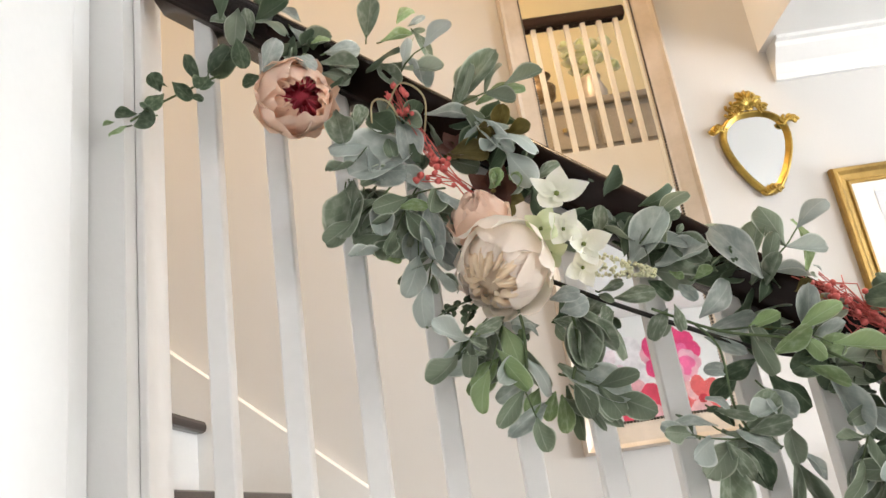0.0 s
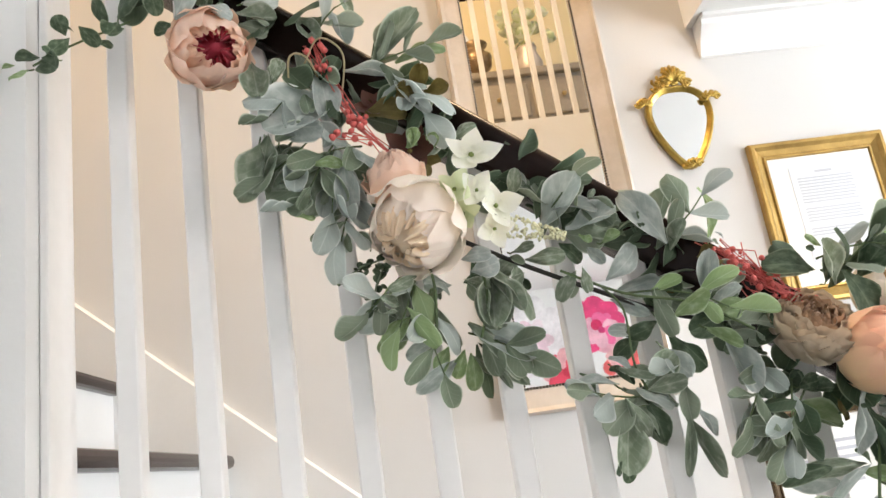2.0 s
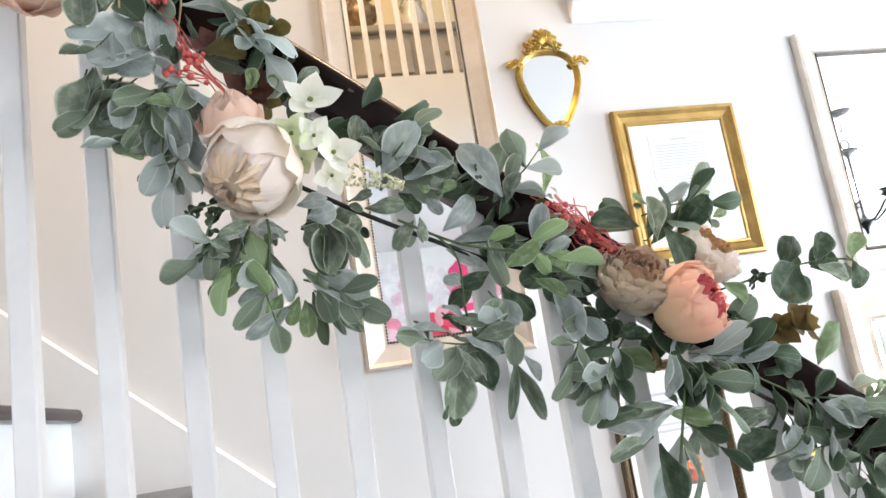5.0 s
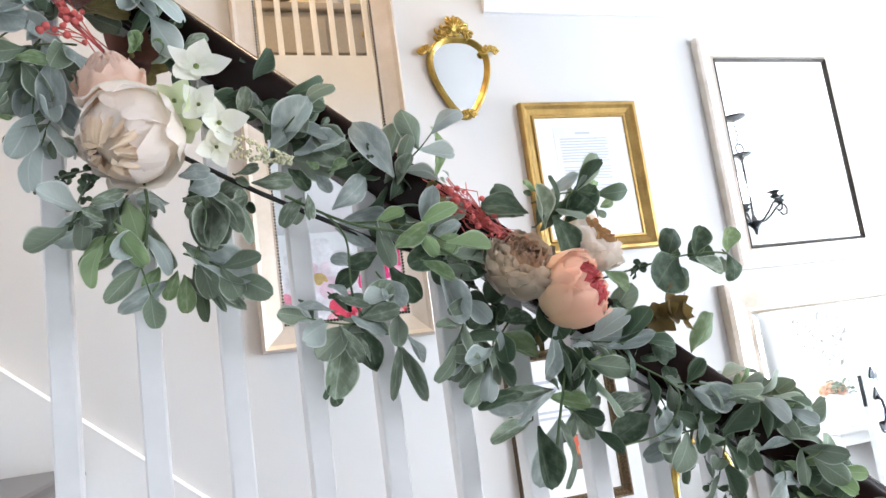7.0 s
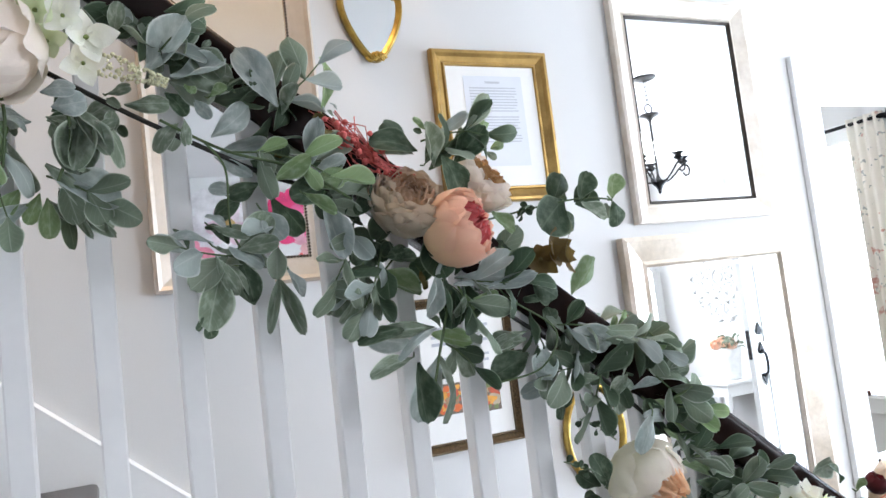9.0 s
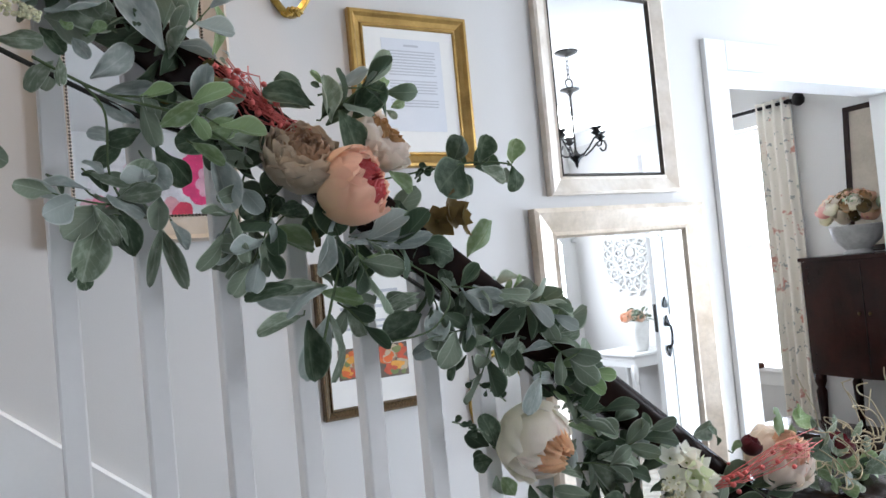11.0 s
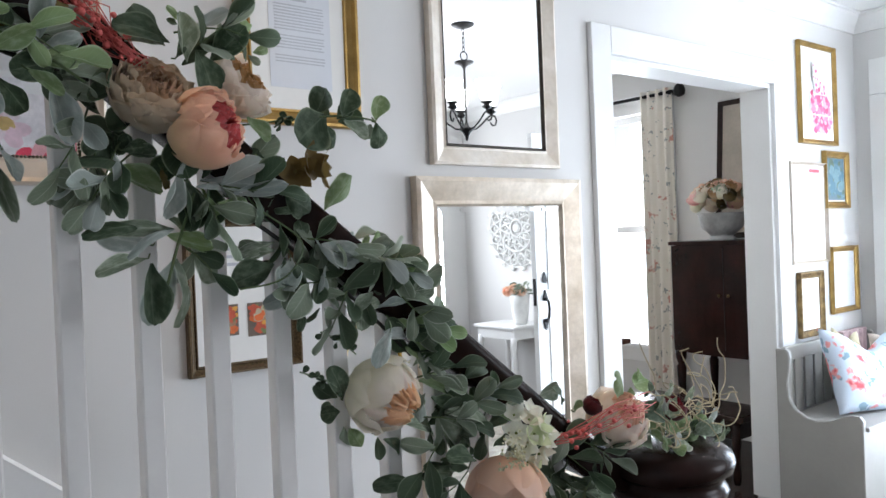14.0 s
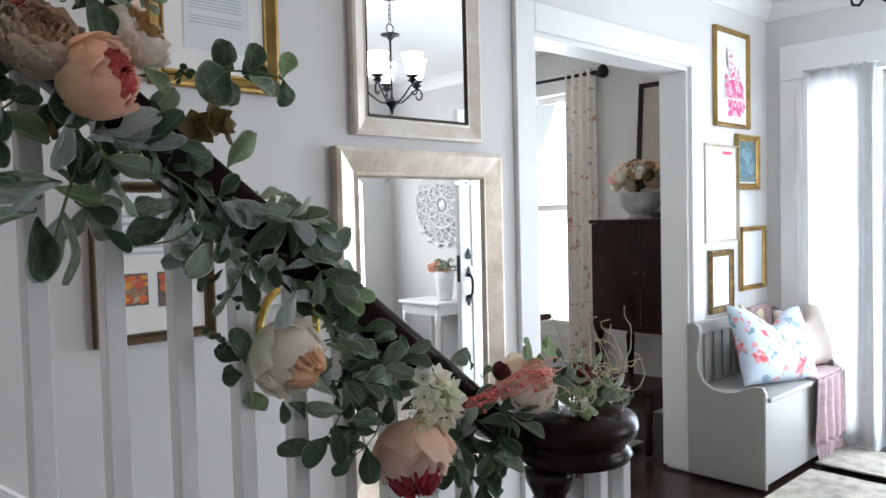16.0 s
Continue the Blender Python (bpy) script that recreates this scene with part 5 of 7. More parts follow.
leaf(FRESH, (-0.634, -1.110, 1.656), (-0.628, -1.124, 1.639), 0.50, -3)
leaf(DUSTY, (-0.764, -1.120, 1.642), (-0.741, -1.141, 1.644), 0.60, 3)
leaf(DUSTY, (-0.756, -1.120, 1.628), (-0.728, -1.130, 1.631), 0.80, 34)
leaf(SAGE, (-0.762, -1.096, 1.626), (-0.739, -1.100, 1.614), 0.60, -8)
leaf(SAGE, (-0.731, -1.083, 1.625), (-0.701, -1.080, 1.648), 0.60, -4)
leaf(SAGE, (-0.739, -1.095, 1.630), (-0.737, -1.105, 1.564), 0.60, 5)
leaf(SAGE, (-0.708, -1.084, 1.610), (-0.702, -1.094, 1.632), 0.60, 12)
leaf(SAGE, (-0.691, -1.084, 1.642), (-0.650, -1.100, 1.640), 0.45, 17)
leaf(SAGE, (-0.707, -1.099, 1.648), (-0.688, -1.120, 1.650), 0.40, 26)
leaf(DUSTY, (-0.775, -1.079, 1.626), (-0.803, -1.100, 1.627), 0.60, -15)
leaf(SAGE, (-0.812, -1.096, 1.629), (-0.844, -1.116, 1.622), 0.40, 21)
leaf(SAGE, (-0.815, -1.082, 1.633), (-0.883, -1.073, 1.596), 0.42, 13)
leaf(SAGE, (-0.816, -1.079, 1.622), (-0.855, -1.094, 1.599), 0.45, 34)
leaf(FRESH, (-0.824, -1.088, 1.596), (-0.851, -1.108, 1.572), 0.50, -2)
leaf(FRESH, (-0.797, -1.091, 1.606), (-0.799, -1.105, 1.621), 0.40, -6)
leaf(BRONZE, (-0.794, -1.093, 1.763), (-0.768, -1.082, 1.781), 0.70, -20)
leaf(BRONZE, (-0.800, -1.090, 1.773), (-0.780, -1.099, 1.755), 0.80, -17)
leaf(BRONZE, (-0.811, -1.080, 1.774), (-0.804, -1.092, 1.745), 0.60, 40)
leaf(FRESH, (-0.790, -1.093, 1.787), (-0.795, -1.115, 1.794), 0.80, -12)
leaf(FRESH, (-0.769, -1.079, 1.797), (-0.778, -1.097, 1.796), 0.80, -26)
leaf(FRESH, (-0.746, -1.083, 1.796), (-0.730, -1.077, 1.808), 0.60, -16)
leaf(SAGE, (-0.737, -1.089, 1.782), (-0.725, -1.091, 1.809), 0.50, 4)
leaf(DEEP, (-0.800, -1.085, 1.826), (-0.822, -1.093, 1.841), 0.60, 35)
leaf(SAGE, (-0.790, -1.080, 1.844), (-0.771, -1.093, 1.818), 0.35, 7)
leaf(DUSTY, (-0.784, -1.075, 1.859), (-0.766, -1.077, 1.823), 0.35, -5)
leaf(BRONZE, (-0.810, -1.096, 1.842), (-0.790, -1.114, 1.843), 0.70, 30)
leaf(BRONZE, (-0.822, -1.084, 1.837), (-0.839, -1.074, 1.862), 0.70, 38)
leaf(DEEP, (-0.664, -1.083, 1.686), (-0.671, -1.081, 1.711), 0.60, 25)
leaf(DEEP, (-0.651, -1.083, 1.656), (-0.631, -1.091, 1.632), 0.60, 5)
leaf(SAGE, (-0.625, -1.095, 1.645), (-0.608, -1.098, 1.623), 0.50, 32)
leaf(SAGE, (-0.818, -1.091, 1.623), (-0.883, -1.092, 1.589), 0.45, -22)
leaf(DUSTY, (-0.821, -1.079, 1.630), (-0.847, -1.080, 1.620), 0.50, 21)
leaf(SAGE, (-0.835, -1.099, 1.602), (-0.856, -1.120, 1.594), 0.50, 37)
leaf(FRESH, (-0.825, -1.077, 1.598), (-0.856, -1.093, 1.561), 0.50, -40)
leaf(FRESH, (-0.813, -1.085, 1.609), (-0.795, -1.084, 1.584), 0.35, 38)
leaf(SAGE, (-0.799, -1.088, 1.607), (-0.782, -1.088, 1.555), 0.35, 32)
leaf(SAGE, (-0.797, -1.084, 1.572), (-0.833, -1.087, 1.552), 0.45, -12)
leaf(FRESH, (-0.788, -1.087, 1.559), (-0.804, -1.092, 1.533), 0.55, 8)
leaf(DUSTY, (-0.780, -1.085, 1.545), (-0.831, -1.102, 1.514), 0.30, -20)
leaf(FRESH, (-0.772, -1.090, 1.553), (-0.785, -1.087, 1.524), 0.50, -2)
leaf(FRESH, (-0.766, -1.087, 1.549), (-0.765, -1.090, 1.511), 0.50, 0)
leaf(SAGE, (-0.765, -1.099, 1.579), (-0.703, -1.097, 1.525), 0.38, -4)
leaf(SAGE, (-0.756, -1.079, 1.560), (-0.706, -1.067, 1.512), 0.22, 39)
leaf(DUSTY, (-0.800, -1.099, 1.626), (-0.777, -1.095, 1.616), 0.60, -35)
leaf(SAGE, (-0.733, -1.095, 1.625), (-0.744, -1.111, 1.567), 0.55, -39)
leaf(SAGE, (-0.703, -1.087, 1.627), (-0.713, -1.094, 1.597), 0.50, -9)
leaf(SAGE, (-0.758, -1.098, 1.624), (-0.737, -1.113, 1.614), 0.50, -9)
leaf(DUSTY, (-0.541, -1.110, 1.633), (-0.579, -1.115, 1.698), 0.45, -21)
leaf(FRESH, (-0.491, -1.093, 1.627), (-0.472, -1.091, 1.701), 0.20, 23)
leaf(DUSTY, (-0.469, -1.090, 1.633), (-0.476, -1.094, 1.644), 0.50, 37)
leaf(SAGE, (-0.534, -1.097, 1.628), (-0.517, -1.115, 1.657), 0.50, -38)
leaf(SAGE, (-0.548, -1.094, 1.631), (-0.531, -1.092, 1.652), 0.50, 28)
leaf(SAGE, (-0.610, -1.093, 1.605), (-0.566, -1.102, 1.635), 0.50, 27)
leaf(SAGE, (-0.605, -1.076, 1.590), (-0.548, -1.076, 1.605), 0.40, 35)
leaf(SAGE, (-0.557, -1.078, 1.602), (-0.499, -1.066, 1.601), 0.35, 30)
leaf(DUSTY, (-0.513, -1.110, 1.566), (-0.498, -1.113, 1.619), 0.40, -27)
leaf(FRESH, (-0.553, -1.110, 1.553), (-0.517, -1.128, 1.577), 0.45, 29)
leaf(FRESH, (-0.514, -1.110, 1.548), (-0.466, -1.105, 1.561), 0.50, 14)
leaf(FRESH, (-0.523, -1.110, 1.539), (-0.493, -1.124, 1.511), 0.35, 14)
leaf(SAGE, (-0.506, -1.100, 1.563), (-0.469, -1.108, 1.575), 0.50, 40)
leaf(DUSTY, (-0.499, -1.100, 1.533), (-0.486, -1.110, 1.464), 0.40, 9)
leaf(DEEP, (-0.552, -1.087, 1.539), (-0.521, -1.098, 1.501), 0.70, -15)
leaf(DEEP, (-0.566, -1.097, 1.554), (-0.596, -1.101, 1.539), 0.60, -32)
leaf(DEEP, (-0.583, -1.083, 1.544), (-0.613, -1.071, 1.525), 0.60, 15)
leaf(DUSTY, (-0.567, -1.100, 1.525), (-0.547, -1.108, 1.490), 0.60, 20)
leaf(SAGE, (-0.603, -1.098, 1.506), (-0.617, -1.091, 1.530), 0.50, 21)
leaf(SAGE, (-0.618, -1.092, 1.512), (-0.583, -1.111, 1.501), 0.40, 2)
leaf(DUSTY, (-0.617, -1.088, 1.495), (-0.666, -1.091, 1.505), 0.30, 29)
leaf(DUSTY, (-0.604, -1.100, 1.488), (-0.571, -1.116, 1.468), 0.45, -32)
leaf(SAGE, (-0.616, -1.093, 1.473), (-0.573, -1.090, 1.450), 0.50, -30)
leaf(BRONZE, (-0.506, -1.095, 1.617), (-0.489, -1.105, 1.624), 0.60, -37)
leaf(BRONZE, (-0.525, -1.083, 1.581), (-0.550, -1.086, 1.576), 0.70, -32)
leaf(BRONZE, (-0.480, -1.100, 1.609), (-0.502, -1.112, 1.597), 0.60, -34)
leaf(DEEP, (-0.569, -1.078, 1.584), (-0.540, -1.070, 1.563), 0.60, 38)
leaf(DEEP, (-0.489, -1.091, 1.556), (-0.532, -1.112, 1.536), 0.60, -23)
leaf(SAGE, (-0.642, -1.100, 1.619), (-0.667, -1.112, 1.594), 0.50, 16)
leaf(SAGE, (-0.379, -1.079, 1.587), (-0.425, -1.088, 1.601), 0.50, 12)
leaf(DEEP, (-0.371, -1.095, 1.571), (-0.343, -1.085, 1.609), 0.40, -13)
leaf(DUSTY, (-0.355, -1.076, 1.591), (-0.334, -1.068, 1.611), 0.50, 8)
leaf(SAGE, (-0.351, -1.094, 1.582), (-0.292, -1.091, 1.614), 0.40, 33)
leaf(FRESH, (-0.321, -1.089, 1.586), (-0.282, -1.103, 1.615), 0.50, 39)
leaf(FRESH, (-0.273, -1.078, 1.591), (-0.254, -1.081, 1.598), 0.60, 0)
leaf(FRESH, (-0.363, -1.092, 1.612), (-0.378, -1.097, 1.627), 0.50, 5)
leaf(DEEP, (-0.350, -1.098, 1.580), (-0.332, -1.108, 1.528), 0.62, 7)
leaf(FRESH, (-0.293, -1.098, 1.509), (-0.265, -1.091, 1.483), 0.60, -3)
leaf(DEEP, (-0.460, -1.079, 1.485), (-0.434, -1.088, 1.463), 0.80, 24)
leaf(SAGE, (-0.473, -1.082, 1.456), (-0.505, -1.102, 1.410), 0.50, 30)
leaf(SAGE, (-0.469, -1.091, 1.447), (-0.472, -1.087, 1.392), 0.50, 30)
leaf(SAGE, (-0.454, -1.081, 1.450), (-0.454, -1.097, 1.400), 0.50, -4)
leaf(FRESH, (-0.452, -1.088, 1.449), (-0.391, -1.080, 1.420), 0.40, -10)
leaf(DEEP, (-0.433, -1.097, 1.465), (-0.405, -1.100, 1.470), 0.70, 9)
leaf(DUSTY, (-0.374, -1.110, 1.451), (-0.401, -1.104, 1.393), 0.40, -38)
leaf(SAGE, (-0.368, -1.100, 1.436), (-0.369, -1.110, 1.378), 0.60, -30)
leaf(FRESH, (-0.352, -1.100, 1.426), (-0.338, -1.107, 1.374), 0.50, -36)
leaf(DUSTY, (-0.361, -1.110, 1.426), (-0.317, -1.101, 1.430), 0.30, -25)
leaf(DUSTY, (-0.323, -1.110, 1.418), (-0.256, -1.115, 1.430), 0.25, 18)
leaf(FRESH, (-0.338, -1.110, 1.408), (-0.296, -1.106, 1.408), 0.35, 19)
leaf(DEEP, (-0.288, -1.087, 1.420), (-0.251, -1.086, 1.437), 0.70, 27)
leaf(DEEP, (-0.261, -1.076, 1.402), (-0.234, -1.088, 1.406), 0.70, -34)
leaf(SAGE, (-0.416, -1.096, 1.381), (-0.472, -1.116, 1.384), 0.30, 14)
leaf(BRONZE, (-0.392, -1.092, 1.447), (-0.381, -1.088, 1.426), 0.70, -26)
leaf(DEEP, (-0.449, -1.077, 1.504), (-0.478, -1.096, 1.515), 0.60, 22)
leaf(DEEP, (-0.312, -1.096, 1.438), (-0.277, -1.088, 1.460), 0.60, 39)
leaf(SAGE, (-0.611, -1.084, 1.466), (-0.633, -1.101, 1.403), 0.50, -3)
leaf(DEEP, (-0.591, -1.083, 1.476), (-0.580, -1.092, 1.431), 0.50, 4)
leaf(DEEP, (-0.631, -1.095, 1.415), (-0.627, -1.096, 1.397), 0.80, 5)
leaf(SAGE, (-0.557, -1.091, 1.459), (-0.537, -1.107, 1.387), 0.22, 15)
leaf(SAGE, (-0.546, -1.099, 1.463), (-0.535, -1.099, 1.428), 0.50, -36)
leaf(DUSTY, (-0.640, -1.090, 1.486), (-0.674, -1.097, 1.504), 0.40, -17)
leaf(SAGE, (-0.614, -1.085, 1.490), (-0.560, -1.076, 1.460), 0.35, -36)
leaf(FRESH, (-0.622, -1.080, 1.467), (-0.577, -1.074, 1.469), 0.35, 22)
leaf(SAGE, (-0.593, -1.097, 1.487), (-0.558, -1.102, 1.519), 0.60, 4)
leaf(DUSTY, (-0.587, -1.075, 1.495), (-0.566, -1.079, 1.467), 0.50, 39)
leaf(SAGE, (-0.383, -1.098, 1.349), (-0.416, -1.097, 1.278), 0.42, 19)
leaf(SAGE, (-0.403, -1.077, 1.364), (-0.457, -1.071, 1.377), 0.50, -20)
leaf(SAGE, (-0.408, -1.077, 1.349), (-0.462, -1.094, 1.340), 0.35, 20)
leaf(SAGE, (-0.355, -1.079, 1.371), (-0.326, -1.075, 1.318), 0.50, -5)
leaf(SAGE, (-0.383, -1.095, 1.381), (-0.444, -1.109, 1.383), 0.30, -10)
leaf(SAGE, (-0.474, -1.076, 1.457), (-0.507, -1.094, 1.410), 0.40, 4)
leaf(SAGE, (-0.462, -1.098, 1.453), (-0.485, -1.099, 1.394), 0.40, -33)
leaf(SAGE, (-0.368, -1.092, 1.378), (-0.368, -1.103, 1.410), 0.40, 20)
leaf(FRESH, (-0.392, -1.096, 1.375), (-0.341, -1.090, 1.356), 0.40, 1)
leaf(DEEP, (-0.186, -1.092, 1.520), (-0.232, -1.100, 1.482), 0.92, -8)
leaf(DEEP, (-0.198, -1.086, 1.518), (-0.184, -1.098, 1.552), 0.95, 10)
leaf(DEEP, (-0.192, -1.088, 1.512), (-0.168, -1.084, 1.480), 0.70, 11)
leaf(SAGE, (-0.164, -1.098, 1.517), (-0.160, -1.110, 1.553), 0.82, -1)
leaf(SAGE, (-0.160, -1.094, 1.515), (-0.130, -1.098, 1.490), 0.72, -12)
leaf(SAGE, (-0.113, -1.097, 1.517), (-0.114, -1.108, 1.549), 0.85, -8)
leaf(SAGE, (-0.113, -1.097, 1.514), (-0.108, -1.102, 1.482), 0.85, 6)
leaf(FRESH, (-0.196, -1.099, 1.399), (-0.157, -1.108, 1.442), 0.50, 15)
leaf(DEEP, (-0.245, -1.093, 1.418), (-0.208, -1.090, 1.398), 0.80, 19)
leaf(DEEP, (-0.224, -1.077, 1.393), (-0.220, -1.091, 1.371), 0.80, 12)
leaf(DEEP, (-0.267, -1.079, 1.395), (-0.232, -1.068, 1.419), 0.70, 26)
leaf(SAGE, (-0.200, -1.089, 1.366), (-0.190, -1.109, 1.390), 0.60, -31)
leaf(DUSTY, (-0.208, -1.110, 1.358), (-0.158, -1.106, 1.334), 0.60, 22)
leaf(SAGE, (-0.158, -1.077, 1.356), (-0.144, -1.081, 1.372), 0.40, -9)
leaf(FRESH, (-0.142, -1.091, 1.341), (-0.131, -1.096, 1.367), 0.30, -33)
leaf(SAGE, (-0.116, -1.076, 1.353), (-0.110, -1.093, 1.366), 0.50, 17)
leaf(SAGE, (-0.133, -1.083, 1.319), (-0.051, -1.072, 1.326), 0.60, -36)
leaf(FRESH, (-0.078, -1.099, 1.333), (-0.064, -1.093, 1.313), 0.60, 25)
leaf(SAGE, (-0.262, -1.091, 1.362), (-0.304, -1.085, 1.348), 0.40, -11)
leaf(SAGE, (-0.288, -1.077, 1.323), (-0.260, -1.076, 1.341), 0.50, -27)
leaf(DEEP, (-0.430, -1.077, 1.482), (-0.465, -1.099, 1.457), 0.70, -20)
leaf(DEEP, (-0.428, -1.090, 1.466), (-0.401, -1.107, 1.457), 0.60, -13)
leaf(DEEP, (-0.297, -1.091, 1.419), (-0.272, -1.094, 1.430), 0.60, 5)
leaf(FRESH, (-0.280, -1.087, 1.467), (-0.269, -1.095, 1.442), 0.50, 8)
leaf(SAGE, (-0.261, -1.088, 1.352), (-0.301, -1.081, 1.353), 0.60, -39)
leaf(SAGE, (-0.267, -1.098, 1.336), (-0.319, -1.096, 1.313), 0.60, 17)
leaf(SAGE, (-0.244, -1.097, 1.342), (-0.263, -1.119, 1.300), 0.60, 30)
leaf(SAGE, (-0.209, -1.078, 1.344), (-0.188, -1.076, 1.287), 0.50, -29)
leaf(SAGE, (-0.196, -1.094, 1.331), (-0.182, -1.091, 1.287), 0.50, 11)
leaf(SAGE, (-0.196, -1.083, 1.297), (-0.153, -1.075, 1.271), 0.50, -30)
leaf(SAGE, (-0.232, -1.087, 1.296), (-0.274, -1.098, 1.293), 0.50, 14)
leaf(SAGE, (-0.230, -1.099, 1.288), (-0.238, -1.110, 1.253), 0.35, -5)
leaf(SAGE, (-0.189, -1.077, 1.275), (-0.195, -1.088, 1.248), 0.30, -34)
leaf(SAGE, (-0.172, -1.093, 1.303), (-0.135, -1.108, 1.313), 0.30, 7)
leaf(SAGE, (-0.140, -1.097, 1.287), (-0.147, -1.088, 1.244), 0.60, 0)
leaf(DUSTY, (-0.117, -1.084, 1.271), (-0.077, -1.099, 1.272), 0.30, -40)
leaf(FRESH, (-0.100, -1.097, 1.253), (-0.075, -1.108, 1.241), 0.50, -24)
leaf(FRESH, (-0.057, -1.089, 1.229), (0.001, -1.092, 1.234), 0.50, -38)
leaf(SAGE, (-0.064, -1.093, 1.280), (-0.035, -1.105, 1.289), 0.60, -6)
leaf(SAGE, (-0.033, -1.078, 1.262), (-0.041, -1.093, 1.245), 0.50, 31)
leaf(SAGE, (-0.064, -1.078, 1.252), (0.003, -1.068, 1.239), 0.50, -19)
leaf(DUSTY, (-0.138, -1.150, 1.248), (-0.157, -1.143, 1.200), 0.42, 23)
leaf(FRESH, (-0.077, -1.092, 1.214), (-0.047, -1.090, 1.200), 0.60, -32)
leaf(SAGE, (-0.054, -1.089, 1.183), (-0.003, -1.102, 1.176), 0.40, -37)
leaf(FRESH, (-0.045, -1.076, 1.162), (0.034, -1.065, 1.130), 0.50, -24)
leaf(DUSTY, (-0.052, -1.096, 1.197), (-0.019, -1.098, 1.197), 0.50, -7)
leaf(DEEP, (-0.181, -1.099, 1.161), (-0.198, -1.108, 1.203), 0.60, -11)
leaf(DEEP, (-0.180, -1.088, 1.143), (-0.205, -1.080, 1.142), 0.90, -15)
leaf(SAGE, (-0.164, -1.083, 1.117), (-0.138, -1.072, 1.084), 0.50, 34)
leaf(SAGE, (-0.083, -1.090, 1.111), (-0.022, -1.084, 1.094), 0.60, -28)
leaf(DUSTY, (-0.057, -1.082, 1.146), (-0.055, -1.090, 1.106), 0.50, 40)
leaf(SAGE, (-0.028, -1.093, 1.110), (0.047, -1.096, 1.068), 0.60, 15)
leaf(DEEP, (-0.022, -1.095, 1.123), (0.041, -1.087, 1.053), 0.50, 0)
leaf(SAGE, (0.009, -1.086, 1.121), (0.033, -1.082, 1.135), 0.50, 36)
leaf(DUSTY, (0.065, -1.086, 1.096), (0.081, -1.089, 1.157), 0.35, -20)
leaf(FRESH, (0.089, -1.088, 1.092), (0.110, -1.109, 1.096), 0.60, 36)
leaf(SAGE, (0.189, -1.075, 1.102), (0.237, -1.067, 1.109), 0.60, 13)
leaf(DEEP, (-0.040, -1.092, 1.094), (-0.050, -1.087, 1.065), 0.50, -40)
leaf(DEEP, (-0.004, -1.076, 1.079), (0.025, -1.083, 1.048), 0.50, 21)
leaf(SAGE, (-0.048, -1.093, 1.146), (-0.073, -1.093, 1.123), 0.40, 19)
leaf(DEEP, (-0.111, -1.080, 1.093), (-0.077, -1.078, 1.069), 0.50, -15)
leaf(SAGE, (-0.142, -1.083, 1.270), (-0.107, -1.088, 1.284), 0.50, -10)
leaf(DEEP, (-0.082, -1.084, 1.223), (-0.112, -1.100, 1.259), 0.50, -33)
leaf(DEEP, (-0.035, -1.090, 1.139), (0.003, -1.092, 1.109), 0.60, -22)
leaf(DEEP, (-0.074, -1.099, 1.032), (-0.130, -1.095, 1.040), 0.42, 8)
leaf(DEEP, (-0.066, -1.096, 1.039), (-0.023, -1.090, 1.001), 0.60, -28)
leaf(DEEP, (-0.034, -1.114, 1.007), (-0.062, -1.111, 0.988), 0.60, -15)
leaf(DEEP, (-0.005, -1.115, 1.010), (-0.011, -1.129, 0.977), 0.50, 21)
leaf(DEEP, (0.023, -1.112, 1.042), (-0.032, -1.129, 1.067), 0.50, 39)
leaf(DEEP, (-0.009, -1.097, 1.036), (-0.057, -1.092, 1.051), 0.50, -39)
leaf(SAGE, (0.171, -1.098, 0.964), (0.169, -1.106, 0.923), 0.50, 39)
leaf(SAGE, (0.176, -1.100, 0.952), (0.236, -1.101, 0.904), 0.50, 0)
leaf(DEEP, (0.218, -1.112, 0.950), (0.298, -1.121, 0.897), 0.40, 25)
leaf(DEEP, (0.235, -1.105, 0.964), (0.284, -1.109, 0.950), 0.35, 11)
leaf(DEEP, (0.207, -1.106, 1.090), (0.185, -1.121, 1.123), 0.50, 34)
leaf(FRESH, (0.225, -1.118, 1.078), (0.218, -1.130, 1.102), 0.60, -33)
leaf(FRESH, (0.333, -1.128, 1.090), (0.303, -1.144, 1.122), 1.00, 6)
leaf(FRESH, (0.357, -1.139, 1.108), (0.367, -1.128, 1.126), 1.00, 26)
leaf(SAGE, (0.398, -1.120, 1.073), (0.422, -1.118, 1.102), 0.50, -37)
leaf(SAGE, (0.451, -1.117, 1.064), (0.503, -1.117, 1.075), 0.40, 34)
leaf(SAGE, (0.486, -1.137, 1.055), (0.480, -1.157, 1.086), 0.50, 12)
leaf(FRESH, (0.482, -1.123, 1.015), (0.491, -1.142, 1.001), 0.80, -5)
leaf(FRESH, (0.440, -1.138, 1.004), (0.477, -1.134, 1.021), 0.70, -36)
leaf(SAGE, (0.564, -1.134, 0.996), (0.585, -1.145, 1.026), 0.40, -2)
leaf(SAGE, (0.394, -1.137, 1.046), (0.419, -1.149, 1.085), 0.40, 37)
leaf(FRESH, (0.349, -1.130, 1.099), (0.352, -1.125, 1.073), 0.80, 26)
leaf(SAGE, (0.555, -1.117, 1.015), (0.593, -1.109, 1.030), 0.60, 3)
leaf(SAGE, (0.372, -1.139, 1.044), (0.403, -1.146, 1.063), 0.50, 10)
leaf(DEEP, (0.050, -1.119, 1.058), (0.068, -1.130, 1.076), 0.60, 8)
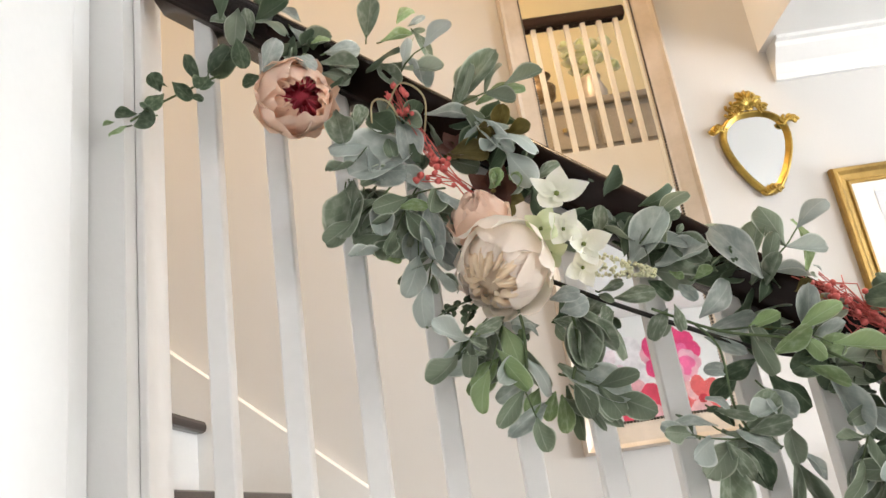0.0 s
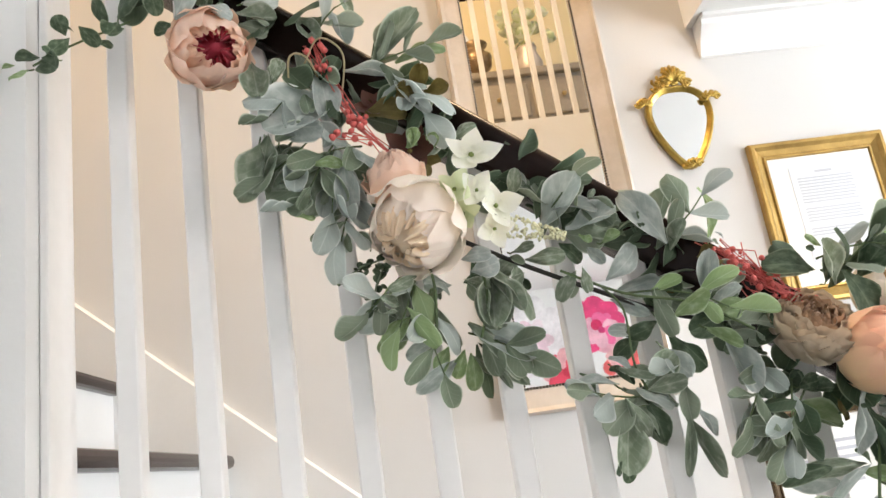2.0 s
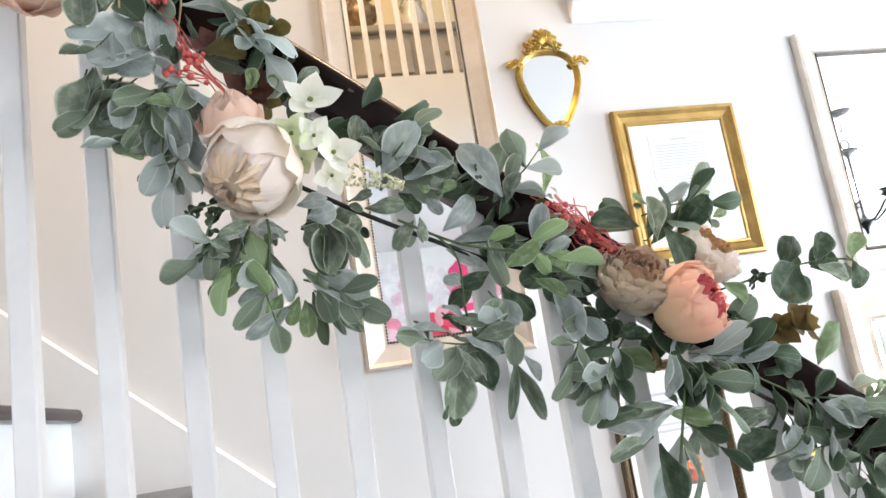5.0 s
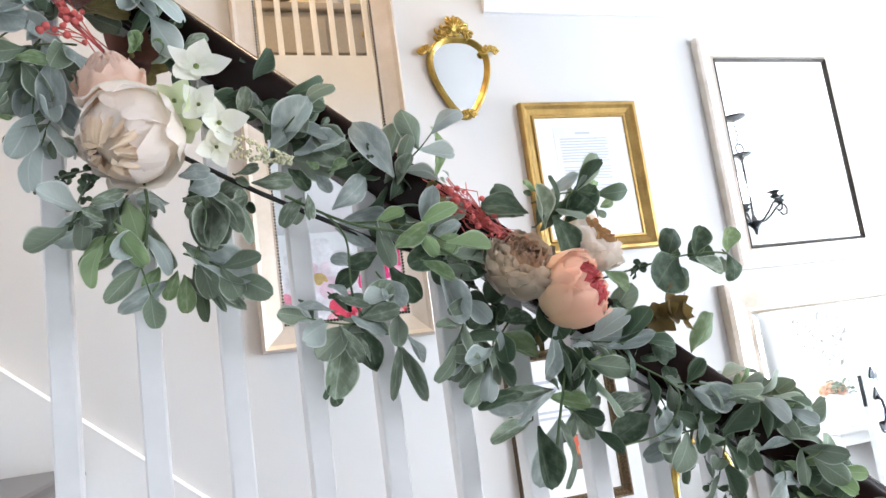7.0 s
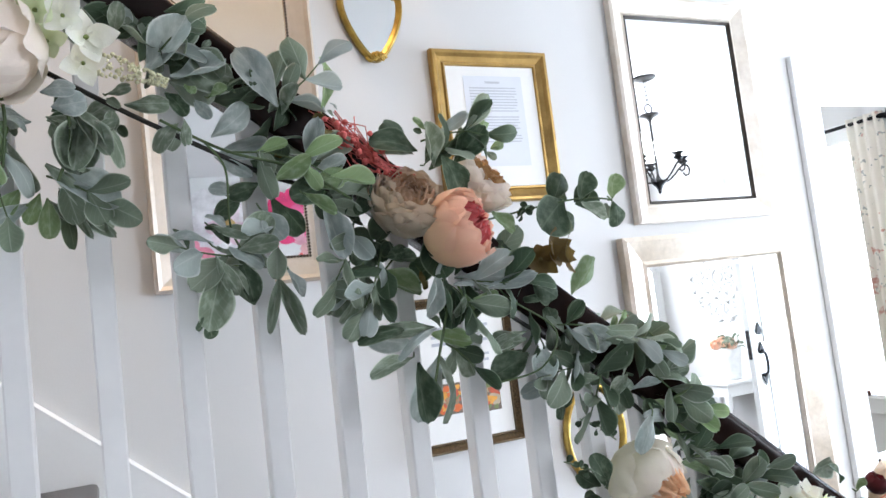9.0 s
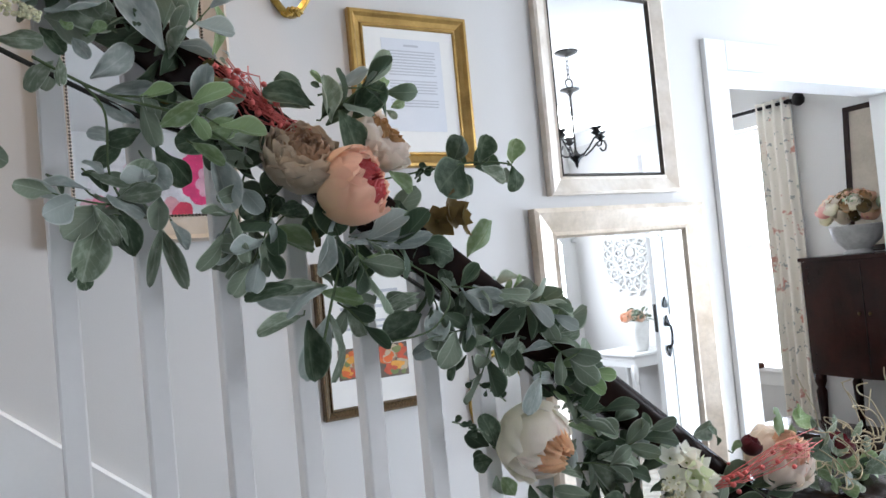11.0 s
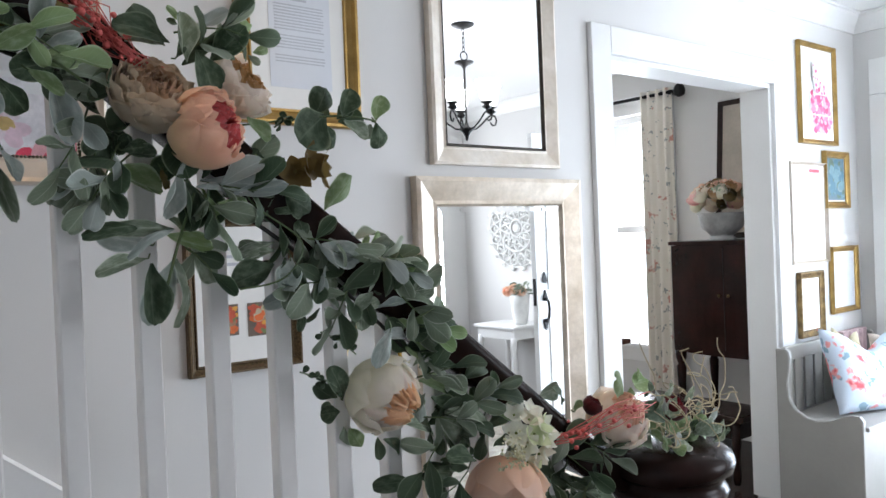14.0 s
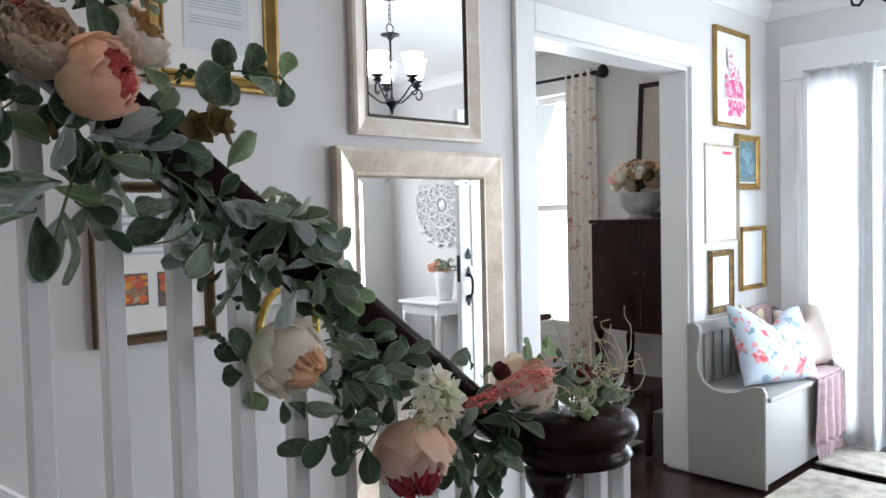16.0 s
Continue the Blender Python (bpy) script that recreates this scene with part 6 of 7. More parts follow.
leaf(DEEP, (0.134, -1.099, 0.995), (0.095, -1.110, 0.974), 0.60, -14)
leaf(DEEP, (0.432, -1.138, 1.033), (0.364, -1.147, 1.064), 0.50, 9)
leaf(DEEP, (0.523, -1.123, 0.989), (0.544, -1.140, 1.007), 0.50, 30)
leaf(FRESH, (0.380, -1.132, 1.023), (0.395, -1.154, 1.003), 0.60, -9)
leaf(SAGE, (0.328, -1.137, 1.022), (0.389, -1.132, 1.001), 0.50, -1)
leaf(SAGE, (0.434, -1.135, 0.995), (0.474, -1.150, 0.981), 0.50, -31)
leaf(FRESH, (0.492, -1.137, 0.991), (0.550, -1.131, 0.969), 0.70, 40)
leaf(DUSTY, (0.421, -1.125, 1.082), (0.441, -1.120, 1.035), 0.40, -32)
leaf(SAGE, (0.475, -1.129, 1.062), (0.431, -1.139, 1.033), 0.50, 29)
leaf(FRESH, (0.520, -1.133, 1.004), (0.572, -1.135, 0.982), 0.60, 14)
leaf(DEEP, (0.388, -1.127, 1.057), (0.340, -1.135, 1.037), 0.60, -9)
leaf(SAGE, (0.591, -1.123, 0.969), (0.625, -1.120, 0.996), 0.50, 37)
leaf(FRESH, (0.387, -1.137, 1.106), (0.342, -1.136, 1.104), 0.80, 13)

# broad leaves at the front
leaf(SAGE, (-0.359, -1.090, 1.567), (-0.375, -1.110, 1.617), 0.50, 10)
leaf(SAGE, (-0.331, -1.090, 1.572), (-0.295, -1.110, 1.610), 0.60, -8)
leaf(DEEP, (-0.377, -1.090, 1.587), (-0.436, -1.110, 1.600), 0.50, 5)
leaf(DUSTY, (-0.349, -1.090, 1.435), (-0.252, -1.110, 1.427), 0.25, 20)
leaf(DUSTY, (-0.876, -1.096, 1.854), (-0.955, -1.116, 1.811), 0.78, 6)
leaf(SAGE, (-0.900, -1.096, 1.781), (-0.921, -1.116, 1.719), 0.72, -8)
leaf(SAGE, (-0.954, -1.096, 1.819), (-0.970, -1.116, 1.736), 0.50, 10)
leaf(SAGE, (-0.944, -1.096, 1.802), (-0.949, -1.116, 1.746), 0.50, -30)
leaf(DUSTY, (-0.882, -1.096, 1.799), (-0.868, -1.116, 1.704), 0.30, 25)
leaf(DUSTY, (-0.893, -1.096, 1.889), (-0.881, -1.116, 1.827), 0.50, -20)
leaf(SAGE, (-0.831, -1.096, 1.890), (-0.769, -1.116, 1.944), 0.36, 10)
leaf(FRESH, (-0.802, -1.096, 1.891), (-0.750, -1.116, 1.908), 0.40, -10)
leaf(SAGE, (-0.643, -1.096, 1.670), (-0.588, -1.116, 1.669), 0.72, 12)
leaf(SAGE, (-0.669, -1.096, 1.673), (-0.624, -1.116, 1.722), 0.55, -15)
leaf(DUSTY, (-0.810, -1.096, 1.879), (-0.769, -1.116, 1.808), 0.22, 25)
leaf(BRONZE, (-0.784, -1.096, 1.850), (-0.772, -1.116, 1.876), 0.60, 0)
leaf(BRONZE, (-0.778, -1.096, 1.849), (-0.746, -1.116, 1.838), 0.60, 10)
leaf(BRONZE, (-0.848, -1.096, 1.830), (-0.800, -1.116, 1.824), 0.70, -10)
leaf(BRONZE, (-0.815, -1.096, 1.836), (-0.781, -1.116, 1.850), 0.80, 15)
leaf(FRESH, (-0.803, -1.096, 1.784), (-0.785, -1.116, 1.795), 0.70, 0)
leaf(FRESH, (-0.777, -1.096, 1.781), (-0.766, -1.116, 1.788), 0.70, 12)
leaf(SAGE, (-0.751, -1.096, 1.786), (-0.730, -1.116, 1.796), 0.50, 8)
leaf(SAGE, (-0.696, -1.096, 1.711), (-0.690, -1.116, 1.736), 0.50, 0)
leaf(SAGE, (-0.731, -1.096, 1.632), (-0.741, -1.116, 1.565), 0.50, 6)
leaf(SAGE, (-0.762, -1.096, 1.571), (-0.704, -1.116, 1.528), 0.50, -6)
leaf(DEEP, (-0.409, -1.096, 1.344), (-0.417, -1.116, 1.277), 0.44, 0)
leaf(DUSTY, (-0.190, -1.096, 1.364), (-0.163, -1.116, 1.342), 0.75, 0)


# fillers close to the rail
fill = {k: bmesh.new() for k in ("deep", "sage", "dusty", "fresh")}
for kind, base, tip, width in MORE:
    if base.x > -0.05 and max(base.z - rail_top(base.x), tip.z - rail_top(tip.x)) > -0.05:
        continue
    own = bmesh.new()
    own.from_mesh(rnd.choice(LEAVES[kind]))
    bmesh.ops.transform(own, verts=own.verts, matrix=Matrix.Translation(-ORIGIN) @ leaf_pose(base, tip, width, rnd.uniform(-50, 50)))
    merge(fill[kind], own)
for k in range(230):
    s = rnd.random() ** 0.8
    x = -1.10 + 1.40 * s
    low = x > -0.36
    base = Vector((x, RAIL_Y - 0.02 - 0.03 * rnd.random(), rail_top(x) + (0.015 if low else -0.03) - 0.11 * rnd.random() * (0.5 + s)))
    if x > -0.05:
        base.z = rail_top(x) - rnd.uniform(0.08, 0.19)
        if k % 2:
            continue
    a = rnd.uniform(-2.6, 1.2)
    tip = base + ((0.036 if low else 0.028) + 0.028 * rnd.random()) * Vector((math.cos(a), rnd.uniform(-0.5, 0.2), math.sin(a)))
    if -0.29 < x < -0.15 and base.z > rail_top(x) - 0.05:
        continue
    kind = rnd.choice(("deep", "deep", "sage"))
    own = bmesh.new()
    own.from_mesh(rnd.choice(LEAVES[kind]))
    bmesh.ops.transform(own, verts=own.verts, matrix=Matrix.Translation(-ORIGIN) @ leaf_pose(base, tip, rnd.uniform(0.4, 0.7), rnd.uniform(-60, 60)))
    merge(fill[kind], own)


# leafy sprigs: a stalk with leaves in pairs and one at its end
srn = random.Random(77)


def sprig(kind, foot, tip):
    a, b = Vector(foot), Vector(tip)
    d = b - a
    span = d.length
    side = Vector((d.z, 0, -d.x)).normalized()
    bow = side * srn.uniform(-0.10, 0.10) * span + Vector((0, -0.10 * span, 0))
    line = [a + d * u + bow * math.sin(math.pi * u) for u in (0.0, 0.3, 0.6, 0.85)]
    part("stalk", tube([p - ORIGIN for p in line], 0.0013, 5, None, 0.6), STEM, garland, smooth=True)
    n = 1 if span < 0.06 else 2
    for k in range(n):
        u = 0.22 + 0.7 * k / n
        p = a + d * u + bow * math.sin(math.pi * u)
        for sgn in (-1, 1):
            size = srn.uniform(0.034, 0.056) * (1.0 if span > 0.045 else 0.8)
            if srn.random() < 0.15:
                continue
            ang = radians(srn.uniform(28, 62))
            way = (d.normalized() * math.cos(ang) + side * sgn * math.sin(ang) + Vector((0, srn.uniform(-0.5, 0.25), srn.uniform(-0.15, 0.1)))).normalized()
            put_leaf(kind, p, p + size * way)
    put_leaf(kind, line[-1], line[-1] + srn.uniform(0.040, 0.052) * (d.normalized() + Vector((0, srn.uniform(-0.4, 0.2), 0))).normalized())


def put_leaf(kind, p, q):
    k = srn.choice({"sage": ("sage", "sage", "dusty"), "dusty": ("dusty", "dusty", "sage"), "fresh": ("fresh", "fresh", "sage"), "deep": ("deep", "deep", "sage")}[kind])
    # past here half the leaves go darker, partly as shade put into colour
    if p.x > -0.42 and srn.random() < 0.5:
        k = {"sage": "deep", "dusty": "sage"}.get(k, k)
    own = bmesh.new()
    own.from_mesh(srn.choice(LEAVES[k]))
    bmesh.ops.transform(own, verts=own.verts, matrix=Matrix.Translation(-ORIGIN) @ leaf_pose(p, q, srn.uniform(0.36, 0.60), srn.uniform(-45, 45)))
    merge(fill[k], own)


sprig("dusty", (-0.895, -1.088, 1.879), (-0.953, -1.112, 1.825))
sprig("dusty", (-0.879, -1.088, 1.841), (-0.971, -1.112, 1.754))
sprig("sage", (-0.876, -1.088, 1.812), (-0.918, -1.112, 1.734))
sprig("sage", (-0.866, -1.088, 1.784), (-0.892, -1.112, 1.699))
sprig("dusty", (-0.883, -1.088, 1.752), (-0.931, -1.112, 1.723))
sprig("sage", (-0.858, -1.088, 1.748), (-0.889, -1.112, 1.667))
sprig("dusty", (-0.852, -1.088, 1.796), (-0.902, -1.112, 1.778))
sprig("sage", (-0.841, -1.088, 1.894), (-0.754, -1.112, 1.906))
sprig("dusty", (-0.809, -1.088, 1.883), (-0.774, -1.112, 1.809))
sprig("dusty", (-0.888, -1.088, 1.945), (-0.844, -1.112, 1.969))
sprig("sage", (-0.821, -1.088, 1.646), (-0.874, -1.112, 1.593))
sprig("fresh", (-0.809, -1.088, 1.644), (-0.842, -1.112, 1.571))
sprig("sage", (-0.800, -1.088, 1.618), (-0.793, -1.112, 1.512))
sprig("sage", (-0.765, -1.088, 1.570), (-0.709, -1.112, 1.529))
sprig("sage", (-0.665, -1.088, 1.683), (-0.631, -1.112, 1.717))
sprig("dusty", (-0.547, -1.088, 1.635), (-0.484, -1.112, 1.691))
sprig("fresh", (-0.595, -1.088, 1.590), (-0.477, -1.112, 1.544))
sprig("sage", (-0.553, -1.088, 1.522), (-0.560, -1.112, 1.479))
sprig("dusty", (-0.588, -1.088, 1.479), (-0.663, -1.112, 1.494))
sprig("sage", (-0.463, -1.088, 1.510), (-0.506, -1.112, 1.432))
sprig("sage", (-0.434, -1.088, 1.475), (-0.466, -1.112, 1.404))
sprig("deep", (-0.422, -1.088, 1.463), (-0.476, -1.112, 1.399))
sprig("sage", (-0.369, -1.088, 1.437), (-0.336, -1.112, 1.374))
sprig("sage", (-0.369, -1.088, 1.360), (-0.345, -1.112, 1.325))
sprig("dusty", (-0.348, -1.088, 1.435), (-0.258, -1.112, 1.422))
sprig("sage", (-0.223, -1.088, 1.365), (-0.163, -1.112, 1.350))
sprig("dusty", (-0.151, -1.088, 1.356), (-0.091, -1.112, 1.333))
sprig("sage", (-0.371, -1.088, 1.599), (-0.285, -1.112, 1.595))
sprig("deep", (-0.188, -1.088, 1.308), (-0.260, -1.112, 1.306))
sprig("fresh", (-0.090, -1.088, 1.242), (-0.024, -1.112, 1.229))
sprig("sage", (-0.057, -1.088, 1.169), (-0.006, -1.112, 1.180))
sprig("sage", (-0.050, -1.088, 1.113), (0.020, -1.112, 1.088))
sprig("deep", (-0.022, -1.088, 1.076), (-0.079, -1.112, 1.039))
sprig("sage", (0.020, -1.088, 1.117), (0.076, -1.112, 1.145))
sprig("deep", (0.222, -1.088, 0.965), (0.275, -1.112, 0.930))
sprig("sage", (-0.121, -1.088, 1.341), (-0.076, -1.112, 1.309))
sprig("deep", (0.037, -1.088, 1.040), (-0.043, -1.112, 1.007))
sprig("sage", (-0.158, -1.088, 1.305), (-0.205, -1.112, 1.246))
sprig("dusty", (-0.090, -1.088, 1.295), (-0.054, -1.112, 1.248))
sprig("sage", (-0.352, -1.088, 1.582), (-0.319, -1.112, 1.610))
sprig("deep", (0.212, -1.100, 1.015), (0.244, -1.130, 0.978))
sprig("deep", (0.252, -1.100, 1.025), (0.299, -1.130, 0.984))
sprig("deep", (0.185, -1.100, 0.985), (0.130, -1.130, 0.952))
sprig("deep", (0.291, -1.100, 0.990), (0.216, -1.130, 0.948))
LEAF_MATS = dict((SAGE, DUSTY, FRESH, DEEP))
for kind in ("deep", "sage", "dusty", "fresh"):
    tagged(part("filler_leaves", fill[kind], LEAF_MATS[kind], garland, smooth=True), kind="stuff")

WIRE = mat("dark_vine", (0.022, 0.020, 0.015), 0.7, var=0.2, scale=30)
for pts in TWIGS:
    part("petiole", tube([p - ORIGIN for p in pts], 0.0010, 5), STEM, garland)


def vine(points, radius, material, name="vine"):
    pts = [Vector(p) - ORIGIN for p in points]
    fine = []
    for i in range(len(pts) - 1):
        p0, p1, p2, p3 = pts[max(0, i - 1)], pts[i], pts[i + 1], pts[min(len(pts) - 1, i + 2)]
        for k in range(6):
            u = k / 6
            fine.append(0.5 * ((2 * p1) + (p2 - p0) * u + (2 * p0 - 5 * p1 + 4 * p2 - p3) * u * u + (3 * p1 - p0 - 3 * p2 + p3) * u ** 3))
    fine.append(pts[-1])
    return part(name, tube(fine, radius, 6), material, garland, smooth=True)


vine([(-0.80, RAIL_Y - 0.03, 1.70), (-0.704, -1.09, 1.640), (-0.62, -1.092, 1.595), (-0.545, -1.09, 1.560), (-0.46, RAIL_Y - 0.03, 1.54)], 0.0026, WIRE)
vine([(-0.30, RAIL_Y - 0.03, 1.40), (-0.18, RAIL_Y - 0.035, 1.31), (-0.06, RAIL_Y - 0.03, 1.20)], 0.0026, WIRE)
vine([(-0.62, -1.10, 1.60), (-0.60, -1.10, 1.57), (-0.60, -1.10, 1.51), (-0.585, -1.10, 1.47)], 0.0012, STEM)
vine([(-0.66, -1.105, 1.62), (-0.60, -1.115, 1.585), (-0.53, -1.115, 1.565), (-0.47, -1.11, 1.53)], 0.0015, STEM)
vine([(-0.745, -1.10, 1.66), (-0.742, -1.11, 1.60), (-0.755, -1.11, 1.56)], 0.0016, STEM)
vine([(-0.80, -1.10, 1.66), (-0.795, -1.11, 1.62), (-0.80, -1.11, 1.57)], 0.0016, STEM)
vine([(-0.30, -1.10, 1.42), (-0.29, -1.115, 1.40), (-0.245, -1.13, 1.36), (-0.27, -1.13, 1.32), (-0.32, -1.12, 1.31)], 0.0012, STEM)
vine([(-0.36, -1.10, 1.42), (-0.385, -1.11, 1.36), (-0.40, -1.11, 1.31)], 0.0016, STEM)
vine([(-0.30, RAIL_Y - 0.04, 1.50), (-0.20, RAIL_Y - 0.042, 1.516), (-0.15, RAIL_Y - 0.045, 1.520), (-0.113, RAIL_Y - 0.047, 1.516)], 0.0012, STEM)
vine([(-1.10, -1.09, 1.985), (-1.17, -1.09, 1.96), (-1.21, -1.09, 1.94)], 0.0014, STEM)


def petal_mesh(name, reach, half, ruffle, seed, material, flare=0.0, nu=8, nv=9):
    """A cupped petal on a ball of radius one about the z axis, rising from the stalk."""
    rn = random.Random(seed)
    ph, ph2 = rn.random() * 6, rn.random() * 6
    bm = bmesh.new()
    rows = []
    for i in range(nv + 1):
        v = i / nv
        th = radians(12 + (reach - 12) * v)
        row = []
        for j in range(nu + 1):
            u = 2 * j / nu - 1
            wide = radians(half) * (0.35 + 0.65 * math.sin(math.pi * (0.12 + 0.62 * v))) * (1 - 0.30 * v ** 6)
            ph_u = u * wide
            t2 = th - radians(11) * v * v * u * u + radians(4) * v ** 3 * math.sin(5 * u + ph)
            r = 1 + flare * v ** 3 + ruffle * v * v * math.sin(6 * u + ph2) + 0.04 * (u * u) * v
            row.append(bm.verts.new((r * math.sin(t2) * math.cos(ph_u), r * math.sin(t2) * math.sin(ph_u), -r * math.cos(t2))))
        rows.append(row)
    for a, b in zip(rows, rows[1:]):
        for j in range(nu):
            bm.faces.new((a[j], a[j + 1], b[j + 1], b[j]))
    return mesh_from(name, bm, material, True)


def petal_material(name, low, high, spread=0.06):
    """Silk petal: one colour at the foot, another at the lip, with fine veins."""
    m = bpy.data.materials.new(name)
    m.use_nodes = True
    nt = m.node_tree
    b = nt.nodes["Principled BSDF"]
    b.inputs["Roughness"].default_value = 0.7
    b.inputs["Sheen Weight"].default_value, b.inputs["Sheen Roughness"].default_value = 0.35, 0.5
    tc = nt.nodes.new("ShaderNodeTexCoord")
    sp = nt.nodes.new("ShaderNodeSeparateXYZ")
    nt.links.new(tc.outputs["Object"], sp.inputs[0])
    ns = nt.nodes.new("ShaderNodeTexNoise")
    ns.inputs["Scale"].default_value, ns.inputs["Detail"].default_value = 2.2, 5
    nt.links.new(tc.outputs["Object"], ns.inputs["Vector"])
    ad = nt.nodes.new("ShaderNodeMath")
    ad.operation = "MULTIPLY_ADD"
    ad.inputs[1].default_value = 1.3
    nt.links.new(ns.outputs["Fac"], ad.inputs[0])
    nt.links.new(sp.outputs["Z"], ad.inputs[2])
    mr = nt.nodes.new("ShaderNodeMapRange")
    mr.inputs["From Min"].default_value, mr.inputs["From Max"].default_value = -0.35, 1.35
    nt.links.new(ad.outputs[0], mr.inputs["Value"])
    mix = nt.nodes.new("ShaderNodeMix")
    mix.data_type = "RGBA"
    mix.inputs["A"].default_value, mix.inputs["B"].default_value = (*low, 1), (*high, 1)
    nt.links.new(mr.outputs["Result"], mix.inputs["Factor"])
    info = nt.nodes.new("ShaderNodeObjectInfo")
    vm = nt.nodes.new("ShaderNodeMapRange")
    vm.inputs["To Min"].default_value, vm.inputs["To Max"].default_value = 1 - spread, 1 + spread
    nt.links.new(info.outputs["Random"], vm.inputs["Value"])
    hsv = nt.nodes.new("ShaderNodeHueSaturation")
    nt.links.new(vm.outputs["Result"], hsv.inputs["Value"])
    nt.links.new(mix.outputs["Result"], hsv.inputs["Color"])
    nt.links.new(hsv.outputs["Color"], b.inputs["Base Color"])
    wv = nt.nodes.new("ShaderNodeTexNoise")
    wv.inputs["Scale"].default_value = 14
    nt.links.new(tc.outputs["Object"], wv.inputs["Vector"])
    bp = nt.nodes.new("ShaderNodeBump")
    bp.inputs["Strength"].default_value, bp.inputs["Distance"].default_value = 0.3, 0.002
    nt.links.new(wv.outputs["Fac"], bp.inputs["Height"])
    nt.links.new(bp.outputs["Normal"], b.inputs["Normal"])
    tr = nt.nodes.new("ShaderNodeBsdfTranslucent")
    nt.links.new(hsv.outputs["Color"], tr.inputs["Color"])
    ms = nt.nodes.new("ShaderNodeMixShader")
    ms.inputs["Fac"].default_value = 0.42
    nt.links.new(b.outputs["BSDF"], ms.inputs[1])
    nt.links.new(tr.outputs["BSDF"], ms.inputs[2])
    nt.links.new(ms.outputs["Shader"], nt.nodes["Material Output"].inputs["Surface"])
    return m


def flower(name, label, at, radius, face, layers, parent=garland, origin=ORIGIN, squash=1.0, core=0.5, sink=0.16, rise=0.0, cut=0.8):
    """layers: (petals, radius, reach, half width, ruffle, flare, material), from the outside in."""
    axis = Vector(face).normalized()
    rot = axis.to_track_quat("Z", "Y").to_matrix().to_4x4()
    heart = bmesh.new()
    bmesh.ops.create_icosphere(heart, subdivisions=3, radius=core, matrix=Matrix.Translation((0, 0, sink)))
    for v in heart.verts:
        v.co += 0.12 * noise.noise(v.co * 7.0) * v.co.normalized()
    ob = part(name, heart, layers[-1][6], parent, label, smooth=True)
    ob.matrix_basis = Matrix.Translation(Vector(at) - origin) @ rot @ Matrix.Diagonal((radius, radius, radius * squash, 1))
    for i, (n, r, reach, half, ruffle, flare, material) in enumerate(layers):
        me = petal_mesh("petal", reach, half, ruffle, i * 7 + int(1000 * radius), material, flare)
        me2 = petal_mesh("petal", reach - 8, half * 0.9, ruffle * 1.4, i * 7 + 3, material, flare)
        for k in range(n):
            p = new("petal", me if k % 2 else me2)
            p.parent = ob
            a = 2 * math.pi * (k + 0.5 * (i % 2)) / n + rnd.uniform(-0.15, 0.15)
            q = r * rnd.uniform(0.95, 1.05)
            p.matrix_basis = Matrix.Translation((0, 0, rise * max(0.0, cut - r))) @ Matrix.Rotation(a, 4, "Z") @ Matrix.Rotation(radians(rnd.uniform(-5, 5)), 4, "Y") @ Matrix.Scale(q, 4)
    return ob


PEACH = petal_material("peach_petal", (0.96, 0.66, 0.45), (0.96, 0.74, 0.60))
CORAL = petal_material("coral_petal", (0.94, 0.5, 0.27), (0.95, 0.65, 0.48))
BLUSH = petal_material("blush_petal", (0.95, 0.74, 0.42), (0.94, 0.60, 0.44))
CREAM = petal_material("cream_petal", (0.98, 0.91, 0.76), (0.99, 0.89, 0.80))
IVORY = petal_material("ivory_petal", (0.9, 0.88, 0.66), (0.94, 0.88, 0.78))
APRI = petal_material("apricot_heart", (0.93, 0.46, 0.18), (0.95, 0.64, 0.38))
BUFF = petal_material("buff_heart", (0.97, 0.70, 0.44), (0.98, 0.82, 0.62))
WINE = petal_material("wine_heart", (0.26, 0.008, 0.026), (0.46, 0.03, 0.06))
BURG = petal_material("burgundy_petal", (0.07, 0.004, 0.010), (0.13, 0.007, 0.014))
ROSE = petal_material("rose_heart", (0.40, 0.03, 0.04), (0.60, 0.10, 0.10))
TAUPE = petal_material("taupe_petal", (0.72, 0.64, 0.48), (0.62, 0.50, 0.37))
TAUPED = petal_material("taupe_heart", (0.31, 0.165, 0.10), (0.50, 0.33, 0.21))
COPPER = petal_material("copper_petal", (0.70, 0.54, 0.34), (0.40, 0.20, 0.06))
OLIVE = petal_material("olive_petal", (0.13, 0.095, 0.02), (0.17, 0.11, 0.03))


def peony(label, at, r, face, outer, mid, heart, open_=40, skirt=True, deep=0.0):
    """A cupped ball of broad petals round an opening of that half angle, with a ruffled heart inside."""
    lip = 180 - open_
    layers = [(4, 1.06, lip - 38, 54, 0.06, 0.13, outer)] if skirt else []
    layers += [(4, 1.0, lip - 14, 60, 0.05, 0.07, outer), (4, 0.95, lip - 5, 58, 0.055, 0.05, outer), (5, 0.90, lip + 1, 48, 0.06, 0.03, mid), (5, 0.84, lip + 2, 42, 0.07, 0.02, mid)]
    layers += [(6, 0.80, 149, 30, 0.08, 0.0, heart), (6, 0.75, 156, 26, 0.12, 0.0, heart), (6, 0.71, 163, 30, 0.15, 0.0, heart), (5, 0.68, 169, 36, 0.15, 0.0, heart)]
    return flower("peony", label, at, r, face, layers, core=0.50, sink=0.40 - 1.5 * deep, rise=2.8 - 11.0 * deep, cut=0.82)


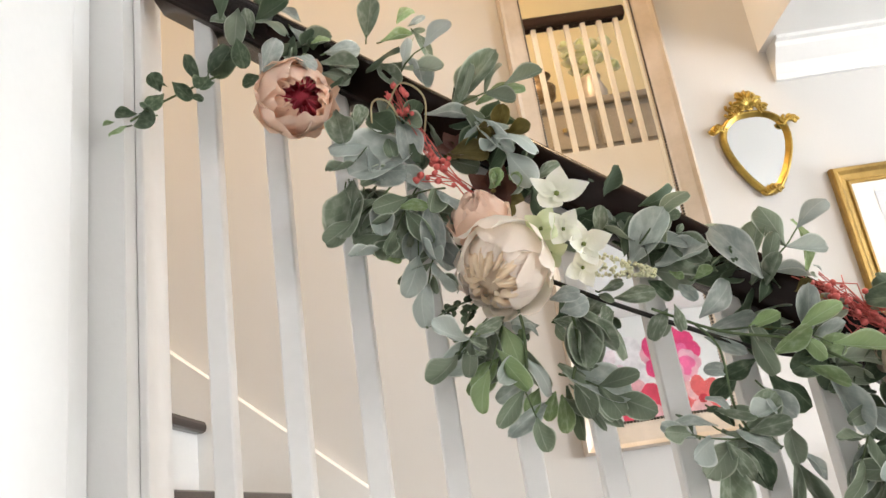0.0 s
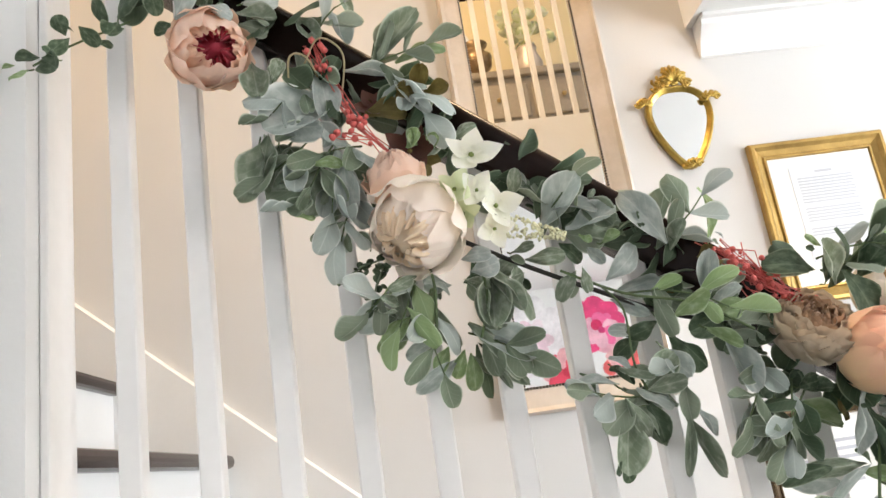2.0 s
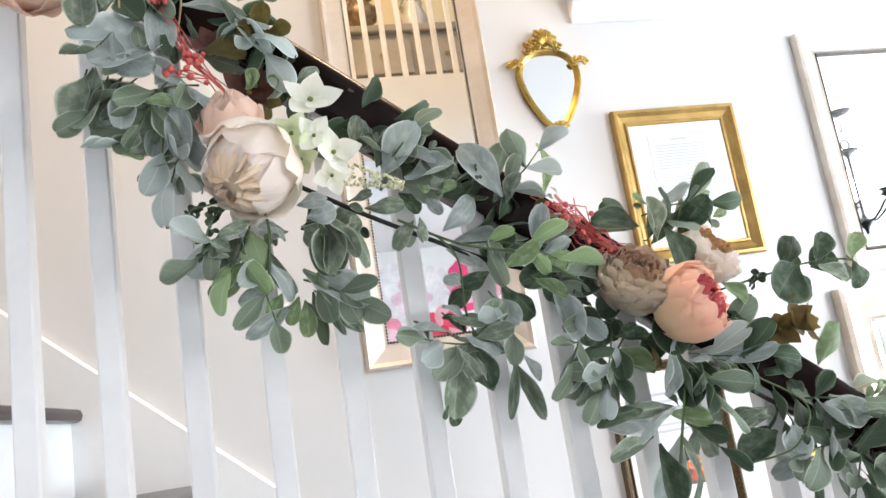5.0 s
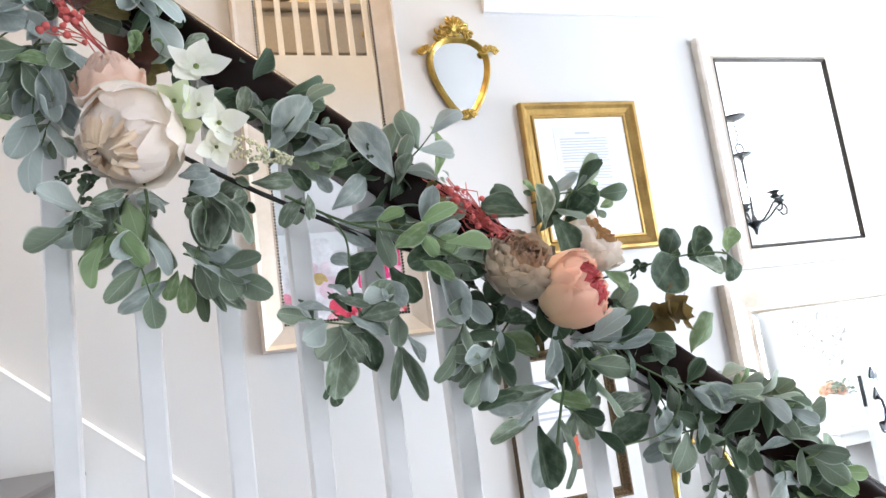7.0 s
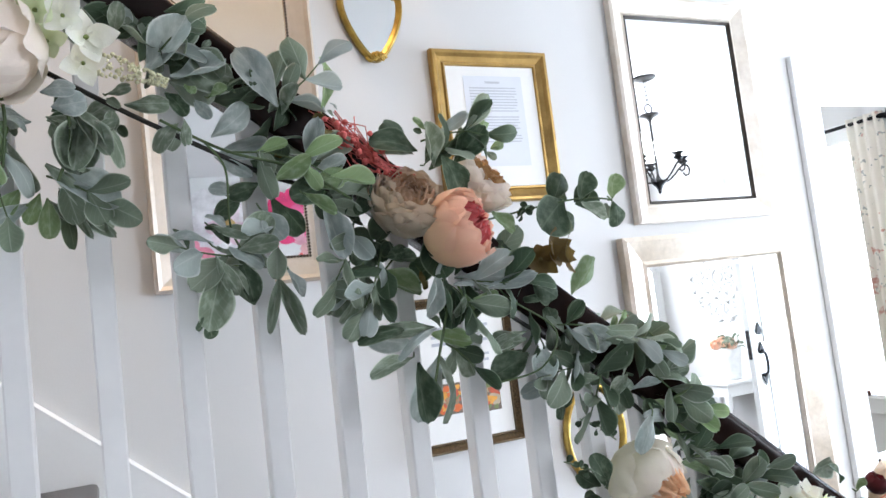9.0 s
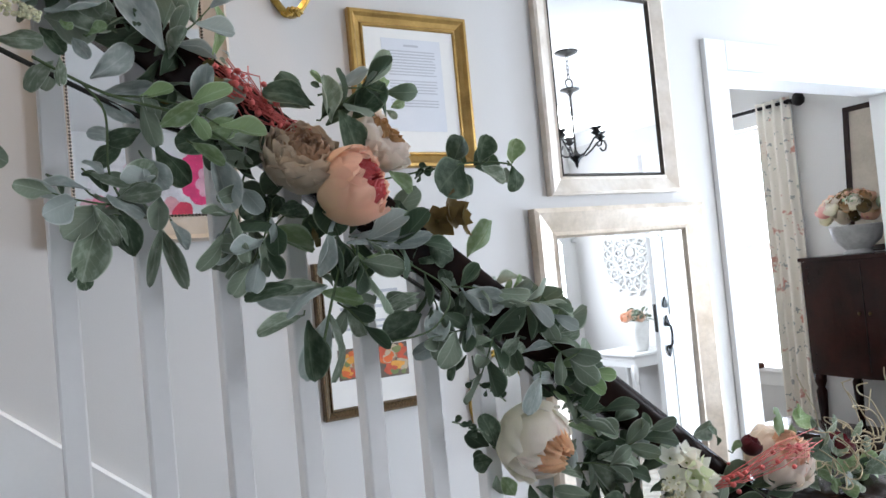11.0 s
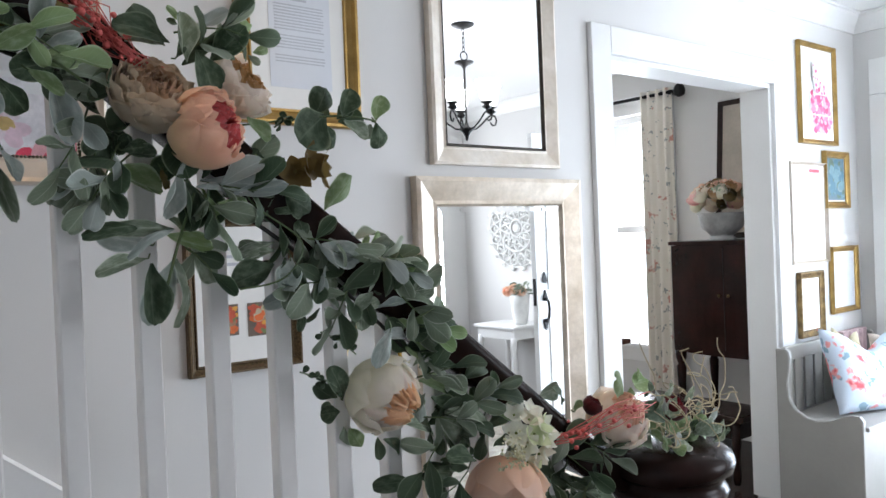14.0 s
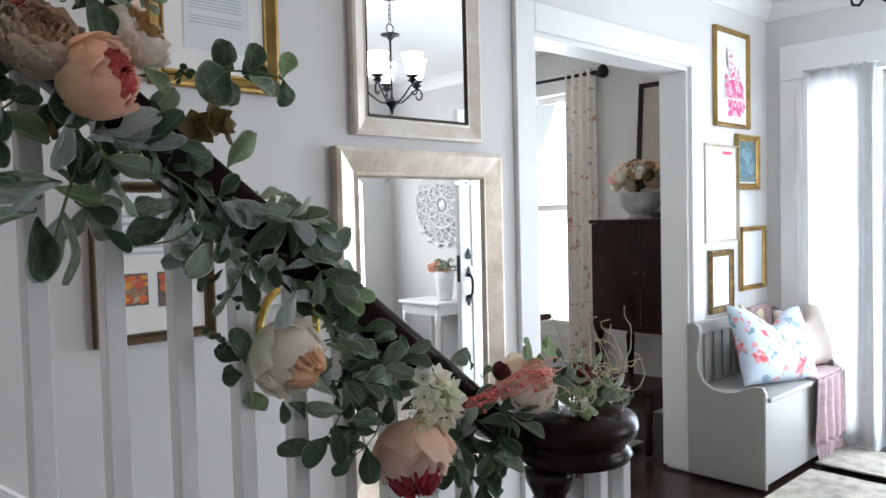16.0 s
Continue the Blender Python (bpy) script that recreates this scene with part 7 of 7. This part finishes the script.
peony("peach silk peony with wine red heart", (-1.008, -1.110, 1.925), 0.041, (0.34, -0.80, -0.42), PEACH, CORAL, WINE, 25, True, 0.2)
peony("cream silk peony with apricot heart", (-0.804, -1.125, 1.684), 0.046, (-0.46, -0.62, -0.50), CREAM, CREAM, BUFF, 23)
peony("small peach peony bud", (-0.820, -1.110, 1.742), 0.030, (-0.1, -0.6, 0.8), PEACH, PEACH, PEACH, 22)
peony("closed blush silk peony with rose heart", (-0.349, -1.115, 1.489), 0.043, (0.60, -0.74, 0.22), BLUSH, BLUSH, ROSE, 38, False, 0.25)
peony("cream silk peony with apricot heart", (-0.122, -1.098, 1.160), 0.046, (0.32, -0.82, -0.38), IVORY, CREAM, APRI, 30)
peony("peach silk peony hanging face down", (0.066, -1.120, 0.988), 0.052, (-0.25, -0.50, -0.82), PEACH, PEACH, WINE, 34)
peony("cream and coral silk peony on the handrail end", (0.330, -1.115, 1.046), 0.046, (0.10, -0.66, 0.66), CREAM, PEACH, CORAL, 34)
for at, r in (((0.264, -1.12, 1.082), 0.016), ((0.470, -1.125, 1.045), 0.024)):
    flower("rosebud", "small wine red rosebud", at, r, (0.2, -0.5, 0.8), [(5, 1.0, 130, 60, 0.03, 0, BURG), (5, 0.8, 138, 55, 0.04, 0, BURG), (5, 0.6, 140, 50, 0.06, 0, BURG), (4, 0.4, 145, 50, 0.08, 0, BURG)], core=0.2, sink=0.2, rise=0.5)
def ranunculus(label, at, r, face, outer, inner, ruffle, rings=14, cut=0.42):
    layers = []
    for k in range(rings):
        v = k / (rings - 1)
        layers.append((7 - k // 5, 1.06 - 0.92 * v, 104 + 40 * v ** 0.7, 64, ruffle * (1 + v), 0.10 * (1 - v), outer if v < cut else inner))
    return flower("ranunculus", label, at, r, face, layers, core=0.10, sink=0.25, rise=0.42)


ranunculus("taupe silk ranunculus with many thin petals", (-0.400, -1.102, 1.528), 0.041, (0.05, -0.72, 0.60), TAUPE, TAUPED, 0.065, 16)
ranunculus("cream ranunculus with copper edges", (-0.291, -1.080, 1.551), 0.037, (0.50, -0.62, 0.60), CREAM, COPPER, 0.08, 12, 0.3)


WHITE = petal_material("white_floret", (0.88, 0.92, 0.68), (0.96, 0.95, 0.88))
LIME = petal_material("lime_floret", (0.62, 0.74, 0.34), (0.80, 0.84, 0.60))


def floret(at, r, face, material, petals=4, name="hydrangea_floret", label="", heart=None, cup=0.42, sharp=1.2):
    """A flat open flower of a few pointed petals."""
    axis = Vector(face).normalized()
    bm = bmesh.new()
    bmesh.ops.create_icosphere(bm, subdivisions=1, radius=0.11, matrix=Matrix.Translation((0, 0, 0.05)))
    ob = part(name, bm, heart or mat("green_eye", (0.22, 0.28, 0.07), 0.7, var=0.15, scale=200), garland, label, smooth=True)
    ob.matrix_basis = Matrix.Translation(Vector(at) - ORIGIN) @ axis.to_track_quat("Z", "Y").to_matrix().to_4x4() @ Matrix.Rotation(rnd.random() * 6, 4, "Z") @ Matrix.Scale(r, 4)
    own = bmesh.new()
    rows = []
    for i in range(8):
        u = i / 7
        w = 0.10 + 0.85 * math.sin(math.pi * u ** 0.85) ** (0.8 * sharp) * (1 - 0.25 * u)
        if i == 7:
            w = 0.06
        rows.append([own.verts.new((u, 0.5 * w * v, cup * u * u + 0.10 * v * v * w - 0.03 * math.sin(5 * u + 2 * v))) for v in (-1, -0.5, 0, 0.5, 1)])
    for a, b in zip(rows, rows[1:]):
        for j in range(4):
            own.faces.new((a[j], b[j], b[j + 1], a[j + 1]))
    me = mesh_from("petal", own, material, True)
    for k in range(petals):
        p = new("petal", me)
        p.parent = ob
        p.matrix_basis = Matrix.Rotation(2 * math.pi * k / petals + rnd.uniform(-0.12, 0.12), 4, "Z") @ Matrix.Rotation(radians(rnd.uniform(-14, 10)), 4, "Y") @ Matrix.Scale(rnd.uniform(0.9, 1.1), 4)
    return ob


H1 = "white silk hydrangea floret"
floret((-0.739, -1.140, 1.748), 0.031, (0.15, -0.9, 0.35), WHITE, 5, label=H1, sharp=1.25)
floret((-0.762, -1.142, 1.712), 0.023, (-0.2, -0.95, 0.1), LIME, 4, label="lime green silk hydrangea floret")
floret((-0.740, -1.145, 1.707), 0.021, (0.1, -1, 0.0), WHITE, 4, label=H1)
floret((-0.722, -1.138, 1.690), 0.026, (0.35, -0.9, 0.0), WHITE, 4, label=H1)
floret((-0.726, -1.130, 1.668), 0.021, (0.2, -0.9, -0.35), WHITE, 4, label=H1)
floret((-0.755, -1.125, 1.690), 0.020, (0, -1, -0.2), LIME, 4, label="lime green silk hydrangea floret")
hrn = random.Random(41)
for k in range(15):
    a, q = 2.4 * k, math.sqrt((k + 0.5) / 15)
    x, z = 0.110 + 0.036 * q * math.cos(a) + 0.012 * (0.5 - q), 1.060 + 0.048 * q * math.sin(a)
    floret((x, -1.150 + 0.022 * q * q, z), hrn.uniform(0.018, 0.024), (0.9 * q * math.cos(a), -0.8, 0.9 * q * math.sin(a) + 0.1), hrn.choice((WHITE, WHITE, IVORY, LIME)), 5, label=H1, cup=hrn.uniform(0.35, 0.75))
for at, f in (((-0.214, -1.100, 1.455), (0.3, -0.9, 0.2)), ((-0.196, -1.095, 1.447), (0.8, -0.5, 0)), ((-0.235, -1.10, 1.447), (-0.3, -0.9, -0.3))):
    floret(at, 0.025, f, OLIVE, 5, "olive_bloom", "olive bronze silk bloom", BRONZE[1], 0.5)
for at, f, r in (((-0.80, -1.095, 1.78), (0.2, -0.9, 0.2), 0.03), ((-0.83, -1.09, 1.84), (0.1, -0.9, 0.4), 0.028)):
    floret(at, r, f, petal_material("plum_leaf", (0.10, 0.022, 0.022), (0.13, 0.05, 0.03)), 5, "plum_bloom", "dark plum silk leaf rosette", BRONZE[1], 0.3)

# flowering spike
sp = bmesh.new()
A, B = Vector((-0.712, -1.120, 1.672)), Vector((-0.652, -1.120, 1.653))
for k in range(150):
    u = rnd.random() ** 0.8
    a = rnd.random() * 6.28
    r = 0.0135 * (1 - 0.65 * u) * (0.7 + 0.3 * rnd.random())
    p = A.lerp(B, u) + Vector((0.25 * r * math.cos(a), -abs(r * math.sin(a)), r * math.cos(a))) - ORIGIN
    bmesh.ops.create_icosphere(sp, subdivisions=1, radius=rnd.uniform(0.0014, 0.0026), matrix=Matrix.Translation(p))
part("flower_spike", sp, mat("seed_cream", (0.72, 0.70, 0.46), 0.8, var=0.15, scale=200), garland, "pale yellow flowering spike", smooth=True)
sp = bmesh.new()
for k in range(90):
    c = Vector((0.062, -1.15, 1.045)) + Vector((rnd.gauss(0, 0.012), rnd.gauss(0, 0.006), rnd.gauss(0, 0.017))) - ORIGIN
    bmesh.ops.create_icosphere(sp, subdivisions=1, radius=rnd.uniform(0.0016, 0.003), matrix=Matrix.Translation(c))
part("flower_spike", sp, MATS["seed_cream"], garland, smooth=True)

# berry sprays
RED = mat("coral_berry", (0.72, 0.14, 0.125), 0.5, var=0.15, scale=60)


def berries(path, strands, spread, seed, n):
    rn = random.Random(seed)
    bm = bmesh.new()
    pts = [Vector(p) - ORIGIN for p in path]
    for s in range(strands):
        o = [Vector((rn.gauss(0, spread), rn.gauss(0, spread * 0.5), rn.gauss(0, spread))) * (0.5 + 0.7 * i / len(pts)) for i in range(len(pts))]
        tube([p + q for p, q in zip(pts, o)], 0.0007, 5, bm)
    for k in range(n):
        i = rn.randrange(len(pts) - 1)
        p = pts[i].lerp(pts[i + 1], rn.random()) + Vector((rn.gauss(0, spread), rn.gauss(0, spread * 0.5) - 0.004, rn.gauss(0, spread)))
        bmesh.ops.create_icosphere(bm, subdivisions=2, radius=rn.uniform(0.0022, 0.0044), matrix=Matrix.Translation(p))
    part("berry_spray", bm, RED, garland, "coral red berry spray", smooth=True)


berries([(-0.82, -1.10, 1.775), (-0.852, -1.10, 1.815), (-0.873, -1.10, 1.868), (-0.893, -1.10, 1.928)], 9, 0.007, 1, 26)
berries([(-0.895, -1.10, 1.81), (-0.865, -1.10, 1.81), (-0.84, -1.10, 1.79)], 4, 0.005, 5, 12)
berries([(-0.40, -1.09, 1.555), (-0.432, -1.09, 1.580), (-0.455, -1.09, 1.600), (-0.480, -1.09, 1.620)], 30, 0.011, 2, 34)
berries([(0.14, -1.15, 1.055), (0.20, -1.155, 1.062), (0.27, -1.16, 1.070), (0.34, -1.165, 1.072)], 11, 0.011, 3, 24)
for pts in ([(-0.885, -1.09, 1.86), (-0.90, -1.11, 1.90), (-0.92, -1.11, 1.905), (-0.925, -1.10, 1.87)], [(-0.87, -1.09, 1.85), (-0.86, -1.11, 1.90), (-0.885, -1.11, 1.925), (-0.905, -1.10, 1.90)]):
    vine(pts, 0.0012, mat("raffia", (0.46, 0.38, 0.22), 0.8, var=0.15, scale=60), "tendril")

# leaves and curled raffia on the handrail end
rn = random.Random(21)
for k in range(34):
    a, q = rn.random() * 6.28, math.sqrt(rn.random())
    c = Vector((0.485 + 0.085 * q * math.cos(a), -1.105 + 0.075 * q * math.sin(a), 0.982 + 0.035 * (1 - q) * rn.random()))
    d = Vector((0.9 * math.cos(a) + rn.uniform(-0.5, 0.5), 0.7 * math.sin(a) - 0.3, rn.uniform(0.15, 1.1))).normalized()
    ob = new("leaf", rn.choice(LEAVES[rn.choice(("sage", "sage", "fresh", "fresh", "deep", "dusty"))]))
    ob.parent = garland
    ob.matrix_basis = Matrix.Translation(-ORIGIN) @ leaf_pose(c, c + rn.uniform(0.028, 0.046) * d, rn.uniform(0.5, 0.75), rn.uniform(-50, 50))
for k in range(26):
    c = Vector((0.485 + rn.uniform(-0.09, 0.08), -1.12 + rn.uniform(-0.06, 0.05), 1.0 + rn.uniform(0, 0.03)))
    pts, a, r = [], rn.random() * 6, rn.uniform(0.012, 0.036)
    way = rn.choice((-1, 1)) * rn.uniform(0.002, 0.010)
    lift = 0.010 if k % 5 == 0 else 0.0
    for i in range(9):
        a += rn.uniform(0.3, 0.9)
        c = c + Vector((way + rn.uniform(-0.004, 0.004), rn.uniform(-0.005, 0.004), rn.uniform(-0.004, 0.013) + lift))
        p = c + r * Vector((math.cos(a), 0.6 * math.sin(a), 0.6 * math.sin(a)))
        pts.append(Vector((p.x, p.y, max(p.z, 0.984))))
    vine(pts, 0.0010, mat("pale_raffia", (0.60, 0.52, 0.34), 0.8, var=0.15, scale=60), "tendril")

# thin twigs with tiny leaves
for a, b, n in (((-0.84, -1.10, 1.66), (-0.895, -1.11, 1.635), 14), ((-0.845, -1.10, 1.65), (-0.865, -1.11, 1.60), 12), ((-0.16, -1.10, 1.215), (-0.215, -1.11, 1.25), 10), ((-0.18, -1.10, 1.17), (-0.245, -1.11, 1.205), 10), ((-0.77, -1.09, 1.78), (-0.75, -1.09, 1.83), 8), ((-0.60, -1.11, 1.65), (-0.56, -1.11, 1.665), 10), ((-0.255, -1.09, 1.50), (-0.235, -1.09, 1.515), 6)):
    A, B = Vector(a) - ORIGIN, Vector(b) - ORIGIN
    tube([A, A.lerp(B, 0.5) + Vector((0, -0.004, 0.004)), B], 0.0011, 5, bm := bmesh.new())
    for k in range(n):
        p = A.lerp(B, (k + 0.5) / n)
        own = bmesh.new()
        own.from_mesh(LEAVES["deep"][k % 5])
        q = p + 0.011 * Vector((rnd.uniform(-1, 1), rnd.uniform(-0.8, 0.1), rnd.uniform(-1, 1))).normalized()
        bmesh.ops.transform(own, verts=own.verts, matrix=leaf_pose(p, q, 0.7, rnd.uniform(-40, 40)))
        merge(bm, own)
    part("twig", bm, DEEP[1], garland, smooth=True)

# roses in the dining room bowl and on the console table
rn = random.Random(31)
PINKR = petal_material("pink_rose_petal", (0.86, 0.42, 0.40), (0.90, 0.62, 0.58))
for k in range(46):
    a, e = rn.random() * 6.28, rn.uniform(0.1, 1.4)
    p = Vector((0.15 * math.cos(a) * math.cos(e), 0.20 * math.sin(a) * math.cos(e), 0.19 + 0.15 * math.sin(e)))
    m1 = rn.choice((PEACH, CREAM, CREAM, COPPER, BLUSH, IVORY, PINKR, OLIVE, FRESH[1]))
    flower("rose", "", p, rn.uniform(0.034, 0.048), p - Vector((0, 0, 0.12)), [(5, 1.0, 125, 62, 0.03, 0.05, m1), (5, 0.75, 130, 58, 0.04, 0, m1)], bowl, Vector((0, 0, 0)))
for k in range(3):
    flower("rose", "", (-0.03 - 0.02 * k, 0.05 - 0.06 * k, 0.27 + 0.02 * (k % 2)), 0.042, (-0.6, 0.4, 0.4), [(5, 1.0, 125, 62, 0.03, 0.05, PEACH), (5, 0.75, 130, 58, 0.04, 0, CORAL)], vase, Vector((0, 0, 0)))
for k in range(16):
    p = Vector((rn.uniform(-0.14, 0.14), rn.uniform(-0.08, 0.10), rn.uniform(0.24, 0.48)))
    flower("blossom", "", p, rn.uniform(0.035, 0.05), p - Vector((0, -0.1, 0.2)), [(5, 1.0, 110, 60, 0.03, 0.05, WHITE), (5, 0.7, 125, 58, 0.04, 0, LIME)], LV, Vector((0, 0, 0)))
gb = bmesh.new()
for k in range(60):
    p = Vector((rn.uniform(-0.05, 0.05), rn.uniform(-0.08, 0.08), rn.uniform(0.24, 0.30)))
    q = p + 0.06 * Vector((rn.uniform(-1, 0.4), rn.uniform(-1, 1), rn.uniform(-0.3, 1))).normalized()
    own = bmesh.new()
    own.from_mesh(LEAVES["sage"][k % 4])
    bmesh.ops.transform(own, verts=own.verts, matrix=leaf_pose(p, q, 0.6, rn.uniform(-60, 60)))
    merge(gb, own)
tagged(part("greenery", gb, SAGE[1], vase, smooth=True), kind="stuff")
